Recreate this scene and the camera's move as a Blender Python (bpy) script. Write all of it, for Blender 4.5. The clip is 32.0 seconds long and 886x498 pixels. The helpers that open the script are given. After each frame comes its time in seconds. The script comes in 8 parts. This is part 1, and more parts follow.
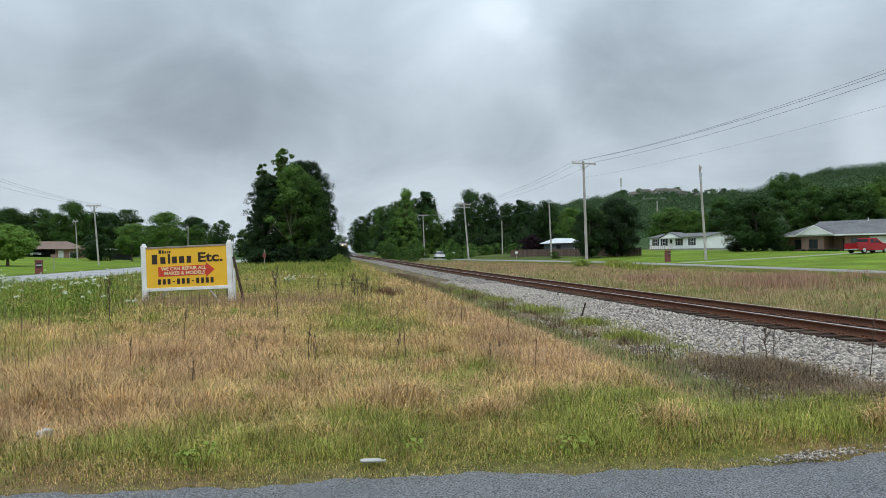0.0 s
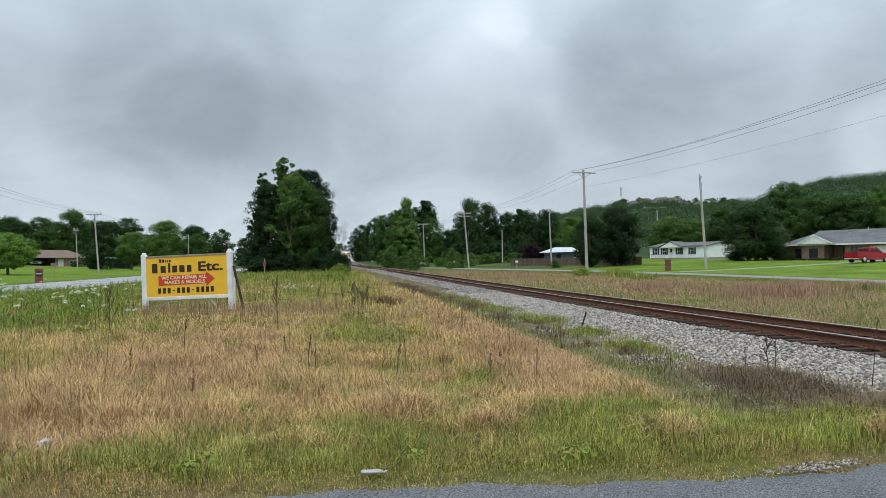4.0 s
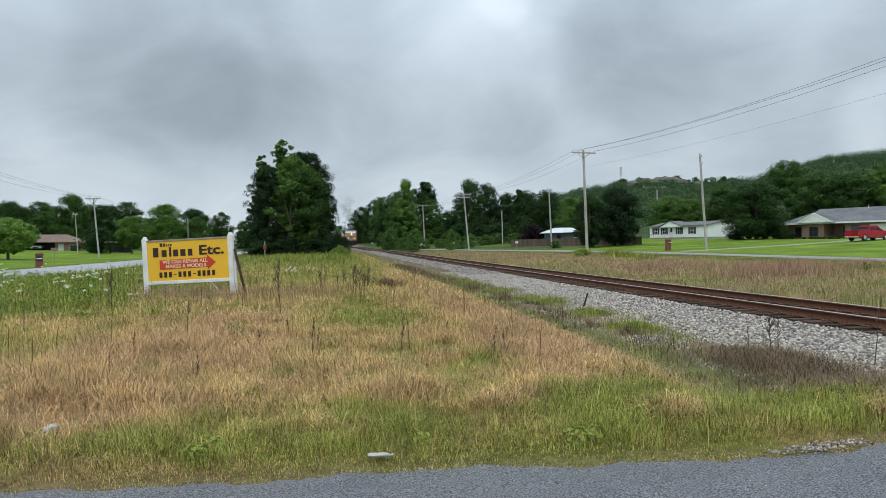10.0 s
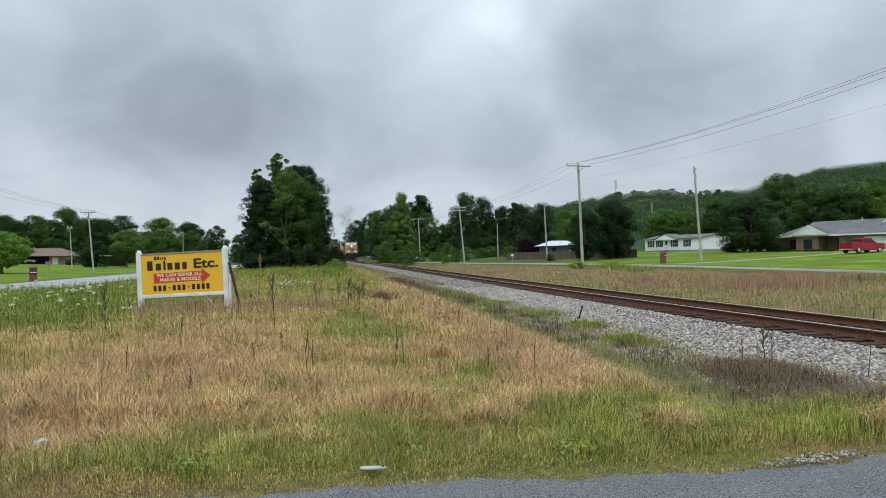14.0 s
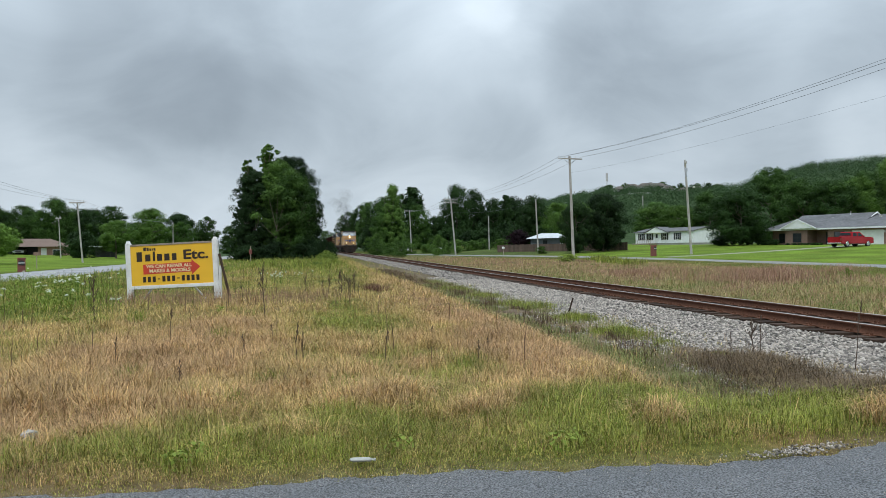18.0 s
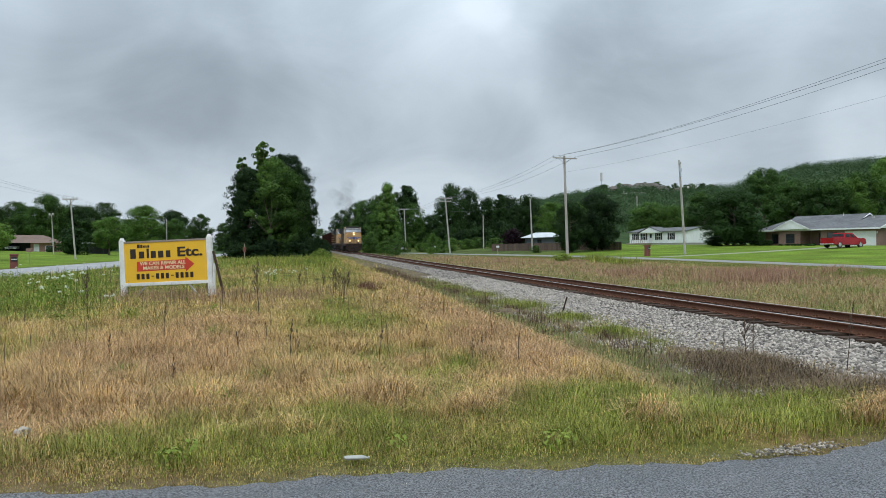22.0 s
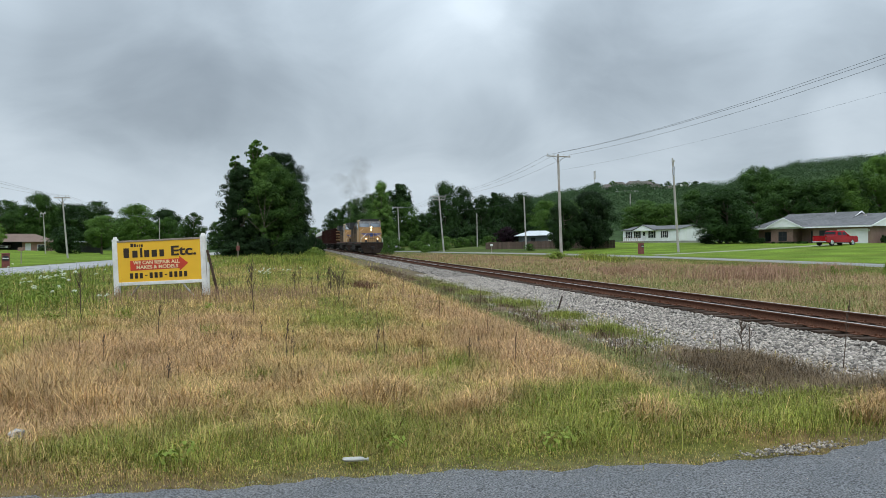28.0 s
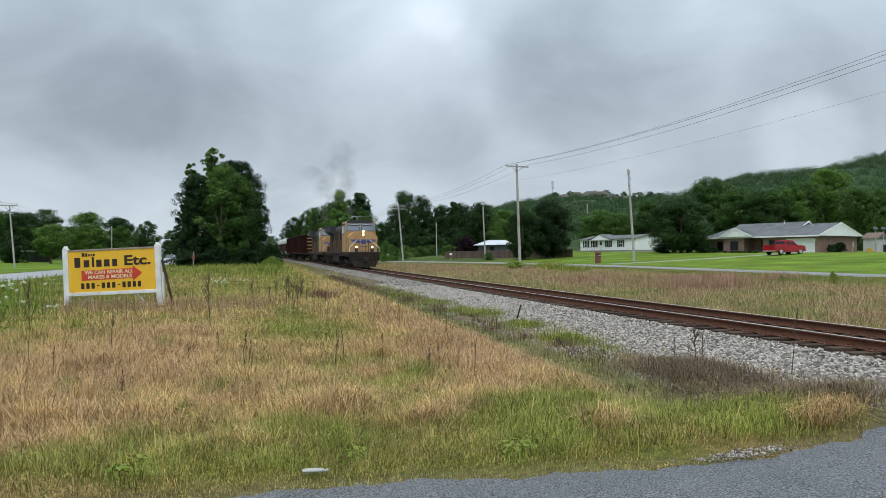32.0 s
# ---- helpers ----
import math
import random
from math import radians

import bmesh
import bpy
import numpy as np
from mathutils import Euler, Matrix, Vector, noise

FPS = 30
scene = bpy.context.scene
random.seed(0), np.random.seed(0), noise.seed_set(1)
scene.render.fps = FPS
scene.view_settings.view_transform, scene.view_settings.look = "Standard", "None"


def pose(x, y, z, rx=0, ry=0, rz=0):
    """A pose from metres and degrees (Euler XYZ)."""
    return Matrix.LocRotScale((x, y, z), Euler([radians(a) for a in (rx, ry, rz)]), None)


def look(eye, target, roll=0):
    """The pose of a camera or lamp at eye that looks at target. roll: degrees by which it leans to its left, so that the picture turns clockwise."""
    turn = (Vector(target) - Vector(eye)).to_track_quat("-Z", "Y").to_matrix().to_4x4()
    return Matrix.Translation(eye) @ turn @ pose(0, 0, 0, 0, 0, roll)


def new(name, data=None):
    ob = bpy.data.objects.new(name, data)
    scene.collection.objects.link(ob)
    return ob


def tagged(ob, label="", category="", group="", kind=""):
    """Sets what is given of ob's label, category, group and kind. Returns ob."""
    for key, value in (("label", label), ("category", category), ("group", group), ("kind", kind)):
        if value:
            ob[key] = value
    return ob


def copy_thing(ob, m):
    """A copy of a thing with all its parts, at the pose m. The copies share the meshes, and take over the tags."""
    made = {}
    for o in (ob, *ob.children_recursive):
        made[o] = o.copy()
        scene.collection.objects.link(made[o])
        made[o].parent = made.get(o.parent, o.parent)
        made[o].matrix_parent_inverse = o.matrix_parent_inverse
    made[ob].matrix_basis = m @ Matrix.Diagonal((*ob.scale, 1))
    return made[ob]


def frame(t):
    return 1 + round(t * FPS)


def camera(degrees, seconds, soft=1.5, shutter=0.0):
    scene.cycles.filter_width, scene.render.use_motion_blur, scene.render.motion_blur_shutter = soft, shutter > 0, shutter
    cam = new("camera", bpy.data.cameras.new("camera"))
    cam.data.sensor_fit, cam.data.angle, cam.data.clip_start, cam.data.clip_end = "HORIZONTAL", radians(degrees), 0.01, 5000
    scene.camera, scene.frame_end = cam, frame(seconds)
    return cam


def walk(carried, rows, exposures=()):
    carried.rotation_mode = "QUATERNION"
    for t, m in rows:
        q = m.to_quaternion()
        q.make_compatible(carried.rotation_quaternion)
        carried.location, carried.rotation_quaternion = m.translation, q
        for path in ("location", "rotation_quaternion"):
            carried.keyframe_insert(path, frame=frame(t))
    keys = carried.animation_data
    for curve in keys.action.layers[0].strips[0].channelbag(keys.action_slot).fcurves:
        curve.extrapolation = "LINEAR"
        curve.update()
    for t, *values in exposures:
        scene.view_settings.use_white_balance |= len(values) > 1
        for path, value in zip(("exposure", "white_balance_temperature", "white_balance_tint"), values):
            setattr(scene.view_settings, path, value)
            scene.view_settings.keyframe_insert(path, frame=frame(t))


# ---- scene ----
# brightness and light
EXPOSURE = 0.0
SKY_STRENGTH = 0.9
SUN_STRENGTH = 1.3
ZENITH_GAIN = 3.4
STALK_SPOTS = [(-4.37, 15.32, 0.97), (-2.41, 12.57, 0.63), (-2.65, 19.31, 0.53), (-1.09, 15.4, 1.13), (-0.72, 12.03, 0.35), (-0.26, 9.8, 0.59), (-0.19, 9.87, 0.46), (0.55, 20.74, 0.81), (0.76, 21.43, 0.7), (0.38, 28.55, 0.6), (0.14, 20.82, 0.57), (1.88, 11.88, 0.26), (2.13, 9.5, 0.34), (2.48, 10.33, 0.26), (-1.05, 10.48, 0.37), (6.33, 9.64, 0.67), (6.2, 9.6, 0.6), (7.04, 8.6, 0.91), (-4.43, 28.32, 0.78), (-1.9, 19.18, 0.67), (1.1, 19.58, 0.53), (5.96, 9.76, 0.44), (0.88, 9.69, 0.5), (-2.72, 10.51, 0.38), (-1.53, 8.53, 0.34)]
ROCK = (-2.30, 6.44)
LITTER = (0.37, 5.33)
CLOUD_SHIFT = (3.0, 1.0, 0.0)
CLOUD_MASSES = [(-10, 14, 10, -0.076), (26, 14, 10, -0.092), (12, 16, 10, 0.06), (30, 18, 5, 0.058), (40, 8, 4, 0.10), (-10, 12, 5, -0.095), (-20, 12, 5, -0.039), (-4, 10, 5, -0.055), (14, 8, 5, -0.053), (38, 8, 10, -0.038), (4, 22, 10, -0.036), (-18, 4, 7, 0.059), (-16, 10, 5, -0.039), (26, 10, 5, -0.041), (28, 4, 7, 0.041), (12, 16, 5, 0.04), (34, 16, 5, 0.019), (-14, 18, 7, -0.031), (-22, 16, 5, 0.036), (13, 19, 3, 0.05)]

# where the train's front stands, and the cars on the far road
TRAIN_FRONT = [(0.0, 252.0), (3.0, 236.5), (6.0, 221.0), (9.5, 203.5), (13.0, 186.0), (16.0, 169.5), (19.0, 151.5), (22.0, 133.5), (25.0, 115.0), (28.0, 96.8), (30.0, 83.2), (32.0, 69.5)]
CAR_RED_ROWS = [(0.0, 1.3, 480.0), (28.0, 1.3, 162.0), (29.5, 1.3, 144.5), (30.0, 1.3, 139.5), (30.5, 1.3, 134.0), (31.0, 1.3, 129.2), (32.0, 1.3, 119.0)]
CAR_SILVER_ROWS = [(0.0, 1.3, 560.0), (28.0, 1.3, 186.0), (31.5, 1.3, 143.8), (32.0, 1.3, 138.4)]
cam = camera(62.78, 32.0, soft=0.7)
walk(cam, [
    (0.0, pose(0.066, -0.036, 1.566, 90.527, 0.24, -8.53)),
    (0.5, pose(0.065, -0.032, 1.567, 90.558, 0.18, -8.517)),
    (1.0, pose(0.066, -0.029, 1.567, 90.72, 0.177, -8.569)),
    (1.5, pose(0.066, -0.034, 1.567, 90.979, 0.2, -8.687)),
    (2.0, pose(0.068, -0.036, 1.569, 91.221, 0.173, -8.794)),
    (2.5, pose(0.066, -0.032, 1.57, 91.357, 0.076, -8.834)),
    (3.0, pose(0.065, -0.026, 1.573, 91.323, 0.077, -8.756)),
    (3.5, pose(0.065, -0.027, 1.571, 91.204, 0.172, -8.611)),
    (5.5, pose(0.011, -0.026, 1.598, 91.382, 0.158, -8.388)),
    (6.0, pose(0.003, -0.018, 1.598, 91.309, 0.134, -8.481)),
    (6.5, pose(-0.004, -0.013, 1.597, 91.113, -0.124, -8.747)),
    (7.0, pose(-0.012, -0.019, 1.597, 90.736, -0.411, -9.237)),
    (7.5, pose(-0.007, 0.002, 1.59, 90.223, -0.497, -9.754)),
    (8.0, pose(-0.005, 0.017, 1.59, 89.835, -0.323, -9.919)),
    (8.5, pose(-0.006, 0.018, 1.591, 89.542, -0.122, -9.682)),
    (9.0, pose(0.001, 0.016, 1.585, 89.365, 0.034, -9.37)),
    (9.5, pose(0.014, 0.003, 1.587, 89.441, 0.286, -9.038)),
    (10.0, pose(0.025, 0.001, 1.59, 89.758, 0.65, -8.535)),
    (10.5, pose(0.041, -0.005, 1.586, 90.149, 0.943, -8.015)),
    (11.0, pose(0.045, -0.012, 1.586, 90.431, 1.069, -7.888)),
    (11.5, pose(0.051, -0.016, 1.583, 90.62, 1.083, -8.064)),
    (12.0, pose(0.049, -0.013, 1.583, 90.7, 0.96, -8.338)),
    (12.5, pose(0.043, -0.017, 1.586, 90.704, 0.796, -8.592)),
    (13.0, pose(0.048, -0.01, 1.585, 90.706, 0.699, -8.781)),
    (13.5, pose(0.048, -0.009, 1.581, 90.76, 0.704, -8.843)),
    (14.0, pose(0.047, -0.008, 1.582, 90.794, 0.746, -8.875)),
    (14.5, pose(0.044, -0.005, 1.585, 90.733, 0.798, -8.944)),
    (16.5, pose(0.064, 0.01, 1.58, 90.103, 0.729, -9.543)),
    (17.0, pose(0.06, 0.004, 1.581, 90.096, 0.66, -9.58)),
    (17.5, pose(0.054, -0.002, 1.581, 90.134, 0.604, -9.539)),
    (18.0, pose(0.054, -0.002, 1.58, 90.164, 0.527, -9.571)),
    (18.5, pose(0.055, -0.012, 1.584, 90.237, 0.439, -9.711)),
    (19.0, pose(0.052, -0.01, 1.581, 90.313, 0.301, -9.932)),
    (19.5, pose(0.049, -0.012, 1.585, 90.264, 0.227, -10.082)),
    (20.0, pose(0.05, -0.01, 1.58, 90.188, 0.283, -10.086)),
    (20.5, pose(0.047, -0.008, 1.58, 90.122, 0.288, -10.05)),
    (21.0, pose(0.044, -0.008, 1.581, 90.112, 0.299, -10.021)),
    (21.5, pose(0.043, -0.009, 1.585, 90.069, 0.22, -10.024)),
    (22.0, pose(0.046, -0.013, 1.582, 90.054, 0.202, -10.018)),
    (22.5, pose(0.049, -0.013, 1.581, 90.056, 0.283, -9.959)),
    (23.0, pose(0.056, -0.018, 1.582, 90.113, 0.377, -9.89)),
    (23.5, pose(0.064, -0.016, 1.582, 90.211, 0.474, -9.983)),
    (24.0, pose(0.072, -0.011, 1.589, 90.371, 0.597, -10.26)),
    (24.5, pose(0.041, 0.023, 1.594, 90.517, 0.558, -10.624)),
    (25.0, pose(0.02, 0.046, 1.594, 90.594, 0.456, -10.917)),
    (25.5, pose(0.011, 0.035, 1.598, 90.5, 0.4, -11.121)),
    (27.5, pose(0.013, 0.046, 1.593, 89.765, 0.35, -10.613)),
    (28.0, pose(0.013, 0.031, 1.594, 89.914, 0.284, -10.523)),
    (28.5, pose(0.013, 0.019, 1.593, 90.04, 0.307, -10.675)),
    (29.0, pose(0.006, 0.009, 1.597, 90.165, 0.343, -11.118)),
    (29.5, pose(-0.003, -0.002, 1.601, 90.138, 0.393, -11.779)),
    (30.0, pose(-0.008, -0.007, 1.598, 90.063, 0.285, -12.453)),
    (30.5, pose(-0.012, -0.002, 1.594, 90.202, 0.099, -13.055)),
    (31.0, pose(-0.004, 0.004, 1.598, 90.453, 0.04, -13.586)),
    (31.5, pose(-0.009, -0.001, 1.599, 90.597, 0.163, -13.864)),
    (32.0, pose(-0.0, 0.0, 1.6, 90.622, 0.3, -13.731)),
], exposures=[(0, EXPOSURE), (32, EXPOSURE)])

# ---- sky and light: a bright overcast noon ----
world = bpy.data.worlds.new("overcast_sky")
scene.world = world
world.use_nodes = True
wn, wl = world.node_tree.nodes, world.node_tree.links
wn.clear()


def wnode(kind, **props):
    n = wn.new(kind)
    for k, v in props.items():
        n.inputs[k].default_value = v
    return n


w_out, w_bg, w_clear, w_mix = wn.new("ShaderNodeOutputWorld"), wn.new("ShaderNodeBackground"), wn.new("ShaderNodeBackground"), wn.new("ShaderNodeMixShader")
w_sky = wn.new("ShaderNodeTexSky")
w_sky.sky_type, w_sky.sun_disc = "NISHITA", False
w_sky.sun_elevation, w_sky.sun_rotation = radians(58), radians(200)
w_clear.inputs["Strength"].default_value = 0.1
wl.new(w_sky.outputs[0], w_clear.inputs["Color"])
w_co, w_sep = wn.new("ShaderNodeTexCoord"), wn.new("ShaderNodeSeparateXYZ")
wl.new(w_co.outputs["Generated"], w_sep.inputs[0])


def wmath(op, a, b=None, clamp=False):
    n = wn.new("ShaderNodeMath")
    n.operation, n.use_clamp = op, clamp
    for i, v in enumerate((a, b)):
        if v is None:
            continue
        if isinstance(v, (int, float)):
            n.inputs[i].default_value = v
        else:
            wl.new(v, n.inputs[i])
    return n.outputs[0]


# the cloud deck as a flat layer seen from below
w_up = wmath("ADD", wmath("MAXIMUM", w_sep.outputs["Z"], 0.0), 0.38)
w_plane = wn.new("ShaderNodeCombineXYZ")
wl.new(wmath("DIVIDE", w_sep.outputs["X"], w_up), w_plane.inputs["X"])
wl.new(wmath("DIVIDE", w_sep.outputs["Y"], w_up), w_plane.inputs["Y"])
w_big = wnode("ShaderNodeTexNoise", Scale=0.62, Detail=5.0, Roughness=0.5, Distortion=0.55)
w_small = wnode("ShaderNodeTexNoise", Scale=2.1, Detail=8.0, Roughness=0.58, Distortion=0.7)
w_shift = wn.new("ShaderNodeVectorMath")
w_shift.operation = "ADD"
w_shift.inputs[1].default_value = CLOUD_SHIFT
wl.new(w_plane.outputs[0], w_shift.inputs[0])
wl.new(w_shift.outputs[0], w_big.inputs["Vector"])
wl.new(w_shift.outputs[0], w_small.inputs["Vector"])


# ragged edges for the masses of cloud
w_fray = wnode("ShaderNodeTexNoise", Scale=3.2, Detail=4.0, Roughness=0.5)
wl.new(w_co.outputs["Generated"], w_fray.inputs["Vector"])
w_half, w_warped = wn.new("ShaderNodeVectorMath"), wn.new("ShaderNodeVectorMath")
w_half.operation, w_warped.operation = "MULTIPLY_ADD", "ADD"
w_half.inputs[1].default_value, w_half.inputs[2].default_value = (0.10, 0.10, 0.10), (-0.05, -0.05, -0.05)
wl.new(w_fray.outputs["Color"], w_half.inputs[0])
wl.new(w_co.outputs["Generated"], w_warped.inputs[0])
wl.new(w_half.outputs[0], w_warped.inputs[1])
w_unit = wn.new("ShaderNodeVectorMath")
w_unit.operation = "NORMALIZE"
wl.new(w_warped.outputs[0], w_unit.inputs[0])


def cloud_mass(azimuth, elevation, spread):
    """A soft mass of cloud round one direction: 1 in its middle, 0 beyond its spread (degrees)."""
    a, e = radians(azimuth), radians(elevation)
    n = wn.new("ShaderNodeVectorMath")
    n.operation = "DOT_PRODUCT"
    n.inputs[1].default_value = (math.sin(a) * math.cos(e), math.cos(a) * math.cos(e), math.sin(e))
    wl.new(w_unit.outputs[0], n.inputs[0])
    r = wn.new("ShaderNodeMapRange")
    r.interpolation_type = "SMOOTHERSTEP"
    r.inputs["From Min"].default_value, r.inputs["From Max"].default_value = math.cos(radians(spread)), 1.0
    wl.new(n.outputs["Value"], r.inputs["Value"])
    return r.outputs[0]


w_tone = wmath("ADD", wmath("ADD", wmath("MULTIPLY", w_big.outputs["Fac"], 0.20), wmath("MULTIPLY", w_small.outputs["Fac"], 0.30)), 0.26)
# the cloud thins towards the skyline
w_low = wmath("MULTIPLY", wmath("MAXIMUM", wmath("SUBTRACT", 0.24, w_sep.outputs["Z"]), 0.0), 0.80)
w_tone = wmath("ADD", w_tone, w_low)
for az, el, spread, gain in CLOUD_MASSES:
    w_tone = wmath("ADD", w_tone, wmath("MULTIPLY", cloud_mass(az, el, spread), gain))
w_ramp = wn.new("ShaderNodeValToRGB")
w_ramp.color_ramp.interpolation = "B_SPLINE"
for i, (p, c) in enumerate([(0.30, (0.257, 0.31, 0.367)), (0.45, (0.37, 0.44, 0.506)), (0.58, (0.515, 0.605, 0.686)), (0.74, (0.73, 0.83, 0.915))]):
    el = w_ramp.color_ramp.elements[i] if i < 2 else w_ramp.color_ramp.elements.new(p)
    el.position, el.color = p, (*c, 1)
wl.new(w_tone, w_ramp.inputs[0])
wl.new(w_ramp.outputs[0], w_bg.inputs["Color"])
# an overcast sky is several times brighter overhead than at its rim
w_gain = wmath("ADD", 1.0, wmath("MULTIPLY", wmath("POWER", wmath("MAXIMUM", wmath("SUBTRACT", w_sep.outputs["Z"], 0.12), 0.0), 1.3), ZENITH_GAIN))
wl.new(wmath("MULTIPLY", w_gain, SKY_STRENGTH), w_bg.inputs["Strength"])
w_mix.inputs[0].default_value = 0.97
wl.new(w_clear.outputs[0], w_mix.inputs[1])
wl.new(w_bg.outputs[0], w_mix.inputs[2])
wl.new(w_mix.outputs[0], w_out.inputs[0])

sun = new("sun", bpy.data.lights.new("sun", "SUN"))
sun.data.energy, sun.data.angle, sun.data.color = SUN_STRENGTH, radians(35), (1.0, 0.97, 0.92)
sun.matrix_world = look((0, 0, 60), (Vector((0, 0, 60)) - Vector((math.sin(radians(200)) * math.cos(radians(58)), math.cos(radians(200)) * math.cos(radians(58)), math.sin(radians(58))))))


# ---- materials ----
def surface(name, colour, rough=0.7, metal=0.0, vary=0.12, grain=12.0, stain=0.8, stain_colour=None, stain_amount=0.25, bump=0.15, coords="Object", random_tint=0.0, emit=0.0, contrast=0.25):
    """A worn surface: base colour, fine grain, broad stains and a little relief."""
    m = bpy.data.materials.new(name)
    m.use_nodes = True
    n, l = m.node_tree.nodes, m.node_tree.links
    b = n["Principled BSDF"]
    co = n.new("ShaderNodeTexCoord")
    fine, broad = n.new("ShaderNodeTexNoise"), n.new("ShaderNodeTexNoise")
    fine.inputs["Scale"].default_value, fine.inputs["Detail"].default_value = grain, 4
    broad.inputs["Scale"].default_value, broad.inputs["Detail"].default_value = stain, 3
    for t in (fine, broad):
        l.new(co.outputs[coords], t.inputs["Vector"])
    mix = n.new("ShaderNodeMix")
    mix.data_type = "RGBA"
    c2 = stain_colour or tuple(c * 0.6 for c in colour)
    mix.inputs[6].default_value, mix.inputs[7].default_value = (*colour, 1), (*c2, 1)
    mr = n.new("ShaderNodeMapRange")
    mr.inputs["From Min"].default_value, mr.inputs["From Max"].default_value, mr.inputs["To Max"].default_value = 0.42, 0.72, stain_amount * 2
    l.new(broad.outputs["Fac"], mr.inputs["Value"])
    l.new(mr.outputs[0], mix.inputs[0])
    hsv = n.new("ShaderNodeHueSaturation")
    val = n.new("ShaderNodeMapRange")
    val.inputs["From Min"].default_value, val.inputs["From Max"].default_value = 0.5 - contrast, 0.5 + contrast
    val.inputs["To Min"].default_value, val.inputs["To Max"].default_value = 1 - vary, 1 + vary
    l.new(fine.outputs["Fac"], val.inputs["Value"])
    l.new(mix.outputs[2], hsv.inputs["Color"])
    value = val.outputs[0]
    if random_tint:
        info, mm, ma = n.new("ShaderNodeObjectInfo"), n.new("ShaderNodeMapRange"), n.new("ShaderNodeMath")
        mm.inputs["To Min"].default_value, mm.inputs["To Max"].default_value = 1 - random_tint, 1 + random_tint
        l.new(info.outputs["Random"], mm.inputs["Value"])
        ma.operation = "MULTIPLY"
        l.new(mm.outputs[0], ma.inputs[0])
        l.new(value, ma.inputs[1])
        value = ma.outputs[0]
    l.new(value, hsv.inputs["Value"])
    l.new(hsv.outputs[0], b.inputs["Base Color"])
    b.inputs["Roughness"].default_value, b.inputs["Metallic"].default_value = rough, metal
    if bump:
        bp = n.new("ShaderNodeBump")
        bp.inputs["Strength"].default_value, bp.inputs["Distance"].default_value = bump, 0.02
        l.new(fine.outputs["Fac"], bp.inputs["Height"])
        l.new(bp.outputs[0], b.inputs["Normal"])
    if emit:
        b.inputs["Emission Color"].default_value, b.inputs["Emission Strength"].default_value = (*colour, 1), emit
    return m


def leaf_material(name, dark, light, shine=0.7, through_light=0.14, speckle=0.2):
    """Foliage: every leaf has its own tint between two greens; some light comes through."""
    m = bpy.data.materials.new(name)
    m.use_nodes = True
    n, l = m.node_tree.nodes, m.node_tree.links
    b, out = n["Principled BSDF"], n["Material Output"]
    geo, info, co, no = n.new("ShaderNodeNewGeometry"), n.new("ShaderNodeObjectInfo"), n.new("ShaderNodeTexCoord"), n.new("ShaderNodeTexNoise")
    no.inputs["Scale"].default_value, no.inputs["Detail"].default_value = 0.6, 3
    l.new(co.outputs["Object"], no.inputs["Vector"])
    add, add2 = n.new("ShaderNodeMath"), n.new("ShaderNodeMath")
    add.operation = add2.operation = "MULTIPLY_ADD"
    l.new(geo.outputs["Random Per Island"], add.inputs[0])
    add.inputs[1].default_value = speckle
    l.new(no.outputs["Fac"], add.inputs[2])
    l.new(info.outputs["Random"], add2.inputs[0])
    add2.inputs[1].default_value = 0.35
    l.new(add.outputs[0], add2.inputs[2])
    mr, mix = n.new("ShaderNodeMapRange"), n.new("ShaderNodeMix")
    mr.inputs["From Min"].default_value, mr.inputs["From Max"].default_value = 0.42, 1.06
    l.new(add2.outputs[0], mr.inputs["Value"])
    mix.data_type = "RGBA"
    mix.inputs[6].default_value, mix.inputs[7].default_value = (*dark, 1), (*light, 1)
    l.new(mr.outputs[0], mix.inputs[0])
    l.new(mix.outputs[2], b.inputs["Base Color"])
    b.inputs["Roughness"].default_value = shine
    b.inputs["Specular IOR Level"].default_value = 0.14
    tr, ms = n.new("ShaderNodeBsdfTranslucent"), n.new("ShaderNodeMixShader")
    l.new(mix.outputs[2], tr.inputs["Color"])
    ms.inputs[0].default_value = through_light
    l.new(b.outputs[0], ms.inputs[1])
    l.new(tr.outputs[0], ms.inputs[2])
    l.new(ms.outputs[0], out.inputs["Surface"])
    return m


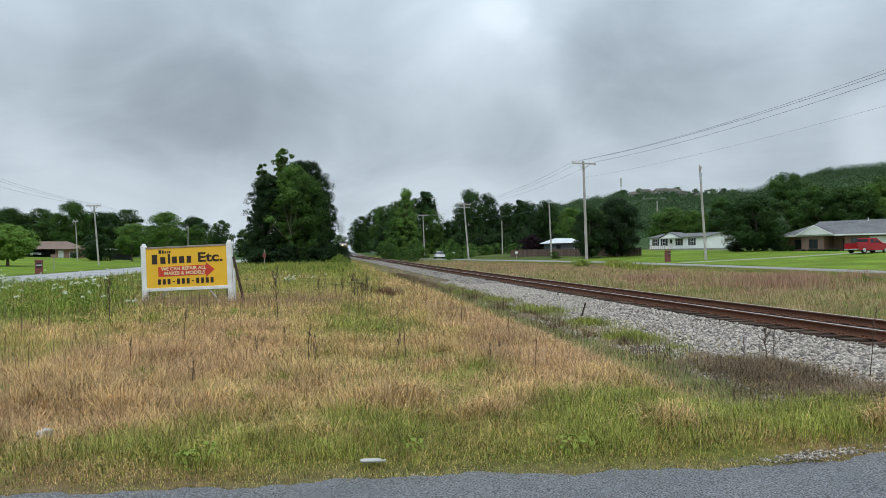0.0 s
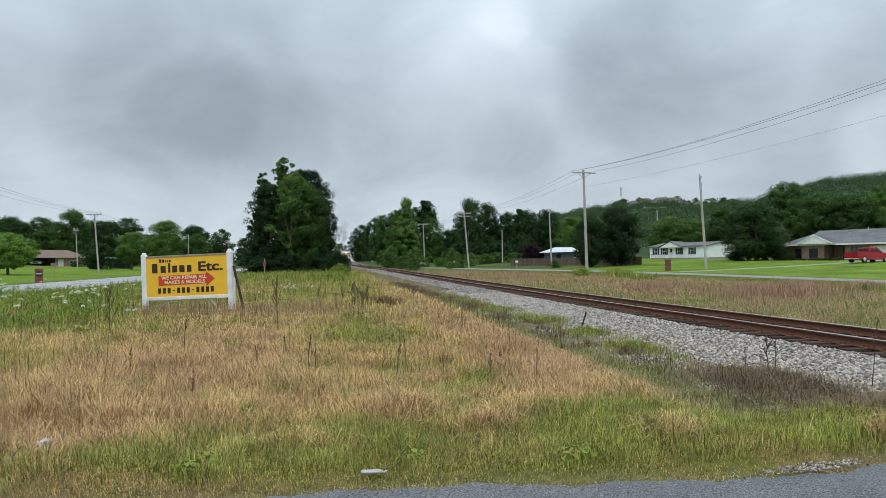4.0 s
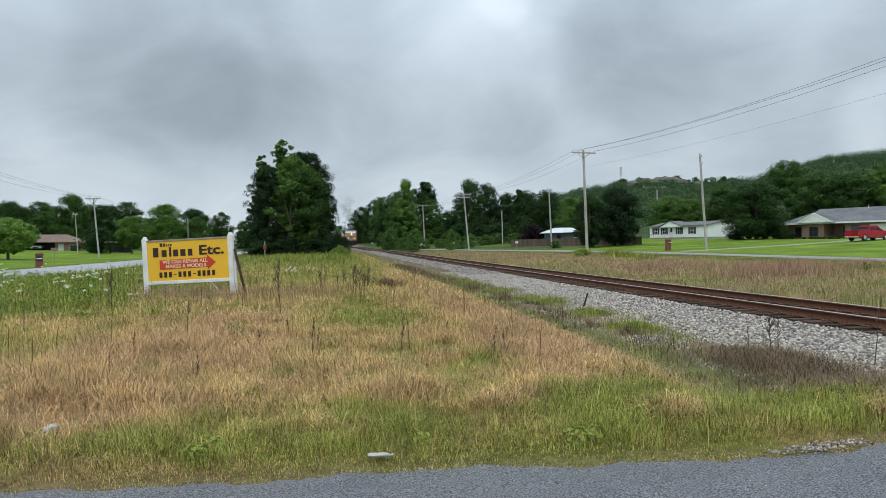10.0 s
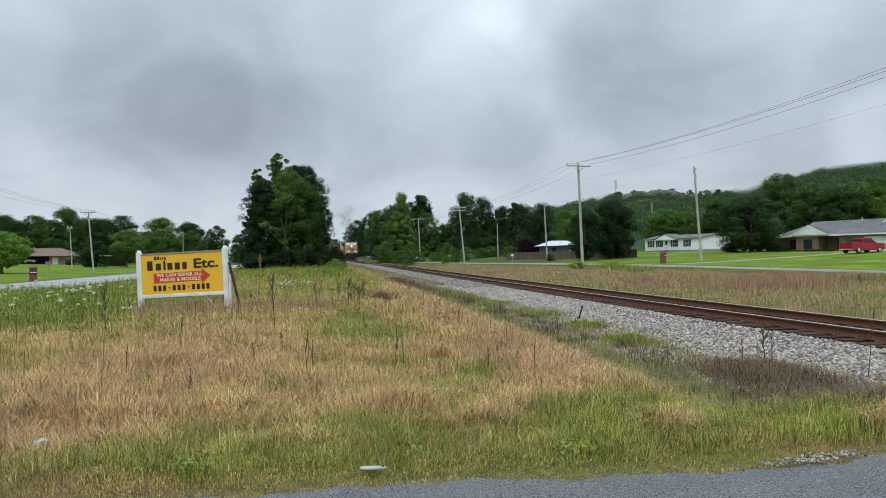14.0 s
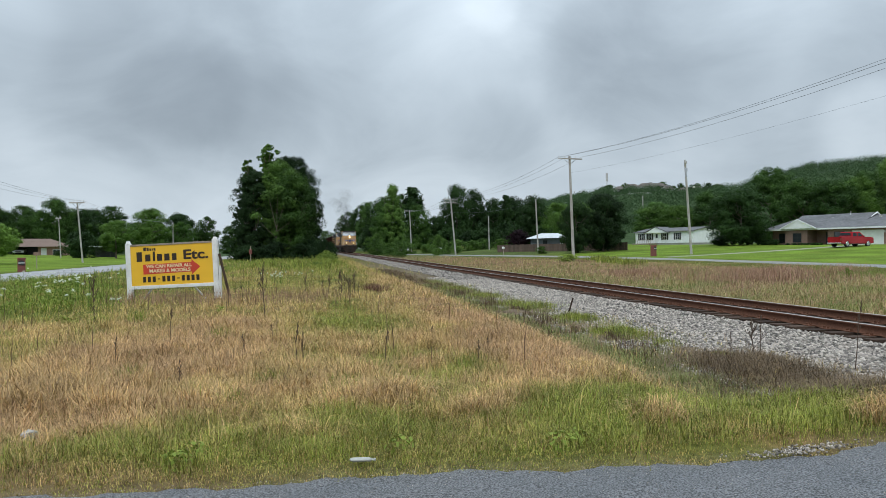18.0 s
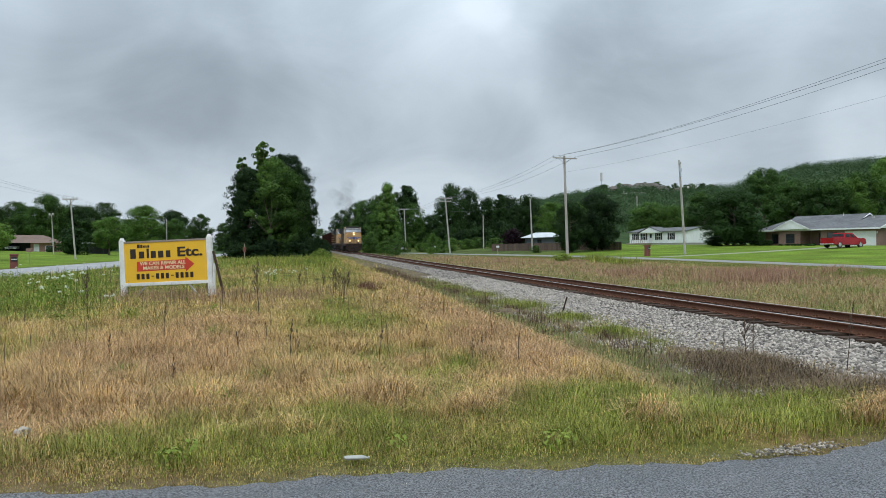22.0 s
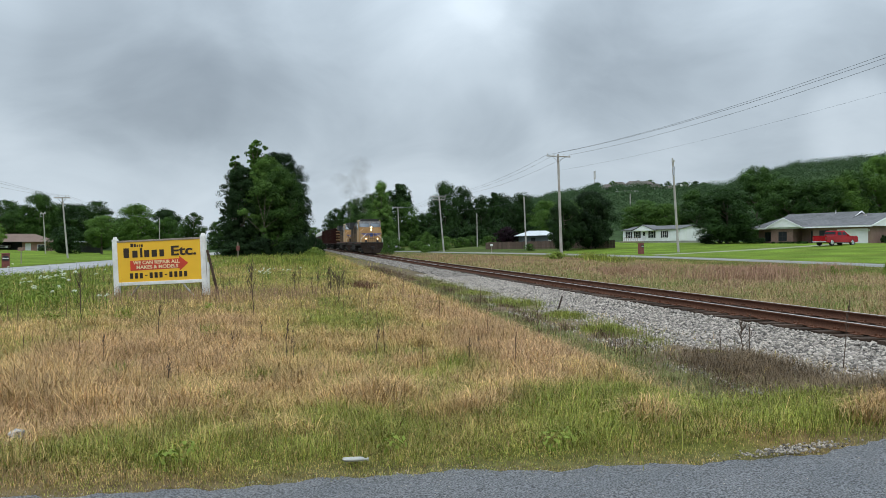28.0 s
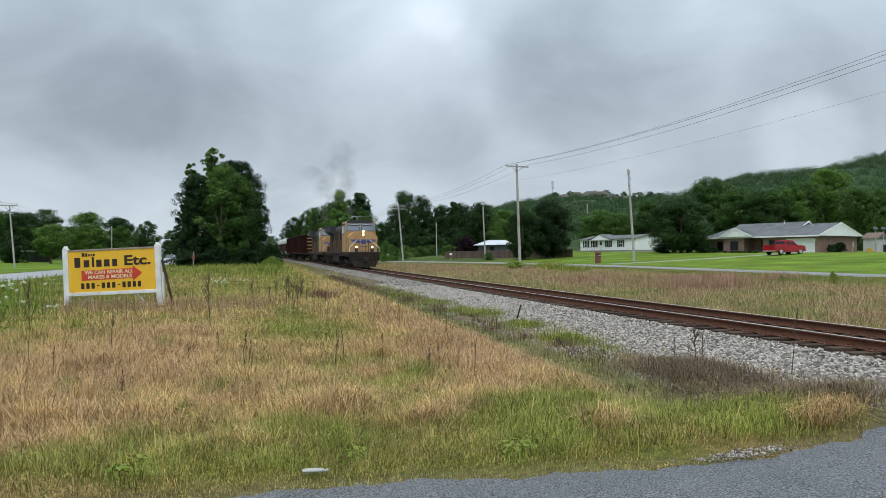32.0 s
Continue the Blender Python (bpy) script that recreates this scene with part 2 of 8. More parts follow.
def grass_material(name, stops, least=0.32, most=1.42):
    """Blades of grass: the attribute 'dry' runs from fresh green to straw; each blade varies."""
    m = bpy.data.materials.new(name)
    m.use_nodes = True
    n, l = m.node_tree.nodes, m.node_tree.links
    b, out = n["Principled BSDF"], n["Material Output"]
    at, geo, ramp, hsv = n.new("ShaderNodeAttribute"), n.new("ShaderNodeNewGeometry"), n.new("ShaderNodeValToRGB"), n.new("ShaderNodeHueSaturation")
    at.attribute_name = "dry"
    for i, (p, c) in enumerate(stops):
        e = ramp.color_ramp.elements[i] if i < 2 else ramp.color_ramp.elements.new(p)
        e.position, e.color = p, (*c, 1)
    l.new(at.outputs["Fac"], ramp.inputs[0])
    mr = n.new("ShaderNodeMapRange")
    mr.inputs["To Min"].default_value, mr.inputs["To Max"].default_value = least, most
    l.new(geo.outputs["Random Per Island"], mr.inputs["Value"])
    co, no, nr, mu = n.new("ShaderNodeTexCoord"), n.new("ShaderNodeTexNoise"), n.new("ShaderNodeMapRange"), n.new("ShaderNodeMath")
    no.inputs["Scale"].default_value, no.inputs["Detail"].default_value = 1.7, 6
    nr.inputs["From Min"].default_value, nr.inputs["From Max"].default_value, nr.inputs["To Min"].default_value, nr.inputs["To Max"].default_value = 0.3, 0.7, 0.72, 1.3
    l.new(co.outputs["Object"], no.inputs["Vector"])
    l.new(no.outputs["Fac"], nr.inputs["Value"])
    mu.operation = "MULTIPLY"
    l.new(nr.outputs[0], mu.inputs[0])
    l.new(mr.outputs[0], mu.inputs[1])
    l.new(mu.outputs[0], hsv.inputs["Value"])
    l.new(ramp.outputs[0], hsv.inputs["Color"])
    l.new(hsv.outputs[0], b.inputs["Base Color"])
    b.inputs["Roughness"].default_value = 0.65
    b.inputs["Specular IOR Level"].default_value = 0.2
    tr, ms = n.new("ShaderNodeBsdfTranslucent"), n.new("ShaderNodeMixShader")
    l.new(hsv.outputs[0], tr.inputs["Color"])
    ms.inputs[0].default_value = 0.14
    l.new(b.outputs[0], ms.inputs[1])
    l.new(tr.outputs[0], ms.inputs[2])
    l.new(ms.outputs[0], out.inputs["Surface"])
    return m


def glass_material(name, tint=(0.03, 0.035, 0.04)):
    m = bpy.data.materials.new(name)
    m.use_nodes = True
    b = m.node_tree.nodes["Principled BSDF"]
    b.inputs["Base Color"].default_value, b.inputs["Roughness"].default_value = (*tint, 1), 0.06
    b.inputs["Specular IOR Level"].default_value = 0.7
    return m


GRASS_STOPS = [(0.0, (0.178, 0.245, 0.034)), (0.3, (0.325, 0.325, 0.070)), (0.58, (0.49, 0.362, 0.132)), (0.82, (0.615, 0.41, 0.186)), (1.0, (0.465, 0.288, 0.158))]
M_GRASS = grass_material("meadow_grass", GRASS_STOPS)
M_GRASSFAR = grass_material("far_meadow_grass", [(p, tuple(v * 0.92 for v in c)) for p, c in GRASS_STOPS], 0.8, 1.2)
M_GRASSRED = grass_material("reddish_field_grass", [(0.0, (0.14, 0.205, 0.04)), (0.3, (0.215, 0.225, 0.08)), (0.6, (0.37, 0.295, 0.138)), (0.85, (0.405, 0.28, 0.158)), (1.0, (0.31, 0.185, 0.13))], 0.75, 1.28)
M_DEADGRASS = grass_material("dead_brown_weeds", [(0.0, (0.215, 0.16, 0.092)), (1.0, (0.125, 0.086, 0.05))], 0.5, 1.6)
M_ASPHALT = surface("asphalt", (0.128, 0.130, 0.135), 0.62, vary=0.85, grain=80, stain=1.6, stain_colour=(0.105, 0.11, 0.117), stain_amount=0.45, bump=1.0, contrast=0.11)
M_ROAD = surface("worn_road", (0.30, 0.30, 0.30), 0.85, vary=0.2, grain=3, stain=0.3, stain_amount=0.35, bump=0.1)
M_LANE = surface("worn_lane", (0.22, 0.22, 0.213), 0.85, vary=0.25, grain=3, stain=0.4, stain_colour=(0.19, 0.195, 0.165), stain_amount=0.4, bump=0.1)
# bed kept dark: shade in the gaps between stones is put into its colour
M_BALLAST = surface("ballast_bed", (0.085, 0.072, 0.062), 0.95, vary=0.5, grain=16, stain=0.6, stain_colour=(0.13, 0.11, 0.10), stain_amount=0.5, bump=1.0)
M_STONE = surface("limestone", (0.42, 0.415, 0.405), 0.9, vary=0.2, grain=30, stain=14, stain_colour=(0.165, 0.145, 0.13), stain_amount=0.55)
M_TIE = surface("creosoted_wood", (0.058, 0.039, 0.029), 0.9, vary=0.35, grain=25, stain=3, stain_colour=(0.065, 0.05, 0.04), bump=0.6, random_tint=0.35)
M_RUST = surface("rusted_steel", (0.135, 0.062, 0.038), 0.75, 0.25, vary=0.3, grain=30, stain=2, stain_colour=(0.085, 0.042, 0.03), bump=0.2)
M_SHINE = surface("polished_rail_head", (0.62, 0.58, 0.55), 0.32, 0.9, vary=0.12, grain=20, stain=3, stain_colour=(0.4, 0.3, 0.24), bump=0)
M_WHITE = surface("white_paint", (0.74, 0.74, 0.73), 0.55, vary=0.07, grain=14, stain=2.5, stain_colour=(0.50, 0.48, 0.44), stain_amount=0.3, bump=0.08)
M_OLDWOOD = surface("weathered_wood", (0.30, 0.25, 0.20), 0.85, vary=0.3, grain=25, stain=3, bump=0.4)
M_SIGNYEL = surface("yellow_sign_paint", (0.80, 0.46, 0.028), 0.42, vary=0.04, grain=3, stain=1.2, stain_colour=(0.74, 0.40, 0.02), stain_amount=0.2, bump=0.02)
M_SIGNRED = surface("red_sign_paint", (0.60, 0.05, 0.022), 0.45, vary=0.05, grain=5, bump=0)
M_SIGNINK = surface("black_sign_paint", (0.028, 0.014, 0.008), 0.45, vary=0.05, grain=5, bump=0)
M_SIGNCREAM = surface("cream_sign_paint", (0.78, 0.66, 0.40), 0.45, vary=0.05, grain=5, bump=0)
M_POLE = surface("weathered_pole_wood", (0.41, 0.395, 0.37), 0.9, vary=0.2, grain=9, stain=0.7, stain_colour=(0.24, 0.20, 0.165), stain_amount=0.4, bump=0.4)
M_WIRE = surface("wire", (0.10, 0.11, 0.12), 0.5, vary=0.05, bump=0)
M_BARK = surface("bark", (0.13, 0.105, 0.085), 0.95, vary=0.35, grain=9, stain=1.5, bump=0.6)
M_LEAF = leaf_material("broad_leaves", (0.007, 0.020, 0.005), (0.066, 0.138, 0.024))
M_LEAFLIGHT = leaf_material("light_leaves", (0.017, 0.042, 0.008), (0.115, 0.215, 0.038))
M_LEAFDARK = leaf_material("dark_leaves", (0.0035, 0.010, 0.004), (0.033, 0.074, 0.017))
M_LEAFYEL = leaf_material("yellow_green_leaves", (0.09, 0.14, 0.018), (0.25, 0.32, 0.06))
M_LEAFMID = leaf_material("mid_green_leaves", (0.010, 0.029, 0.007), (0.084, 0.166, 0.034))
M_LEAFFRESH = leaf_material("fresh_bright_leaves", (0.030, 0.075, 0.012), (0.19, 0.32, 0.055))
M_LEAFPOPLAR = leaf_material("fresh_green_leaves", (0.022, 0.054, 0.011), (0.135, 0.245, 0.046))
# the cedars' own dark green, deepened by painting the grove's shade into it
M_LEAFCEDARSHADE = leaf_material("cedar_foliage_shaded", (0.003, 0.009, 0.004), (0.024, 0.052, 0.015), 0.8, 0.1)
M_LEAFPURPLE = leaf_material("purple_leaves", (0.008, 0.004, 0.007), (0.034, 0.011, 0.018))
# lighter and bluer than the nearer leaves: distance haze is in the colour
M_LEAFHILL = leaf_material("hill_woods", (0.028, 0.060, 0.026), (0.115, 0.182, 0.068), 0.9, 0.12, 0.06)
M_WEED = surface("dry_weed", (0.085, 0.056, 0.038), 0.9, vary=0.3, grain=20, bump=0)
M_FLOWER = surface("white_blossom", (0.46, 0.50, 0.36), 0.7, vary=0.15, grain=40, bump=0)
M_BRICK = surface("red_brick", (0.235, 0.15, 0.12), 0.85, vary=0.25, grain=7, stain=1.5, stain_colour=(0.16, 0.09, 0.075), bump=0.3)
M_ROOF = surface("grey_shingles", (0.125, 0.127, 0.132), 0.9, vary=0.3, grain=3, stain=0.5, stain_colour=(0.075, 0.075, 0.078), stain_amount=0.5, bump=0.4)
M_BROWNROOF = surface("brown_shingles", (0.165, 0.112, 0.088), 0.9, vary=0.25, grain=6, stain=0.6, bump=0.4)
M_SIDING = surface("white_siding", (0.76, 0.775, 0.78), 0.6, vary=0.06, grain=2, stain=0.4, stain_colour=(0.62, 0.63, 0.63), stain_amount=0.3, bump=0.05)
M_DARK = surface("dark_trim", (0.022, 0.023, 0.026), 0.5, vary=0.1, bump=0)
M_GLASS = glass_material("window_glass")
M_SCREEN = surface("sky_lit_windscreen", (0.15, 0.168, 0.185), 0.1, 0.7, vary=0.05, bump=0)
M_GREYBLUE = surface("grey_blue_siding", (0.10, 0.115, 0.135), 0.7, vary=0.12, grain=3, bump=0.1)
M_HILLROOF = surface("faded_roof", (0.29, 0.255, 0.24), 0.9, vary=0.2, grain=1.5, stain=0.3, bump=0.1)
M_METALROOF = surface("white_metal_roof", (0.50, 0.535, 0.55), 0.45, vary=0.06, grain=2, bump=0.03)
M_FENCE = surface("fence_wood", (0.105, 0.072, 0.055), 0.9, vary=0.25, grain=6, stain=0.7, bump=0.3, random_tint=0.25)
M_RED = surface("red_car_paint", (0.37, 0.008, 0.016), 0.2, 0.1, vary=0.04, grain=3, bump=0)
M_CARWHITE = surface("white_car_paint", (0.72, 0.73, 0.74), 0.25, vary=0.04, grain=3, bump=0)
M_SILVER = surface("silver_car_paint", (0.45, 0.46, 0.48), 0.28, 0.5, vary=0.04, grain=3, bump=0)
M_TYRE = surface("tyre_rubber", (0.018, 0.018, 0.019), 0.85, bump=0)
M_CHROME = surface("bright_metal", (0.62, 0.63, 0.64), 0.25, 0.9, vary=0.05, bump=0)
M_CONCRETE = surface("pale_concrete", (0.31, 0.31, 0.28), 0.85, vary=0.12, grain=6, bump=0.15)
M_LOCOYEL = surface("locomotive_yellow", (0.47, 0.285, 0.125), 0.5, vary=0.06, grain=5, stain=0.7, stain_colour=(0.33, 0.17, 0.05), stain_amount=0.4, bump=0.03)
# hood yellow darkened for soot and for the shade on the locomotive's sides
M_LOCOSOOTSHADE = surface("sooty_shaded_yellow", (0.10, 0.058, 0.027), 0.6, vary=0.15, grain=4, stain=0.6, stain_colour=(0.10, 0.065, 0.04), stain_amount=0.6, bump=0.05)
M_LOCOGREY = surface("locomotive_grey", (0.045, 0.046, 0.048), 0.6, vary=0.12, grain=5, stain=0.8, bump=0.05)
M_UNDER = surface("dirty_underframe", (0.032, 0.03, 0.028), 0.85, vary=0.25, grain=7, stain=1.2, stain_colour=(0.06, 0.05, 0.042), bump=0.1)
M_STRIPERED = surface("stripe_red", (0.24, 0.022, 0.02), 0.5, bump=0)
M_CABGREY = surface("cab_grey", (0.125, 0.125, 0.122), 0.6, vary=0.1, grain=6, bump=0.02)
M_BLUE = surface("emblem_blue", (0.04, 0.075, 0.27), 0.5, bump=0)
M_BOXRED = surface("oxide_red_car", (0.036, 0.011, 0.008), 0.9, vary=0.3, grain=4, stain=0.5, stain_colour=(0.014, 0.008, 0.007), stain_amount=0.5, bump=0.08)
M_CARGREY = surface("hopper_grey", (0.55, 0.55, 0.53), 0.65, vary=0.1, grain=4, stain=0.5, stain_colour=(0.36, 0.33, 0.30), stain_amount=0.4, bump=0.05)
M_LAMP = surface("lit_headlamp", (1.0, 0.82, 0.50), 0.3, bump=0, emit=7.0)
# the lamps' warm glare, added as an emitting disc round each one
M_LAMPHALO = surface("warm_lamp_halo", (1.0, 0.60, 0.22), 0.3, bump=0, emit=1.5)
M_PLOUGH = surface("blackened_plough", (0.026, 0.019, 0.015), 0.8, vary=0.2, grain=6, stain=1.5, stain_colour=(0.045, 0.03, 0.022), stain_amount=0.4, bump=0.1)
M_LITTER = surface("crumpled_plastic", (0.36, 0.36, 0.33), 0.5, vary=0.1, grain=20, bump=0.2)
M_BLUEBIN = surface("blue_plastic", (0.02, 0.10, 0.36), 0.5, bump=0)
M_YELTOY = surface("yellow_plastic", (0.62, 0.36, 0.03), 0.5, bump=0)
# sooty and rusty surfaces have hardly any sheen
for dull in (M_BOXRED, M_LOCOSOOTSHADE, M_UNDER, M_PLOUGH, M_TIE, M_RUST, M_LOCOGREY):
    dull.node_tree.nodes["Principled BSDF"].inputs["Specular IOR Level"].default_value = 0.12


# ---- building tools ----
def part(name, bm, material, parent=None, label=""):
    me = bpy.data.meshes.new(name)
    bm.to_mesh(me)
    bm.free()
    me.materials.append(material)
    ob = new(name, me)
    if parent:
        ob.parent = parent
    if label:
        ob["label"] = label
    return ob


def thing(name, label, category, place=None, group="", kind=""):
    ob = tagged(new(name), label, category, group, kind)
    if place is not None:
        ob.matrix_basis = place
    return ob


def box(bm, lo, hi, bevel=0.0, m=None):
    made = bmesh.ops.create_cube(bm, size=1, matrix=Matrix.Translation([(a + b) / 2 for a, b in zip(lo, hi)]) @ Matrix.Diagonal((*[abs(b - a) for a, b in zip(lo, hi)], 1)))
    vs = made["verts"]
    if bevel:
        es = list({e for v in vs for e in v.link_edges})
        out = bmesh.ops.bevel(bm, geom=es, offset=bevel, segments=2, affect="EDGES", profile=0.5)
        vs = list({v for f in out["faces"] for v in f.verts} | {v for v in vs if v.is_valid})
    if m is not None:
        bmesh.ops.transform(bm, matrix=m, verts=vs)
    return vs


def rod(bm, a, b, r0, r1=None, n=8):
    a, b = Vector(a), Vector(b)
    d = b - a
    m = Matrix.Translation((a + b) / 2) @ d.to_track_quat("Z", "Y").to_matrix().to_4x4()
    bmesh.ops.create_cone(bm, cap_ends=True, segments=n, radius1=r0, radius2=r0 if r1 is None else r1, depth=d.length, matrix=m)


def prism(bm, outline, axis, lo, hi):
    """A solid from an outline of (a, b) pairs pushed along an axis ('x': pairs are y, z; 'y': x, z; 'z': x, y)."""
    def at(p, v):
        return {"x": (v, p[0], p[1]), "y": (p[0], v, p[1]), "z": (p[0], p[1], v)}[axis]
    a, b = [bm.verts.new(at(p, lo)) for p in outline], [bm.verts.new(at(p, hi)) for p in outline]
    n = len(outline)
    faces = [bm.faces.new(a), bm.faces.new(b[::-1])] + [bm.faces.new((a[i], b[i], b[(i + 1) % n], a[(i + 1) % n])) for i in range(n)]
    bmesh.ops.recalc_face_normals(bm, faces=faces)
    return a + b


def solid(name, parent, material, *boxes, bevel=0.0, label=""):
    bm = bmesh.new()
    for lo, hi in boxes:
        box(bm, lo, hi, bevel)
    return part(name, bm, material, parent, label)


def raw_mesh(name, verts, sizes, loops, material):
    """A mesh straight from arrays."""
    me = bpy.data.meshes.new(name)
    me.vertices.add(len(verts))
    me.vertices.foreach_set("co", np.asarray(verts, np.float32).ravel())
    me.loops.add(len(loops))
    me.loops.foreach_set("vertex_index", np.asarray(loops, np.int32))
    me.polygons.add(len(sizes))
    me.polygons.foreach_set("loop_start", np.concatenate(([0], np.cumsum(sizes)[:-1])).astype(np.int32))
    me.update(calc_edges=True)
    me.materials.append(material)
    return me


# ---- the lie of the land ----
def ss(a, b, v):
    v = np.clip((np.asarray(v, float) - a) / (b - a), 0, 1)
    return v * v * (3 - 2 * v)


def rise(y):
    v = np.asarray(y, float) - 40
    return 0.0105 * np.minimum((np.sqrt(v * v + 400) + v) / 2, 150) - 0.001


def track_x(y):
    u = np.maximum(0, np.asarray(y, float) - 30)
    return 10.25 - 0.035 * (np.sqrt(u * u + 324) - 18)


def right_road_x(y):
    return 38.4 - 0.0019 * np.maximum(0, np.asarray(y, float) - 42) ** 2


def left_road_x(y):
    return -17.9 + 0.0 * np.asarray(y, float)


def land(x, y):
    """Height of the ground."""
    x, y = np.asarray(x, float), np.asarray(y, float)
    s = x - track_x(y)
    field = 0.02 + 0.2 * ss(6, 22, y)
    left = np.interp(s, [-7.4, -6.7, -6.1, -5.2, -4.0, -3.0, -1.8], [-0.02, -0.07, -0.26, -0.12, -0.10, -0.08, -0.05]) + field * ss(-4.6, -6.8, s)
    right = np.interp(s, [1.8, 3.0, 5, 9, 18, 26], [-0.05, -0.32, -0.28, -0.22, -0.15, 0.12])
    z = np.where(s < 0, left, right)
    k = ss(8.0, 5.4, y)
    z = z * (1 - k) + 0.2 * ss(1, 9, x) * k + rise(y) * (1 - 0.55 * ss(-8, -16, x))
    z = z + 0.039 * np.clip(x - right_road_x(y) - 2.5, 0, 34) * ss(30, 60, y) + 0.03 * np.clip(left_road_x(y) - 4 - x, 0, 60)
    az, r = np.degrees(np.arctan2(x, y)), np.hypot(x, y)
    ridge = np.interp(az, [4, 10, 17.6, 22.6, 25, 27.6, 31.7, 36.4, 41.2, 45.2, 60, 75], [0, 10, 27, 34, 36, 33, 33, 44, 46, 53, 60, 0])
    return z + ridge * ss(190, 520, r)


def land_z(x, y):
    return float(land(x, y))


def bumps(x, y, seed, size):
    """Smooth noise between 0 and 1 on the plane, from a few crossed waves."""
    r = np.random.RandomState(seed)
    v = np.zeros_like(np.asarray(x, float))
    for k in range(7):
        a, f, p = r.uniform(0, 6.283), r.uniform(0.6, 1.9) / size, r.uniform(0, 6.283)
        v = v + np.sin((x * np.cos(a) + y * np.sin(a)) * f * 6.283 + p + 1.3 * np.sin((x * np.sin(a) - y * np.cos(a)) * f * 3.7 + p * 2))
    return np.clip(0.5 + v / 7.5, 0, 1)


# straw (+) and green (-) patches of the meadow: place, reach, strength
DRY_PATCHES = [(-2.5, 7.7, 1.3, 0.9, 0.35), (-1.7, 12.5, 1.6, 2.6, 0.25), (-0.9, 17, 1.6, 3.0, 0.2), (2.9, 12.4, 0.9, 2.4, 0.25), (3.3, 9.8, 0.9, 1.0, 0.3), (2.3, 8.1, 0.7, 0.5, 0.2), (-4.5, 13.8, 2.0, 2.4, -0.35), (1.5, 8.1, 0.5, 0.6, -0.3), (3.8, 6.4, 1.0, 0.6, -0.25), (0.1, 8.2, 0.5, 0.5, 0.3), (-6.5, 18, 2.0, 2.5, -0.3), (-5.2, 20.5, 1.5, 2.6, -0.35), (-5.2, 27, 2.0, 4.0, -0.5), (-3.5, 30, 2.5, 5.0, -0.25)]


def dryness(x, y):
    """0: fresh green, 1: dead straw."""
    d = 0.575 + 0.55 * (bumps(x, y, 3, 6.0) - 0.5) + 0.5 * (bumps(x, y, 5, 1.7) - 0.5)
    d = d - 0.22 * ss(7.4, 6.0, y + 0.5 * (bumps(x, y, 9, 2.0) - 0.5))
    d = d - 0.34 * np.exp(-((x - 3.3) / 1.7) ** 2 - ((y - 6.7) / 0.9) ** 2)
    d = d - 0.30 * np.exp(-((x - 0.7) / (0.6 + 0.03 * y)) ** 2) * ss(8, 11, y)
    d = d - 0.62 * ss(-5.0, -7.5, x) * ss(13, 17, y)
    d = d + 0.28 * np.exp(-((x - 3.1) / 0.9) ** 2) * ss(7.8, 9.0, y)
    d = d + 0.20 * np.exp(-((x + 2.4) / 2.4) ** 2 - ((y - 10.0) / 3.5) ** 2)
    d = d - 0.20 * ss(17, 40, y)
    for px_, py_, rx_, ry_, k in DRY_PATCHES:
        d = d + k * np.exp(-((x - px_) / rx_) ** 2 - ((y - py_) / ry_) ** 2)
    return np.clip(d, 0.18 - 0.12 * ss(-4.5, -6.5, x) * ss(17, 20, y), 1)


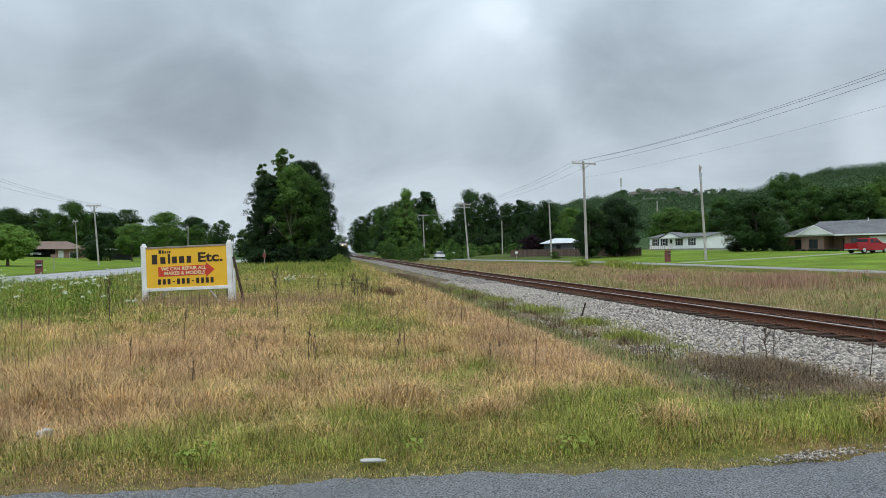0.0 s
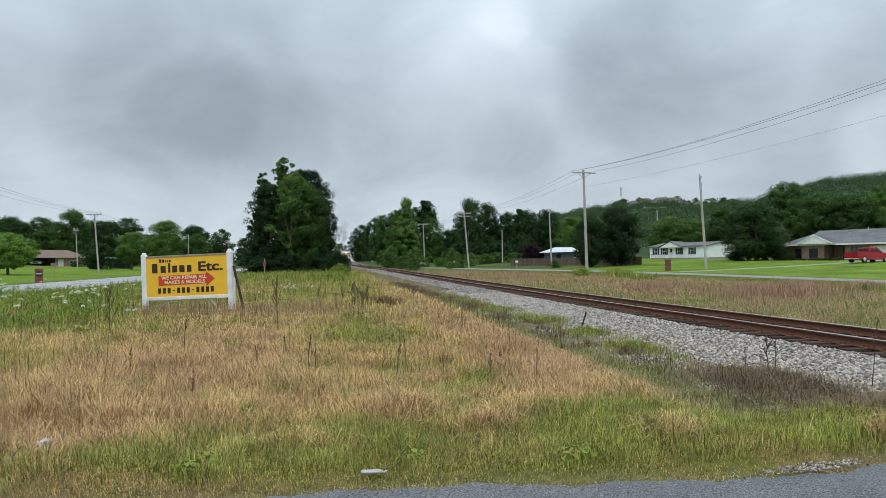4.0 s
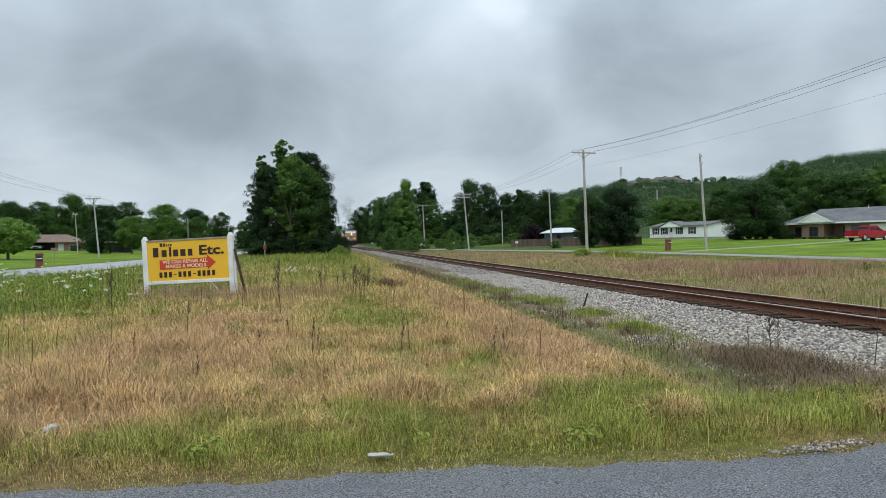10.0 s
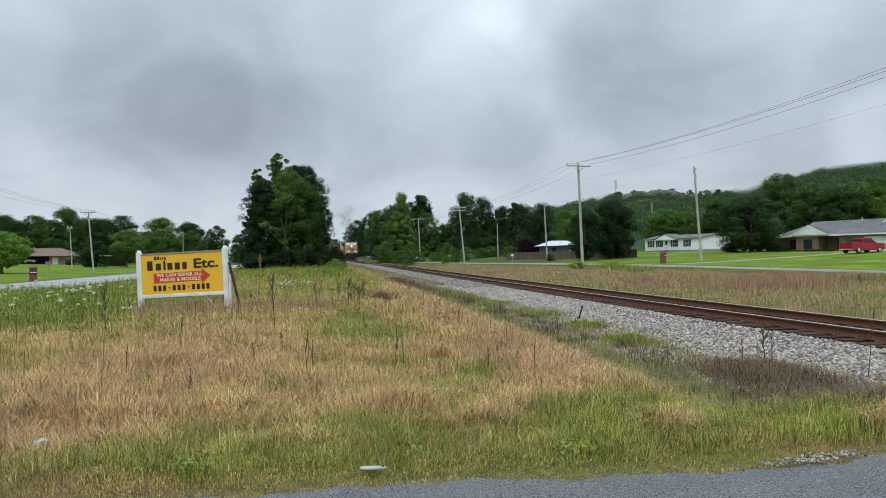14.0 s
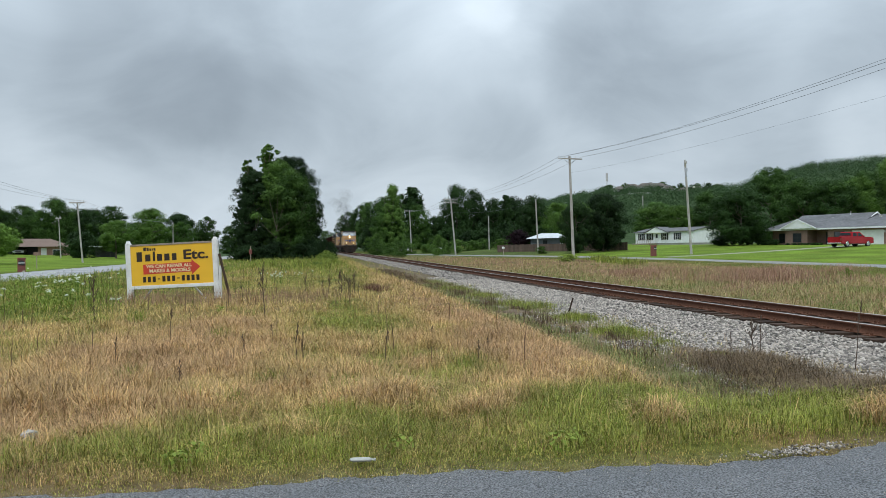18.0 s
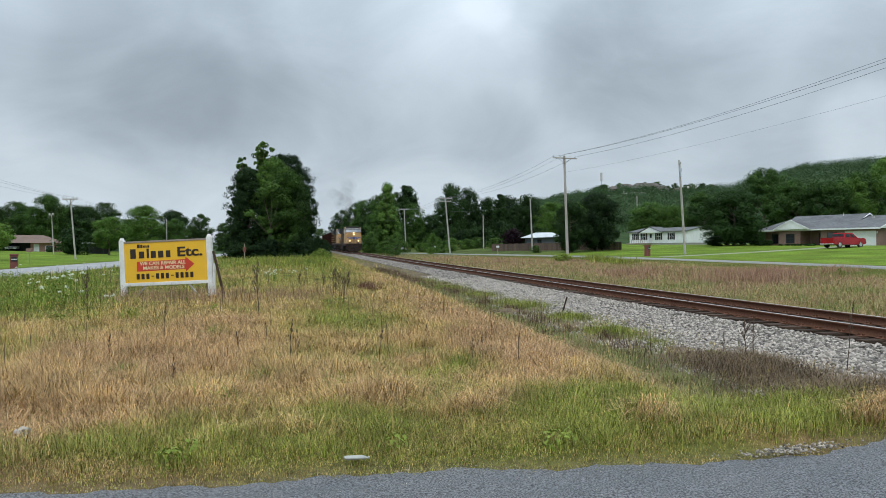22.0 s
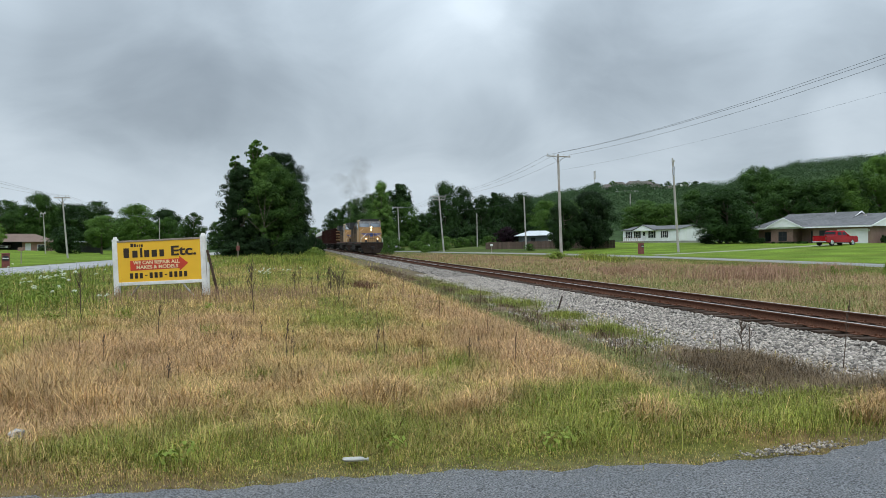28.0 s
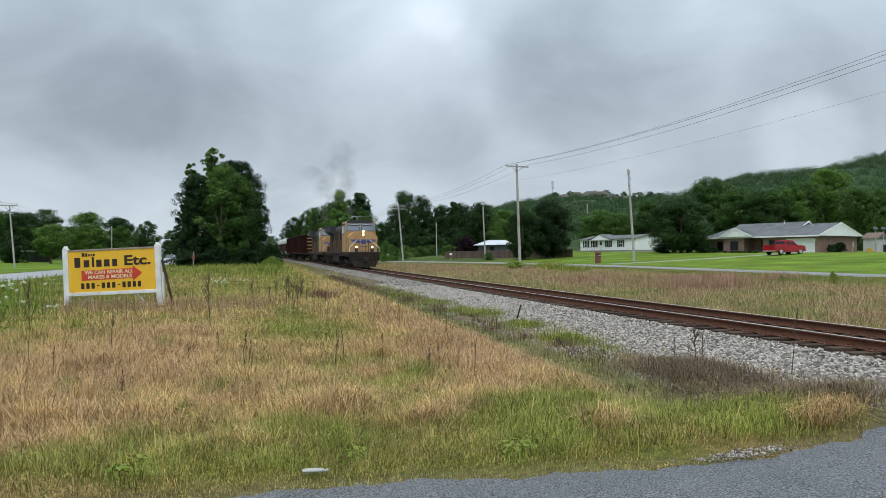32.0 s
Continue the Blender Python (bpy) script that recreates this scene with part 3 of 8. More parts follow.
# ---- ground, roads, track ----
def ground_material():
    m = bpy.data.materials.new("meadow_ground_shaded")
    m.use_nodes = True
    n, l = m.node_tree.nodes, m.node_tree.links
    b = n["Principled BSDF"]
    at, co = n.new("ShaderNodeAttribute"), n.new("ShaderNodeTexCoord")
    at.attribute_name = "dry"
    fine, mid, ramp, hsv, mr, ma = n.new("ShaderNodeTexNoise"), n.new("ShaderNodeTexNoise"), n.new("ShaderNodeValToRGB"), n.new("ShaderNodeHueSaturation"), n.new("ShaderNodeMapRange"), n.new("ShaderNodeMath")
    fine.inputs["Scale"].default_value, fine.inputs["Detail"].default_value = 9, 6
    mid.inputs["Scale"].default_value, mid.inputs["Detail"].default_value = 0.9, 4
    l.new(co.outputs["Object"], fine.inputs["Vector"])
    l.new(co.outputs["Object"], mid.inputs["Vector"])
    ma.operation = "MULTIPLY_ADD"
    l.new(mid.outputs["Fac"], ma.inputs[0])
    ma.inputs[1].default_value = 0.5
    sub = n.new("ShaderNodeMath")
    sub.operation = "SUBTRACT"
    l.new(at.outputs["Fac"], sub.inputs[0])
    sub.inputs[1].default_value = 0.25
    l.new(sub.outputs[0], ma.inputs[2])
    # grass colours cut to 0.30: the shade between blades is painted in
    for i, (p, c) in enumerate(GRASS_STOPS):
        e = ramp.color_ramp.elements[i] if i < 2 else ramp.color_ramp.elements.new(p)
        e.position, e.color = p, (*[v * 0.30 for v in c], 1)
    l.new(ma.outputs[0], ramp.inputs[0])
    mr.inputs["From Min"].default_value, mr.inputs["From Max"].default_value, mr.inputs["To Min"].default_value, mr.inputs["To Max"].default_value = 0.25, 0.75, 0.6, 1.4
    l.new(fine.outputs["Fac"], mr.inputs["Value"])
    wide, wr, wm = n.new("ShaderNodeTexNoise"), n.new("ShaderNodeMapRange"), n.new("ShaderNodeMath")
    wide.inputs["Scale"].default_value, wide.inputs["Detail"].default_value = 0.22, 6
    wr.inputs["From Min"].default_value, wr.inputs["From Max"].default_value, wr.inputs["To Min"].default_value, wr.inputs["To Max"].default_value = 0.3, 0.7, 0.7, 1.3
    l.new(co.outputs["Object"], wide.inputs["Vector"])
    l.new(wide.outputs["Fac"], wr.inputs["Value"])
    wm.operation = "MULTIPLY"
    l.new(wr.outputs[0], wm.inputs[0])
    l.new(mr.outputs[0], wm.inputs[1])
    l.new(wm.outputs[0], hsv.inputs["Value"])
    l.new(ramp.outputs[0], hsv.inputs["Color"])
    base = hsv.outputs[0]
    for name, colour in (("lawn", (0.132, 0.212, 0.026)), ("bare", (0.14, 0.108, 0.074)), ("woods", (0.045, 0.075, 0.030))):
        a2, mx, h2 = n.new("ShaderNodeAttribute"), n.new("ShaderNodeMix"), n.new("ShaderNodeHueSaturation")
        a2.attribute_name = name
        mx.data_type = "RGBA"
        h2.inputs["Color"].default_value = (*colour, 1)
        l.new(wm.outputs[0], h2.inputs["Value"])
        l.new(a2.outputs["Fac"], mx.inputs[0])
        l.new(base, mx.inputs[6])
        l.new(h2.outputs[0], mx.inputs[7])
        base = mx.outputs[2]
    l.new(base, b.inputs["Base Color"])
    b.inputs["Roughness"].default_value = 0.95
    b.inputs["Specular IOR Level"].default_value = 0.05
    bp = n.new("ShaderNodeBump")
    bp.inputs["Strength"].default_value, bp.inputs["Distance"].default_value = 0.8, 0.05
    l.new(fine.outputs["Fac"], bp.inputs["Height"])
    l.new(bp.outputs[0], b.inputs["Normal"])
    return m


def sheet(xs, ys, height, keep=None):
    """A sheet of quads over the grid xs by ys."""
    gx, gy = np.meshgrid(xs, ys)
    gz = height(gx, gy)
    verts = np.stack([gx.ravel(), gy.ravel(), gz.ravel()], 1)
    nx, ny = len(xs), len(ys)
    i = (np.arange(ny - 1)[:, None] * nx + np.arange(nx - 1)[None, :]).ravel()
    quads = np.stack([i, i + 1, i + nx + 1, i + nx], 1)
    return verts, quads


def spaced(*spans):
    out = []
    for a, b, step in spans:
        out += list(np.arange(a, b, step))
    return np.array(out)


def asphalt_edge(x):
    return 5.14 - 0.09 * ss(0.9, 2.0, x) - 0.24 * np.exp(-((x - 3.4) / 0.8) ** 2) + 0.035 * np.sin(x * 2.3) + 0.03 * np.sin(x * 5.9 + 1) + 0.025 * np.sin(x * 13.0) + 0.02 * np.sin(x * 31.0) + 0.8 * ss(4.5, 6.0, x) + 0.8 * ss(5.8, 8.5, x)


xs = spaced((-1600, -120, 40), (-120, -30, 5), (-30, -8, 1.0), (-8, 16, 0.2), (16, 60, 1.5), (60, 140, 4), (140, 700, 14), (700, 1601, 50))
ys = spaced((-400, -20, 40), (-20, 4, 2), (4, 26, 0.2), (26, 60, 0.8), (60, 200, 3), (200, 600, 14), (600, 2001, 60))


def near_relief(x, y):
    tuft = 0.07 * (bumps(x, y, 21, 0.9) - 0.5) + 0.10 * (bumps(x, y, 22, 3.0) - 0.5)
    s = np.abs(x - track_x(y))
    return tuft * ss(3.2, 4.5, s) * ss(5.0, 6.5, y) * ss(60, 30, y)


def ground_height(x, y):
    return land(x, y) + near_relief(x, y) - 0.06 * ss(5.6, 5.0, y)


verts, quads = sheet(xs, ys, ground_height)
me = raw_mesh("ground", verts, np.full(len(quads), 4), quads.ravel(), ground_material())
x, y = verts[:, 0], verts[:, 1]
lawn = np.maximum(ss(1.5, 4.0, x - right_road_x(y)) * ss(25, 35, y), ss(3.0, 5.5, left_road_x(y) - x))
far_right = ss(3.5, 6.0, x - track_x(y)) * (1 - lawn)
bank = ss(-6.5, -5.9, x - track_x(y)) * ss(-2.8, -3.2, x - track_x(y)) * ss(6.3, 7.3, y)
bare = bank * ss(115, 50, y)
bank = bank * ss(44, 26, y)
dry = dryness(x, y) * (1 - bank) + bank
dry = dry * (1 - lawn) + lawn * (-0.02 + 0.26 * bumps(x, y, 41, 13) + 0.20 * bumps(x, y, 42, 4))
dry = dry * (1 - far_right) + far_right * np.clip(0.9 + 0.6 * (bumps(x, y, 31, 7) - 0.5), 0.12, 1) * np.where(x - right_road_x(y) > -6, 0.3, 1)
me.attributes.new("dry", "FLOAT", "POINT").data.foreach_set("value", dry.astype(np.float32))
scrub = ss(100, 118, y) * ss(50, 42, x) * (x > track_x(y))
lawn = lawn * (1 - scrub * 0.85)
me.attributes.new("lawn", "FLOAT", "POINT").data.foreach_set("value", (lawn * (0.45 + 0.55 * bumps(x, y, 43, 8))).astype(np.float32))
me.attributes.new("woods", "FLOAT", "POINT").data.foreach_set("value", (ss(175, 200, np.hypot(x, y)) * ss(2, 5, x - track_x(y)) + ss(160, 175, y) * ss(-20, -24, x) + 0.55 * scrub * ss(175, 170, np.hypot(x, y))).astype(np.float32))
me.attributes.new("bare", "FLOAT", "POINT").data.foreach_set("value", np.clip(bare * ss(6.2, 7.2, y) * (0.7 + 0.3 * bumps(x, y, 45, 1.2)) + 0.45 * ss(0.45, 0.05, y - asphalt_edge(x)) * (np.abs(x) < 16), 0, 1).astype(np.float32))
me.polygons.foreach_set("use_smooth", np.ones(len(quads), bool))
tagged(new("ground", me), "rough meadow of dry straw and green grass with mown lawns", "ground", kind="structure")


def strip(name, centre, half, y0, y1, step, lift, material, label, category):
    """A road along y, draped on the land, with its edges let into the ground."""
    ys_ = np.arange(y0, y1, step)
    rows = []
    offs = [-half - 0.15, -half, -half * 0.5, 0, half * 0.5, half, half + 0.15]
    drop = [-0.12, lift, lift + 0.03, lift + 0.05, lift + 0.03, lift, -0.12]
    verts_ = []
    for yy in ys_:
        c = float(centre(yy))
        zc = land_z(c, yy)
        for o, d in zip(offs, drop):
            verts_.append((c + o, yy, zc + d))
    n = len(offs)
    q = [(j * n + i, j * n + i + 1, (j + 1) * n + i + 1, (j + 1) * n + i) for j in range(len(ys_) - 1) for i in range(n - 1)]
    ob = new(name, raw_mesh(name, verts_, np.full(len(q), 4), np.array(q).ravel(), material))
    return tagged(ob, label, category, kind="structure")


strip("road_left", left_road_x, 2.8, -60, 330, 3, 0.06, M_ROAD, "pale grey two lane country road", "road")
strip("road_right", right_road_x, 1.65, -60, 150, 3, 0.05, M_LANE, "narrow pale grey residential road", "road")


def near_road():
    """The asphalt in front, whose ragged edge meets the grass."""
    xs_ = spaced((-40, -8, 2), (-8, 14, 0.08), (14, 60, 2))
    t = np.linspace(0, 1, 14)
    gx, gt = np.meshgrid(xs_, t)
    gy = -3.2 + gt * (asphalt_edge(gx) + 3.2)
    gz = 0.2 * ss(1, 9, gx) + 0.012 - 0.05 * ss(0.985, 1.0, gt) * 0.5
    verts_ = np.stack([gx.ravel(), gy.ravel(), gz.ravel()], 1)
    nx = len(xs_)
    i = (np.arange(len(t) - 1)[:, None] * nx + np.arange(nx - 1)[None, :]).ravel()
    q = np.stack([i, i + 1, i + nx + 1, i + nx], 1)
    me_ = raw_mesh("road_near", verts_, np.full(len(q), 4), q.ravel(), M_ASPHALT)
    tagged(new("road_near", me_), "dark damp asphalt road with a crumbling grassy edge", "road", kind="structure")


near_road()

RAIL_TOP = 0.2


def rail_line(name, parent, offset, y0, y1, material, profile):
    """A rail along the track: a profile of (across, up) swept along the line."""
    ys_ = np.concatenate([np.arange(y0, 60, 1.5), np.arange(60, y1, 5)])
    n = len(profile)
    v = [(float(track_x(b)) + offset + p[0], b, float(rise(b)) + RAIL_TOP + p[1]) for b in ys_ for p in profile]
    q = [(j * n + i, j * n + (i + 1) % n, (j + 1) * n + (i + 1) % n, (j + 1) * n + i) for j in range(len(ys_) - 1) for i in range(n)]
    ob = new(name, raw_mesh(name, v, np.full(len(q), 4), np.array(q).ravel(), material))
    ob.parent = parent
    return ob


track = thing("railway_track", "single railway track with rusty rails on dark wooden ties", "railway track", kind="structure")
RAIL = [(-0.068, -0.171), (0.068, -0.171), (0.068, -0.160), (0.012, -0.145), (0.010, -0.045), (0.034, -0.034), (0.034, -0.004), (-0.034, -0.004), (-0.034, -0.034), (-0.010, -0.045), (-0.012, -0.145), (-0.068, -0.160)]
HEAD = [(-0.033, -0.006), (0.033, -0.006), (0.030, 0.0), (-0.030, 0.0)]
for side in (-0.755, 0.755):
    r_ = rail_line("rail", track, side, -40, 420, M_RUST, RAIL)
    r_["label"] = "rust brown steel rail"
    h_ = rail_line("rail_head", r_, side, -40, 420, M_SHINE, HEAD)
    h_["label"] = "worn bright running surface"

bm = bmesh.new()
box(bm, (-1.3, -0.115, -0.14), (1.3, 0.115, 0.035), 0.012)
TIE_MESH = bpy.data.meshes.new("tie")
bm.to_mesh(TIE_MESH)
bm.free()
TIE_MESH.materials.append(M_TIE)
bm = bmesh.new()
for s_ in (-0.755, 0.755):
    box(bm, (s_ - 0.18, -0.095, 0.034), (s_ + 0.18, 0.095, 0.052), 0.004)
    for dx, dy in ((-0.105, -0.05), (0.105, 0.05), (-0.105, 0.05), (0.105, -0.05)):
        box(bm, (s_ + dx - 0.018, dy - 0.012, 0.05), (s_ + dx + 0.018, dy + 0.012, 0.085))
PLATE_MESH = bpy.data.meshes.new("tie_plates")
bm.to_mesh(PLATE_MESH)
bm.free()
PLATE_MESH.materials.append(M_RUST)
far_ties = []
rnd = random.Random(5)
for k in range(560):
    yy = -6 + k * 0.52
    place = pose(float(track_x(yy)) + rnd.uniform(-0.05, 0.05), yy, float(rise(yy)) + RAIL_TOP - 0.205 + rnd.uniform(-0.008, 0.008), 0, rnd.uniform(-0.5, 0.5), rnd.uniform(-1.6, 1.6))
    if 14 <= k < 170:
        tie = new("tie", TIE_MESH)
        tie.parent = track
        tie.matrix_basis = place
        if k < 75:
            plate = new("tie_plate", PLATE_MESH)
            plate.parent = tie
    else:
        far_ties.append(place)
bm = bmesh.new()
for m_ in far_ties:
    box(bm, (-1.3, -0.115, -0.14), (1.3, 0.115, 0.035), 0, m_)
tagged(part("distant_ties", bm, M_TIE, track), kind="stuff")


def stones(name, n, y0, y1, size0, size1, across, seed, parent, off_ties=False):
    """Crushed stone: small faceted lumps lying on the bed."""
    r = np.random.RandomState(seed)
    yy = y0 + (y1 - y0) * r.rand(n) ** 1.35
    s = across(r, n)
    if off_ties:
        away = np.abs((yy + 6 + 0.26) % 0.52 - 0.26)
        ok = (away > 0.125) | (np.abs(s) > 1.27 + 0.08 * r.rand(n))
        yy, s, n = yy[ok], s[ok], int(ok.sum())
    xx = track_x(yy) + s
    zz = land(xx, yy) + 0.03 * np.exp(-((np.abs(s) - 1.45) / 0.3) ** 2)
    base = np.array([(1, 0, 0), (-0.6, 0.85, 0), (-0.6, -0.85, 0.1), (0.1, 0.1, 0.8), (0.0, 0.0, -0.6), (0.5, 0.75, 0.45), (0.45, -0.75, 0.4)], float)
    tri = np.array([(0, 5, 3), (5, 1, 3), (1, 2, 3), (2, 6, 3), (6, 0, 3), (5, 0, 4), (6, 2, 4)])
    ang = r.uniform(0, 6.283, n)
    sc = size0 * (1 + 0.012 * np.maximum(0, yy - 12)) + (size1 - size0) * r.rand(n) ** 2
    st = r.uniform(0.7, 1.35, (n, 3))
    p = base[None] * st[:, None, :] + r.uniform(-0.22, 0.22, (n, 7, 3))
    c, q = np.cos(ang)[:, None], np.sin(ang)[:, None]
    v = np.stack([p[..., 0] * c - p[..., 1] * q, p[..., 0] * q + p[..., 1] * c, p[..., 2]], -1) * sc[:, None, None]
    v = v + np.stack([xx, yy, zz + sc * 0.25], 1)[:, None, :]
    f = (tri[None] + (np.arange(n) * 7)[:, None, None]).reshape(-1, 3)
    ob = new(name, raw_mesh(name, v.reshape(-1, 3), np.full(len(f), 3), f.ravel(), M_STONEPILE))
    ob.parent = parent
    return tagged(ob, kind="stuff")


def stone_material(name, colour):
    m = surface(name, colour, 0.9, vary=0.3, grain=30, stain=1.6, stain_colour=(0.22, 0.19, 0.165), stain_amount=0.3)
    n, l = m.node_tree.nodes, m.node_tree.links
    geo, mr, hsv = n.new("ShaderNodeNewGeometry"), n.new("ShaderNodeMapRange"), n.new("ShaderNodeHueSaturation")
    mr.inputs["To Min"].default_value, mr.inputs["To Max"].default_value = 0.16, 1.7
    l.new(geo.outputs["Random Per Island"], mr.inputs["Value"])
    l.new(mr.outputs[0], hsv.inputs["Value"])
    b = n["Principled BSDF"]
    l.new(b.inputs["Base Color"].links[0].from_socket, hsv.inputs["Color"])
    l.new(hsv.outputs[0], b.inputs["Base Color"])
    return m


M_STONEPILE = stone_material("ballast_stone", (0.295, 0.262, 0.225))
# darker copy of the stone above: the far bed's shading is in its colour
M_SHADEDSTONE = stone_material("shaded_ballast", (0.19, 0.168, 0.145))
bed_y = spaced((-30, 70, 1.0), (70, 420, 6))
bed_s = np.array([-3.3, -3.0, -2.4, -1.8, -1.0, 0, 1.0, 1.8, 2.4, 3.0, 3.3])
bv = [(float(track_x(b)) + s, b, land_z(float(track_x(b)) + s, b) + (0.012 if abs(s) < 3.2 else -0.08)) for b in bed_y for s in bed_s]
nb = len(bed_s)
bq = [(j * nb + i, j * nb + i + 1, (j + 1) * nb + i + 1, (j + 1) * nb + i) for j in range(len(bed_y) - 1) for i in range(nb - 1)]
bed = tagged(new("ballast_bed", raw_mesh("ballast_bed", bv, np.full(len(bq), 4), np.array(bq).ravel(), M_BALLAST)), "pale grey crushed stone ballast bed beneath the railway track", "ballast", kind="structure")
stones("shoulder_stones", 46000, 7.0, 42, 0.018, 0.040, lambda r, n: -0.9 - 3.1 * r.rand(n) ** 1.05, 1, bed, True)
stones("crib_stones", 5000, 7.5, 30, 0.026, 0.042, lambda r, n: r.uniform(-0.95, 1.6, n), 2, bed, True)
# the far stones take the copy with shading in its colour
stones("far_stones", 9000, 38, 120, 0.04, 0.07, lambda r, n: -1.25 - 1.9 * r.rand(n), 3, bed).data.materials[0] = M_SHADEDSTONE
stones("crossing_stones", 6500, 5.7, 7.6, 0.012, 0.032, lambda r, n: -1.2 - 3.5 * r.rand(n), 6, bed)
stones("spilled_stones", 15000, 7.0, 26, 0.012, 0.030, lambda r, n: -3.6 - 1.7 * r.rand(n) ** 1.4, 4, bed)


# ---- the train ----
def bogie(parent, y, axles, gap):
    mid = (axles - 1) * gap / 2
    b = solid("bogie", parent, M_UNDER, ((-1.15, y - mid - 0.75, 0.42), (-0.98, y + mid + 0.75, 0.78)), ((0.98, y - mid - 0.75, 0.42), (1.15, y + mid + 0.75, 0.78)), ((-1.0, y - 0.3, 0.45), (1.0, y + 0.3, 0.85)), bevel=0.03)
    for k in range(axles):
        yy = y - mid + k * gap
        bm = bmesh.new()
        for s in (-1, 1):
            rod(bm, (s * 0.70, yy, 0.5), (s * 0.82, yy, 0.5), 0.5, n=24)
            rod(bm, (s * 0.66, yy, 0.5), (s * 0.70, yy, 0.5), 0.53, n=24)
            box(bm, (s * 1.06 - 0.16, yy - 0.17, 0.36), (s * 1.06 + 0.16, yy + 0.17, 0.70), 0.03)
        rod(bm, (-0.7, yy, 0.5), (0.7, yy, 0.5), 0.09)
        part("wheelset", bm, M_UNDER, b, "dark steel wheels on an axle")
    return b


def locomotive(label):
    """A wide-nosed diesel; its front is at y = 0, it stands on z = 0 and stretches back along y."""
    e = thing("locomotive", label, "locomotive", group="train")
    L = 22.3
    solid("underframe", e, M_UNDER, ((-1.5, 0.9, 1.12), (1.5, L - 0.7, 1.52)), bevel=0.04)
    bm = bmesh.new()
    box(bm, (-1.53, 0.85, 1.50), (1.53, L - 0.65, 1.58), 0.01)
    part("walkway", bm, M_LOCOGREY, e)
    for s in (-1, 1):
        solid("side_stripe", e, M_STRIPERED, ((s * 1.525 - 0.02, 0.9, 1.42), (s * 1.525 + 0.02, L - 0.7, 1.47)), label="thin red stripe along the sill")
    # pilot and plough
    bm = bmesh.new()
    prism(bm, [(-1.46, 1.5), (1.46, 1.5), (1.46, 0.85), (1.0, 0.12), (-1.0, 0.12), (-1.46, 0.85)], "y", 0.75, 0.95)
    part("pilot_plate", bm, M_PLOUGH, e, "blackened pilot plate")
    bm = bmesh.new()
    for s in (-1, 1):
        vs = prism(bm, [(0.0, 0.1), (s * 1.05, 0.16), (s * 1.3, 0.75), (0.0, 0.62)], "y", 0.3, 0.72)
        for v in vs:
            v.co.y += abs(v.co.x) * 0.28 - (0.12 if v.co.z < 0.3 else 0)
    part("plough", bm, M_PLOUGH, e, "blackened V-shaped snow plough")
    bm = bmesh.new()
    for s in (-1, 1):
        rod(bm, (s * 0.55, 0.72, 1.25), (s * 0.62, 0.66, 0.85), 0.035, n=6)
        rod(bm, (s * 0.35, 0.72, 1.2), (s * 0.4, 0.66, 0.8), 0.03, n=6)
    tagged(part("air_hoses", bm, M_UNDER, e), kind="stuff")
    solid("coupler", e, M_UNDER, ((-0.14, -0.15, 0.72), (0.14, 0.6, 1.0)), ((-0.24, -0.2, 0.68), (0.24, 0.05, 1.04)), bevel=0.03)
    for s in (-1, 1):
        for k in range(4):
            solid("front_step", e, M_LOCOGREY, ((s * 1.25 - 0.22, 0.78, 0.38 + k * 0.3), (s * 1.25 + 0.22, 1.05, 0.42 + k * 0.3)))
    # nose: wide, with a peaked sloping top
    bm = bmesh.new()
    prism(bm, [(-1.36, 1.58), (1.36, 1.58), (1.42, 3.05), (0.95, 3.48), (0.0, 3.70), (-0.95, 3.48), (-1.42, 3.05)], "y", 1.55, 3.3)
    nose = part("nose", bm, M_LOCOYEL, e, "yellow wide nose with a peaked top")
    solid("nose_door", nose, M_LOCOYEL, ((-0.36, 1.515, 1.62), (0.36, 1.56, 2.72)), bevel=0.012)
    solid("emblem", nose, M_BLUE, ((-0.25, 1.49, 2.44), (0.25, 1.52, 2.80)), ((-0.16, 1.49, 2.34), (0.16, 1.52, 2.45)), label="blue shield shape")
    bm = bmesh.new()
    for s in (-1, 1):
        rod(bm, (s * 0.42, 1.0, 1.55), (s * 0.42, 1.0, 2.62), 0.028, n=6)
        rod(bm, (s * 0.12, 1.0, 1.55), (s * 0.12, 1.0, 2.62), 0.02, n=6)
    rod(bm, (-0.42, 1.0, 2.62), (0.42, 1.0, 2.62), 0.028, n=6)
    rod(bm, (-0.42, 1.0, 2.1), (0.42, 1.0, 2.1), 0.02, n=6)
    part("gangway_rail", bm, M_DARK, e, "black rail frame before the nose door")
    for s in (-1, 1):
        bm = bmesh.new()
        for k, (a, w) in enumerate(((0.29, 1.03), (0.29, 0.95), (0.29, 0.78), (0.29, 0.5))):
            box(bm, (s * a, 1.535, 2.73 - k * 0.085), (s * (a + w), 1.548, 2.79 - k * 0.085))
        part("wing_stripe", bm, M_BLUE, nose, "blue and silver wing stripes")
    for s in (-1, 1):
        bm = bmesh.new()
        rod(bm, (0, 1.46, 3.42 + s * 0.15), (0, 1.58, 3.42 + s * 0.15), 0.075, n=14)
        part("headlight", bm, M_LAMP, nose, "bright headlight, one of a pair")
        # added disc that paints the glow round the lamp
        bm = bmesh.new()
        rod(bm, (0, 1.485, 3.42 + s * 0.15), (0, 1.52, 3.42 + s * 0.15), 0.13, n=16)
        part("headlight_bowl", bm, M_LAMPHALO, nose)
    solid("headlight_housing", nose, M_LOCOGREY, ((-0.17, 1.50, 3.14), (0.17, 1.545, 3.68)), bevel=0.01)
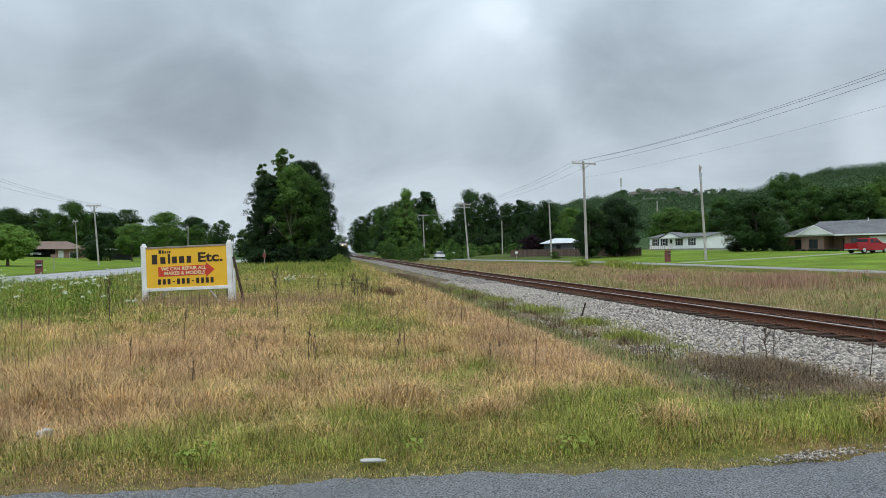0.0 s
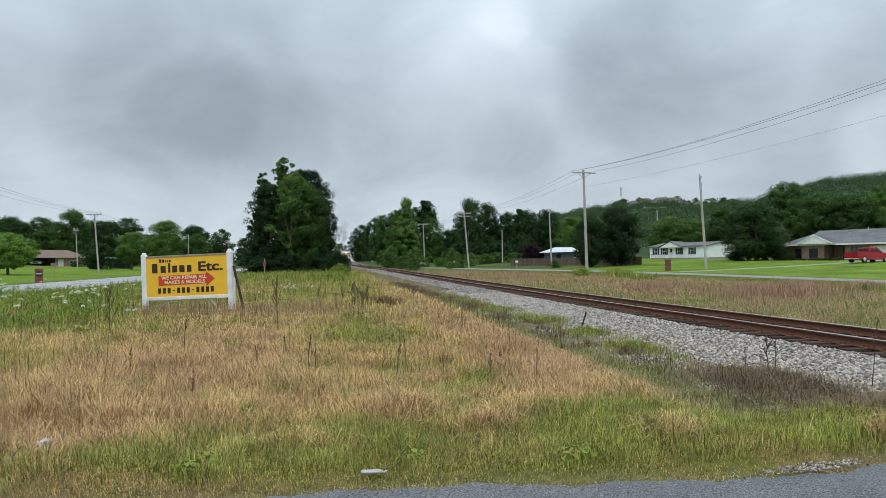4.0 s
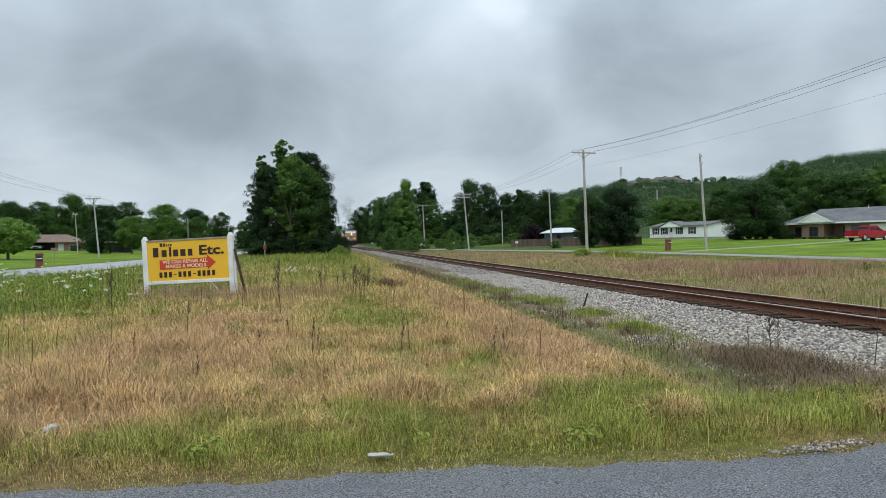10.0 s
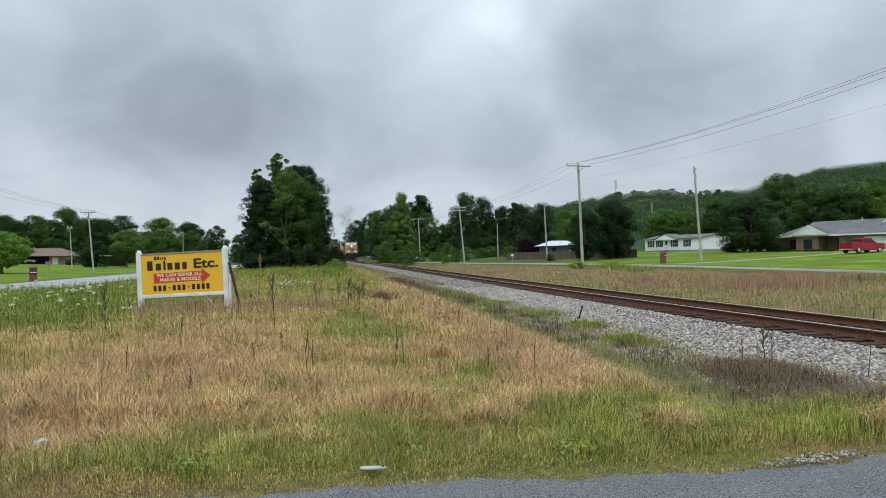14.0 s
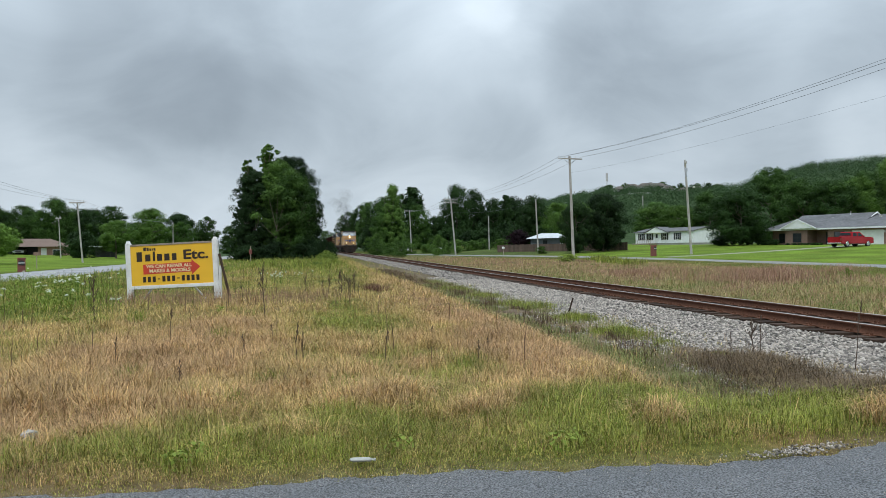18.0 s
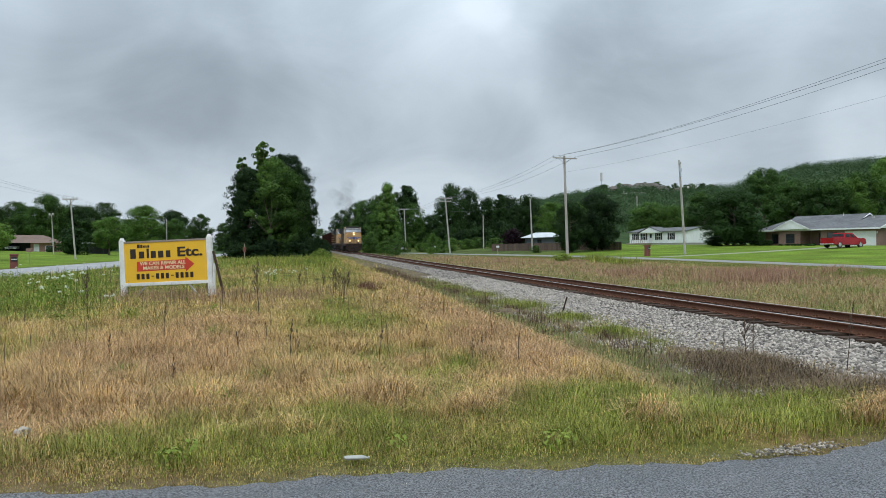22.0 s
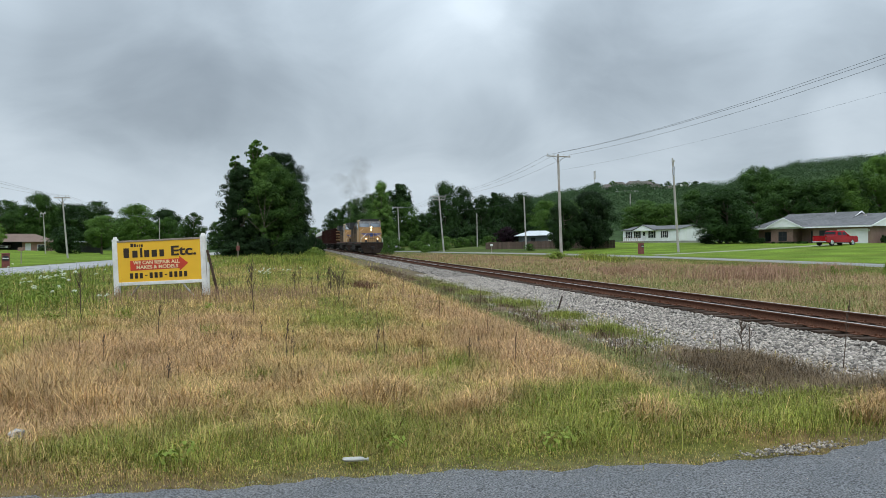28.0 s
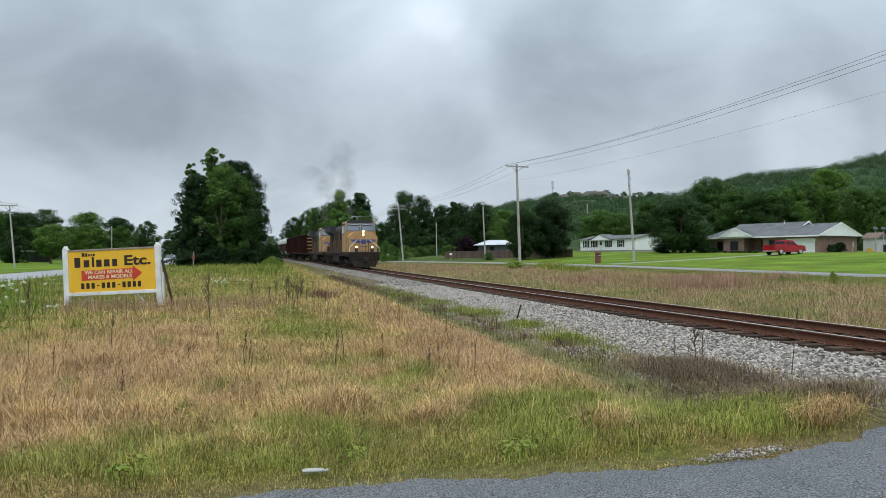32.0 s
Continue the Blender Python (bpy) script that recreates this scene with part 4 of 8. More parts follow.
    for s in (-1, 1):
        bm = bmesh.new()
        rod(bm, (s * 0.77, 0.80, 2.05), (s * 0.77, 0.92, 2.05), 0.065, n=14)
        part("ditch_light", bm, M_LAMP, e, "bright lower lamp")
        # added glow disc, as round the headlights
        bm = bmesh.new()
        rod(bm, (s * 0.77, 0.835, 2.05), (s * 0.77, 0.90, 2.05), 0.12, n=16)
        part("ditch_light_bowl", bm, M_LAMPHALO, e)
        solid("ditch_light_bracket", e, M_LOCOGREY, ((s * 0.77 - 0.15, 0.9, 1.56), (s * 0.77 + 0.15, 1.06, 2.2)), bevel=0.02)
    # cab
    bm = bmesh.new()
    prism(bm, [(3.25, 1.58), (3.05, 3.60), (3.47, 4.45), (3.7, 4.60), (5.9, 4.60), (5.9, 1.58)], "x", -1.50, 1.50)
    cab = part("cab", bm, M_LOCOYEL, e, "yellow cab")
    bm = bmesh.new()
    prism(bm, [(-1.53, 4.30), (-1.53, 4.42), (-1.05, 4.76), (1.05, 4.76), (1.53, 4.42), (1.53, 4.30)], "y", 3.46, 6.0)
    part("cab_roof", bm, M_LOCOGREY, cab, "grey cab roof")
    tilt = Matrix.Translation((0, 3.05, 3.60)) @ Matrix.Rotation(radians(-26.3), 4, "X")
    bm = bmesh.new()
    box(bm, (-1.49, -0.02, 0.02), (1.49, 0.01, 0.95), 0, tilt)
    part("windscreen_surround", bm, M_CABGREY, cab, "grey panel round the windscreens")
    for s in (-1, 1):
        bm = bmesh.new()
        box(bm, (min(s * 0.12, s * 1.34), -0.035, 0.10), (max(s * 0.12, s * 1.34), -0.018, 0.62), 0, tilt)
        part("windscreen", bm, M_SCREEN, cab)
        bm = bmesh.new()
        box(bm, (min(s * 0.07, s * 1.39), -0.027, 0.05), (max(s * 0.07, s * 1.39), -0.015, 0.67), 0, tilt)
        part("windscreen_gasket", bm, M_PLOUGH, cab, "black rubber gasket round the windscreen")
        bm = bmesh.new()
        box(bm, (min(s * 0.18, s * 1.0), -0.06, 0.68), (max(s * 0.18, s * 1.0), -0.02, 0.90), 0, tilt)
        nb_ = part("number_board", bm, M_DARK, cab, "black number board")
        for k in range(4):
            c_ = s * 0.59 + (k - 1.5) * 0.17
            bm = bmesh.new()
            box(bm, (c_ - 0.045, -0.068, 0.75), (c_ + 0.045, -0.058, 0.83), 0, tilt)
            part("number_bar", bm, M_CARGREY, nb_)
        solid("side_window", cab, M_GLASS, ((s * 1.50 - 0.012, 3.95, 3.35), (s * 1.50 + 0.012, 4.75, 4.1)), ((s * 1.50 - 0.012, 4.85, 3.35), (s * 1.50 + 0.012, 5.65, 4.1)))
    # long hood
    bm = bmesh.new()
    prism(bm, [(-0.92, 1.58), (0.92, 1.58), (0.95, 4.05), (0.70, 4.42), (-0.70, 4.42), (-0.95, 4.05)], "y", 5.9, L - 1.3)
    hood = part("long_hood", bm, M_LOCOSOOTSHADE, e, "yellow engine hood with doors")
    bm = bmesh.new()
    prism(bm, [(-0.97, 4.02), (0.97, 4.02), (0.72, 4.46), (-0.72, 4.46)], "y", 5.92, L - 1.28)
    part("hood_roof", bm, M_LOCOGREY, hood, "grey hood roof")
    for k in range(12):
        yy = 6.4 + k * 1.05
        for s in (-1, 1):
            solid("hood_door", hood, M_LOCOSOOTSHADE, ((s * 0.95 - 0.02, yy, 1.75), (s * 0.95 + 0.02, yy + 0.9, 3.85)), bevel=0.01)
            # dark panels for the vents, and for shadow stripes painted in with them
            if k % 4 != 1:
                solid("hood_grille", hood, M_UNDER, ((s * 0.965 - 0.015, yy + 0.08, 2.2 if k % 2 else 2.9), (s * 0.965 + 0.015, yy + 0.84, 3.8)))
    bm = bmesh.new()
    prism(bm, [(-0.95, 3.55), (-1.52, 3.85), (-1.52, 4.6), (1.52, 4.6), (1.52, 3.85), (0.95, 3.55)], "y", L - 6.0, L - 1.6)
    part("radiator", bm, M_LOCOGREY, hood, "flared grey radiator")
    solid("exhaust_stack", hood, M_UNDER, ((-0.45, 11.2, 4.4), (0.45, 12.4, 4.72)), bevel=0.03)
    solid("dynamic_brake", hood, M_LOCOGREY, ((-0.98, 6.3, 3.4), (0.98, 8.6, 4.52)), bevel=0.05)
    bm = bmesh.new()
    prism(bm, [(-1.45, 1.1), (-1.5, 0.55), (-1.2, 0.28), (1.2, 0.28), (1.5, 0.55), (1.45, 1.1)], "y", 8.6, 13.6)
    part("fuel_tank", bm, M_UNDER, e)
    for s in (-1, 1):
        bm = bmesh.new()
        for k in range(12):
            yy = 6.3 + k * 1.3
            rod(bm, (s * 1.48, yy, 1.55), (s * 1.48, yy, 2.6), 0.018, n=6)
        rod(bm, (s * 1.48, 6.3, 2.6), (s * 1.48, 6.3 + 11 * 1.3, 2.6), 0.018, n=6)
        part("handrail", bm, M_LOCOSOOTSHADE, e)
        bm = bmesh.new()
        rod(bm, (s * 1.46, 0.95, 1.2), (s * 1.46, 0.95, 2.0), 0.03, n=6)
        rod(bm, (s * 1.46, 0.95, 2.0), (s * 0.65, 1.5, 2.75), 0.024, n=6)
        part("front_handrail", bm, M_WHITE, e, "white painted grab rail")
    bogie(e, 4.6, 3, 1.95)
    bogie(e, L - 5.0, 3, 1.95)
    return e


def hopper_car(label, body, end_material):
    """An open high-sided car with outside ribs; front at y = 0."""
    e = thing("freight_car", label, "freight car", group="train")
    L = 16.6
    bm = bmesh.new()
    prism(bm, [(0.6, 1.75), (3.0, 1.05), (L - 3.0, 1.05), (L - 0.6, 1.75), (L - 0.6, 4.2), (0.6, 4.2)], "x", -1.45, 1.45)
    b_ = part("body", bm, body, e, "oxide red side sheets")
    bm = bmesh.new()
    for s in (-1, 1):
        for k in range(13):
            yy = 0.62 + k * (L - 1.36) / 12
            box(bm, (s * 1.50 - 0.06, yy, 1.3), (s * 1.50 + 0.06, yy + 0.12, 4.15))
        box(bm, (s * 1.50 - 0.08, 0.5, 4.15), (s * 1.50 + 0.08, L - 0.5, 4.3))
        box(bm, (s * 1.50 - 0.08, 0.3, 1.15), (s * 1.50 + 0.08, L - 0.3, 1.34))
    part("side_ribs", bm, body, b_)
    bm = bmesh.new()
    for zz in (1.9, 2.45, 3.0, 3.55, 4.08):
        box(bm, (-1.5, 0.48, zz), (1.5, 0.60, zz + 0.16))
    part("end_ribs", bm, end_material, b_, "dull yellow end ribs" if end_material is not body else "")
    solid("end_sill", e, M_UNDER, ((-1.5, 0.1, 0.95), (1.5, 0.5, 1.35)), ((-0.15, -0.35, 0.75), (0.15, 0.3, 1.0)), bevel=0.03)
    solid("end_sill", e, M_UNDER, ((-1.5, L - 0.5, 0.95), (1.5, L - 0.1, 1.35)), bevel=0.03)
    bm = bmesh.new()
    for s in (-1.3,):
        for k in range(8):
            rod(bm, (s - 0.2, 0.42, 1.3 + k * 0.4), (s + 0.2, 0.42, 1.3 + k * 0.4), 0.02, n=6)
        rod(bm, (s - 0.2, 0.42, 1.2), (s - 0.2, 0.42, 4.4), 0.02, n=6)
        rod(bm, (s + 0.2, 0.42, 1.2), (s + 0.2, 0.42, 4.4), 0.02, n=6)
    part("ladder", bm, M_UNDER, e)
    bogie(e, 1.9, 2, 1.7)
    bogie(e, L - 1.9, 2, 1.7)
    return e


def covered_hopper(label):
    e = thing("covered_hopper", label, "freight car", group="train")
    L = 17.4
    bm = bmesh.new()
    prism(bm, [(-1.45, 1.5), (-1.58, 2.6), (-1.52, 3.9), (-1.1, 4.45), (1.1, 4.45), (1.52, 3.9), (1.58, 2.6), (1.45, 1.5)], "y", 0.9, L - 0.9)
    part("body", bm, M_BOXRED, e, "faded red tank-like sides")
    bm = bmesh.new()
    prism(bm, [(-1.56, 3.3), (-1.54, 3.92), (-1.12, 4.50), (1.12, 4.50), (1.54, 3.92), (1.56, 3.3)], "y", 0.7, L - 0.7)
    part("roof", bm, M_CARGREY, e, "whitish rounded roof")
    bm = bmesh.new()
    for k in range(3):
        prism(bm, [(-1.3, 1.55), (-0.5, 0.5), (0.5, 0.5), (1.3, 1.55)], "y", 3.2 + k * 3.9, 6.3 + k * 3.9)
    part("hopper_bottoms", bm, M_CARGREY, e)
    solid("sill", e, M_UNDER, ((-1.4, 0.2, 1.0), (1.4, 0.9, 1.5)), ((-1.4, L - 0.9, 1.0), (1.4, L - 0.2, 1.5)), ((-0.3, 0.2, 1.0), (0.3, L - 0.2, 1.3)), bevel=0.03)
    bogie(e, 2.0, 2, 1.7)
    bogie(e, L - 2.0, 2, 1.7)
    return e


LOCO_LABEL = "yellow and grey diesel freight locomotive with its headlights lit"
lead = locomotive(LOCO_LABEL)
second = copy_thing(lead, Matrix.Identity(4))
for o in second.children_recursive:
    # lamps and the added glow discs turn to unlit glass here
    if o.name.split(".")[0] in ("headlight", "ditch_light", "headlight_bowl", "ditch_light_bowl"):
        o.data = o.data.copy()
        o.data.materials[0] = M_GLASS
        o["label"] = "unlit lamp"
second["label"] = "yellow and grey diesel locomotive coupled behind the first, lamps unlit"
car_a = hopper_car("dark oxide red high-sided freight car with outside ribs", M_BOXRED, M_LOCOYEL)
car_b = hopper_car("dark oxide red high-sided freight car with outside ribs", M_BOXRED, M_BOXRED)
TRAIN = [(lead, 0.0, 22.3), (second, 22.9, 22.3), (car_a, 45.9, 16.6), (car_b, 62.9, 16.6)]
for k in range(1):
    TRAIN.append((copy_thing(car_b, Matrix.Identity(4)), 79.9 + 17.0 * k, 16.6))
white_hopper = covered_hopper("covered hopper car with a whitish roof and faded red sides")
TRAIN.append((white_hopper, 97.0, 17.4))
TRAIN.append((copy_thing(white_hopper, Matrix.Identity(4)), 114.8, 17.4))


def smoke_material():
    """Thin haze: each billow thins out from its middle (attribute 'soft') to its rim."""
    m = bpy.data.materials.new("exhaust_haze")
    m.use_nodes = True
    n, l = m.node_tree.nodes, m.node_tree.links
    clear, mix, thru, both = n.new("ShaderNodeBsdfTransparent"), n.new("ShaderNodeMixShader"), n.new("ShaderNodeBsdfTranslucent"), n.new("ShaderNodeMixShader")
    at, co, no, mu = n.new("ShaderNodeAttribute"), n.new("ShaderNodeTexCoord"), n.new("ShaderNodeTexNoise"), n.new("ShaderNodeMath")
    n["Principled BSDF"].inputs["Base Color"].default_value = thru.inputs["Color"].default_value = (0.23, 0.215, 0.195, 1)
    n["Principled BSDF"].inputs["Roughness"].default_value = 1.0
    both.inputs[0].default_value = 0.5
    at.attribute_name = "soft"
    no.inputs["Scale"].default_value, no.inputs["Detail"].default_value = 0.9, 4
    l.new(co.outputs["Object"], no.inputs["Vector"])
    mu.operation = "MULTIPLY"
    l.new(at.outputs["Fac"], mu.inputs[0])
    l.new(no.outputs["Fac"], mu.inputs[1])
    l.new(mu.outputs[0], mix.inputs[0])
    l.new(n["Principled BSDF"].outputs[0], both.inputs[1])
    l.new(thru.outputs[0], both.inputs[2])
    l.new(clear.outputs[0], mix.inputs[1])
    l.new(both.outputs[0], mix.inputs[2])
    l.new(mix.outputs[0], n["Material Output"].inputs["Surface"])
    return m


M_SMOKE = smoke_material()


def exhaust_plume(seed, count):
    """A trailing plume of thin billows over a stack at y = 0; each is a domed sheet of haze."""
    r = np.random.RandomState(seed)
    e = thing("exhaust_smoke", "thin brownish grey diesel smoke trailing from the exhaust", "smoke", group="exhaust smoke")
    rings, seg = 3, 12
    for k in range(6):
        verts, soft, faces = [], [], []
        for _ in range(count):
            u = (k + r.uniform(0.3, 0.7)) / 6
            wide, size = 0.1 + 0.5 * u, 0.6 + 1.9 * u
            mid = Vector((r.normal() * wide + 0.5 * u, 8 * u ** 1.3 + r.normal() * wide, 4.8 + size + 6.5 * u ** 0.85))
            turn = Matrix.Rotation(r.uniform(-0.7, 0.7), 3, "Z") @ Matrix.Rotation(r.uniform(-0.6, 0.6), 3, "X")
            base = len(verts)
            verts.append(mid + turn @ Vector((0, -0.3 * size, 0)))
            soft.append(0.62 - 0.26 * u)
            for j in range(1, rings + 1):
                f = j / rings
                for q in range(seg):
                    w = 2 * math.pi * q / seg
                    stretch = size * f * r.uniform(0.85, 1.15)
                    verts.append(mid + turn @ Vector((stretch * math.cos(w), -0.3 * size * (1 - f * f), stretch * math.sin(w) * 0.9)))
                    soft.append((0.62 - 0.26 * u) * (1 - f * f) ** 1.5)
            for q in range(seg):
                faces.append((base, base + 1 + q, base + 1 + (q + 1) % seg))
                for j in range(rings - 1):
                    i0 = base + 1 + j * seg
                    faces.append((i0 + q, i0 + seg + q, i0 + seg + (q + 1) % seg))
                    faces.append((i0 + q, i0 + seg + (q + 1) % seg, i0 + (q + 1) % seg))
        me = raw_mesh("smoke_puff", np.array([tuple(v) for v in verts]), np.full(len(faces), 3), np.array(faces).ravel(), M_SMOKE)
        me.attributes.new("soft", "FLOAT", "POINT").data.foreach_set("value", np.array(soft, np.float32))
        puff = new("smoke_puff", me)
        puff.parent = e
    return e


PLUMES = [(exhaust_plume(301, 1), 11.8), (exhaust_plume(302, 1), 34.7)]


def rail_pose(y_front, length):
    """The pose of a vehicle whose front stands at y_front on the track."""
    xf, xr = float(track_x(y_front)), float(track_x(y_front + length))
    zf, zr = RAIL_TOP + float(rise(y_front)), RAIL_TOP + float(rise(y_front + length))
    yaw = -math.degrees(math.atan2(xr - xf, length))
    return pose(xf, y_front, zf, math.degrees(math.atan2(zr - zf, length)), 0, yaw)


# ---- trees ----
def leaf_cloud(centres, radii, per, size, r, flat=0.75):
    """Leaves scattered through clumps: arrays for quads, each a small folded leaf."""
    k = len(centres)
    n = k * per
    c = np.repeat(centres, per, 0)
    rad = np.repeat(radii, per)
    d = r.normal(size=(n, 3))
    d[:, 2] += 0.45
    d /= np.linalg.norm(d, axis=1)[:, None]
    p = c + d * (rad * r.rand(n) ** 0.28)[:, None] * np.array([1, 1, flat])
    # leaves lie on the outside of their clump, most of them face up and out
    up = d * 0.95 + np.array([0, 0, 0.28]) + 0.17 * r.normal(size=(n, 3))
    up /= np.linalg.norm(up, axis=1)[:, None]
    a = np.cross(up, r.normal(size=(n, 3)))
    a /= np.linalg.norm(a, axis=1)[:, None] + 1e-9
    b = np.cross(up, a)
    s = size * r.uniform(0.6, 1.35, n)[:, None]
    v = np.stack([p - a * s, p + b * s * 0.55 + up * s * 0.18, p + a * s, p - b * s * 0.55 + up * s * 0.18], 1).reshape(-1, 3)
    return v


def leaf_mesh(name, v, material):
    n = len(v) // 4
    return raw_mesh(name, v, np.full(n, 4), np.arange(n * 4), material)


def far_leaves(name, v, material):
    """Leaves seen from afar: three corners each."""
    n = len(v) // 4
    v = v.reshape(n, 4, 3).copy()
    v[:, 1] += (v[:, 1] - v[:, 3]) * 0.35
    return raw_mesh(name, v[:, :3].reshape(-1, 3), np.full(n, 3), np.arange(n * 3), material)


def tree_proto(seed, material, bark, bottom, top, width, clumps, per, leaf, shape="round", clump=0.17, trunk=0.22, limbs=9):
    """One tree 10 m high or so: a tapered trunk, limbs and a ragged crown."""
    r = np.random.RandomState(seed)
    e = tagged(new("tree"), "broad leafy tree", "tree")
    h = top - bottom
    u = r.rand(clumps)
    if shape == "cone":
        z = bottom + h * u ** 0.9
        wide = width / 2 * (1.02 - (z - bottom) / h) ** 0.75
    elif shape == "full":
        z = bottom + h * u
        q = (z - bottom) / h
        wide = width / 2 * np.sqrt(np.clip(1 - np.maximum(0, (q - 0.45) / 0.55) ** 2.2, 0, 1)) * (0.86 + 0.14 * q)
    else:
        z = bottom + h * u
        q = (z - bottom) / h
        wide = width / 2 * np.sqrt(np.clip(1 - (2 * q - 0.92) ** 2 * 0.92, 0.02, 1))
    ang = r.uniform(0, 6.283, clumps)
    lobes = 1 + 0.16 * np.sin(ang * 3 + seed) + 0.12 * np.sin(ang * 5 + z * 1.3 + seed * 2)
    dist = wide * lobes * r.uniform(0.25, 1.0, clumps) ** 0.5
    c = np.stack([np.cos(ang) * dist, np.sin(ang) * dist, z], 1)
    rad = clump * width * r.uniform(0.45, 1.15, clumps)
    # outer leaves, and larger sprays added inside the crown to block light through it
    inner = c[: clumps // 3] * np.array([0.5, 0.5, 0.92]) + np.array([0, 0, -0.02 * h])
    v = np.concatenate([leaf_cloud(c, rad, per, leaf, r), leaf_cloud(inner, rad[: clumps // 3] * 0.6, 44, leaf * 2.6, r)])
    crown = new("crown", far_leaves("crown", v, material))
    crown.parent = e
    bm = bmesh.new()
    lean = r.uniform(-0.25, 0.25, 2)
    mid = Vector((lean[0] * 0.6, lean[1] * 0.6, bottom + h * 0.25))
    rod(bm, (0, 0, -0.4), mid, trunk, trunk * 0.7, 9)
    rod(bm, mid, (lean[0], lean[1], bottom + h * 0.8), trunk * 0.7, trunk * 0.15, 8)
    for k in range(limbs):
        a, f = r.uniform(0, 6.283), r.uniform(0.05, 0.6)
        s = mid.lerp(Vector((lean[0], lean[1], bottom + h * 0.8)), f)
        t = Vector((math.cos(a) * width * 0.36, math.sin(a) * width * 0.36, s.z + h * r.uniform(0.12, 0.32)))
        knee = s.lerp(t, 0.5) + Vector((0, 0, -0.06 * h))
        rod(bm, s, knee, trunk * 0.38, trunk * 0.25, 6)
        rod(bm, knee, t, trunk * 0.25, trunk * 0.07, 6)
    t_ = part("trunk", bm, bark, e)
    return e


def plant(proto, x, y, height, width, label, category="tree", group="", turn=None, sink=0.1):
    """A copy of a prototype at its place, to a height and a width."""
    h0, w0 = PROTO_SIZE[proto]
    a = PLANT_RND.uniform(0, 360) if turn is None else turn
    m = pose(x, y, land_z(x, y) - sink, 0, 0, a) @ Matrix.Diagonal((width / w0, width / w0, height / h0, 1))
    ob = copy_thing(proto, m)
    ob.name = {"bush": "bush", "hedge": "hedge"}.get(category, "tree")
    return tagged(ob, label, category, group)


PLANT_RND = random.Random(11)
P_ROUND = tree_proto(1, M_LEAF, M_BARK, 1.8, 10, 8, 120, 210, 0.122)
P_FULL = tree_proto(2, M_LEAF, M_BARK, 0.2, 10, 7, 120, 210, 0.122, "full")
P_FULL2 = tree_proto(3, M_LEAFDARK, M_BARK, 0.3, 10, 7, 120, 210, 0.122, "full")
P_LIGHT = tree_proto(4, M_LEAFLIGHT, M_BARK, 0.8, 10, 7, 105, 210, 0.122, "full")
P_DARK = tree_proto(5, M_LEAFDARK, M_BARK, 1.0, 10, 8.5, 120, 210, 0.15)
P_ROUNDLIGHT = tree_proto(16, M_LEAFFRESH, M_BARK, 2.6, 10, 12, 170, 90, 0.22, "round", 0.13, 0.35)
P_YEL = tree_proto(7, M_LEAFLIGHT, M_BARK, 2.4, 10, 7, 100, 200, 0.122)
P_PINE = tree_proto(8, M_LEAFDARK, M_BARK, 5.0, 10, 4.6, 60, 60, 0.22, "round", 0.2, 0.18)
P_MID = tree_proto(17, M_LEAFMID, M_BARK, 0.3, 10, 7, 120, 210, 0.122, "full")
P_POPLAR = tree_proto(15, M_LEAFPOPLAR, M_BARK, 0.3, 10, 4.6, 120, 210, 0.11, "cone", 0.17)
P_PURPLE = tree_proto(9, M_LEAFPURPLE, M_BARK, 0.1, 4, 5, 90, 50, 0.14, "round", 0.16, 0.08)
P_BUSH = tree_proto(10, M_LEAFDARK, M_BARK, 0.0, 3, 4, 70, 45, 0.12, "round", 0.18, 0.05, 5)
P_BRUSH = tree_proto(18, M_LEAFCEDARSHADE, M_BARK, 0.0, 3, 4, 90, 70, 0.10, "round", 0.17, 0.05, 5)
P_BUSHMID = tree_proto(13, M_LEAFLIGHT, M_BARK, 0.0, 3, 4, 90, 80, 0.075, "round", 0.16, 0.05, 5)
P_BUSHLIGHT = tree_proto(12, M_LEAFYEL, M_BARK, 0.0, 3, 4, 70, 45, 0.12, "round", 0.18, 0.05, 5)
PROTO_SIZE = {P_ROUND: (10.4, 9.2), P_FULL: (10.3, 8.2), P_FULL2: (10.3, 8.2), P_LIGHT: (10.3, 8.2), P_DARK: (10.5, 9.8), P_ROUNDLIGHT: (10.4, 13.5), P_YEL: (10.3, 8.0), P_PINE: (10.3, 5.4), P_POPLAR: (10.2, 5.4), P_MID: (10.3, 8.2), P_PURPLE: (4.3, 5.7), P_BUSH: (3.2, 4.6), P_BRUSH: (3.2, 4.6), P_BUSHLIGHT: (3.2, 4.6), P_BUSHMID: (3.2, 4.4)}

WOODS = "dark green woodland tree in a row behind the houses"
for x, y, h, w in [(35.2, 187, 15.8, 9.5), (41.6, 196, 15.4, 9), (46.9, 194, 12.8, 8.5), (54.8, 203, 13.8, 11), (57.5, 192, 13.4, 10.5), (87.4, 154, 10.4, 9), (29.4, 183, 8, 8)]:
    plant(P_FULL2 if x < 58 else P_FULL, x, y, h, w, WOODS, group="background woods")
for x, y, h, w in [(95.0, 141, 16.3, 12), (95.3, 131, 13.1, 11), (97.6, 125, 12.3, 10.5), (106, 128, 14.3, 11), (115.4, 116, 12.2, 9.5), (121.7, 114, 13.4, 11), (128, 108, 13, 11), (86, 150, 12, 10), (78, 160, 10, 9)]:
    plant(P_MID, x, y, h, w, WOODS, group="background woods")
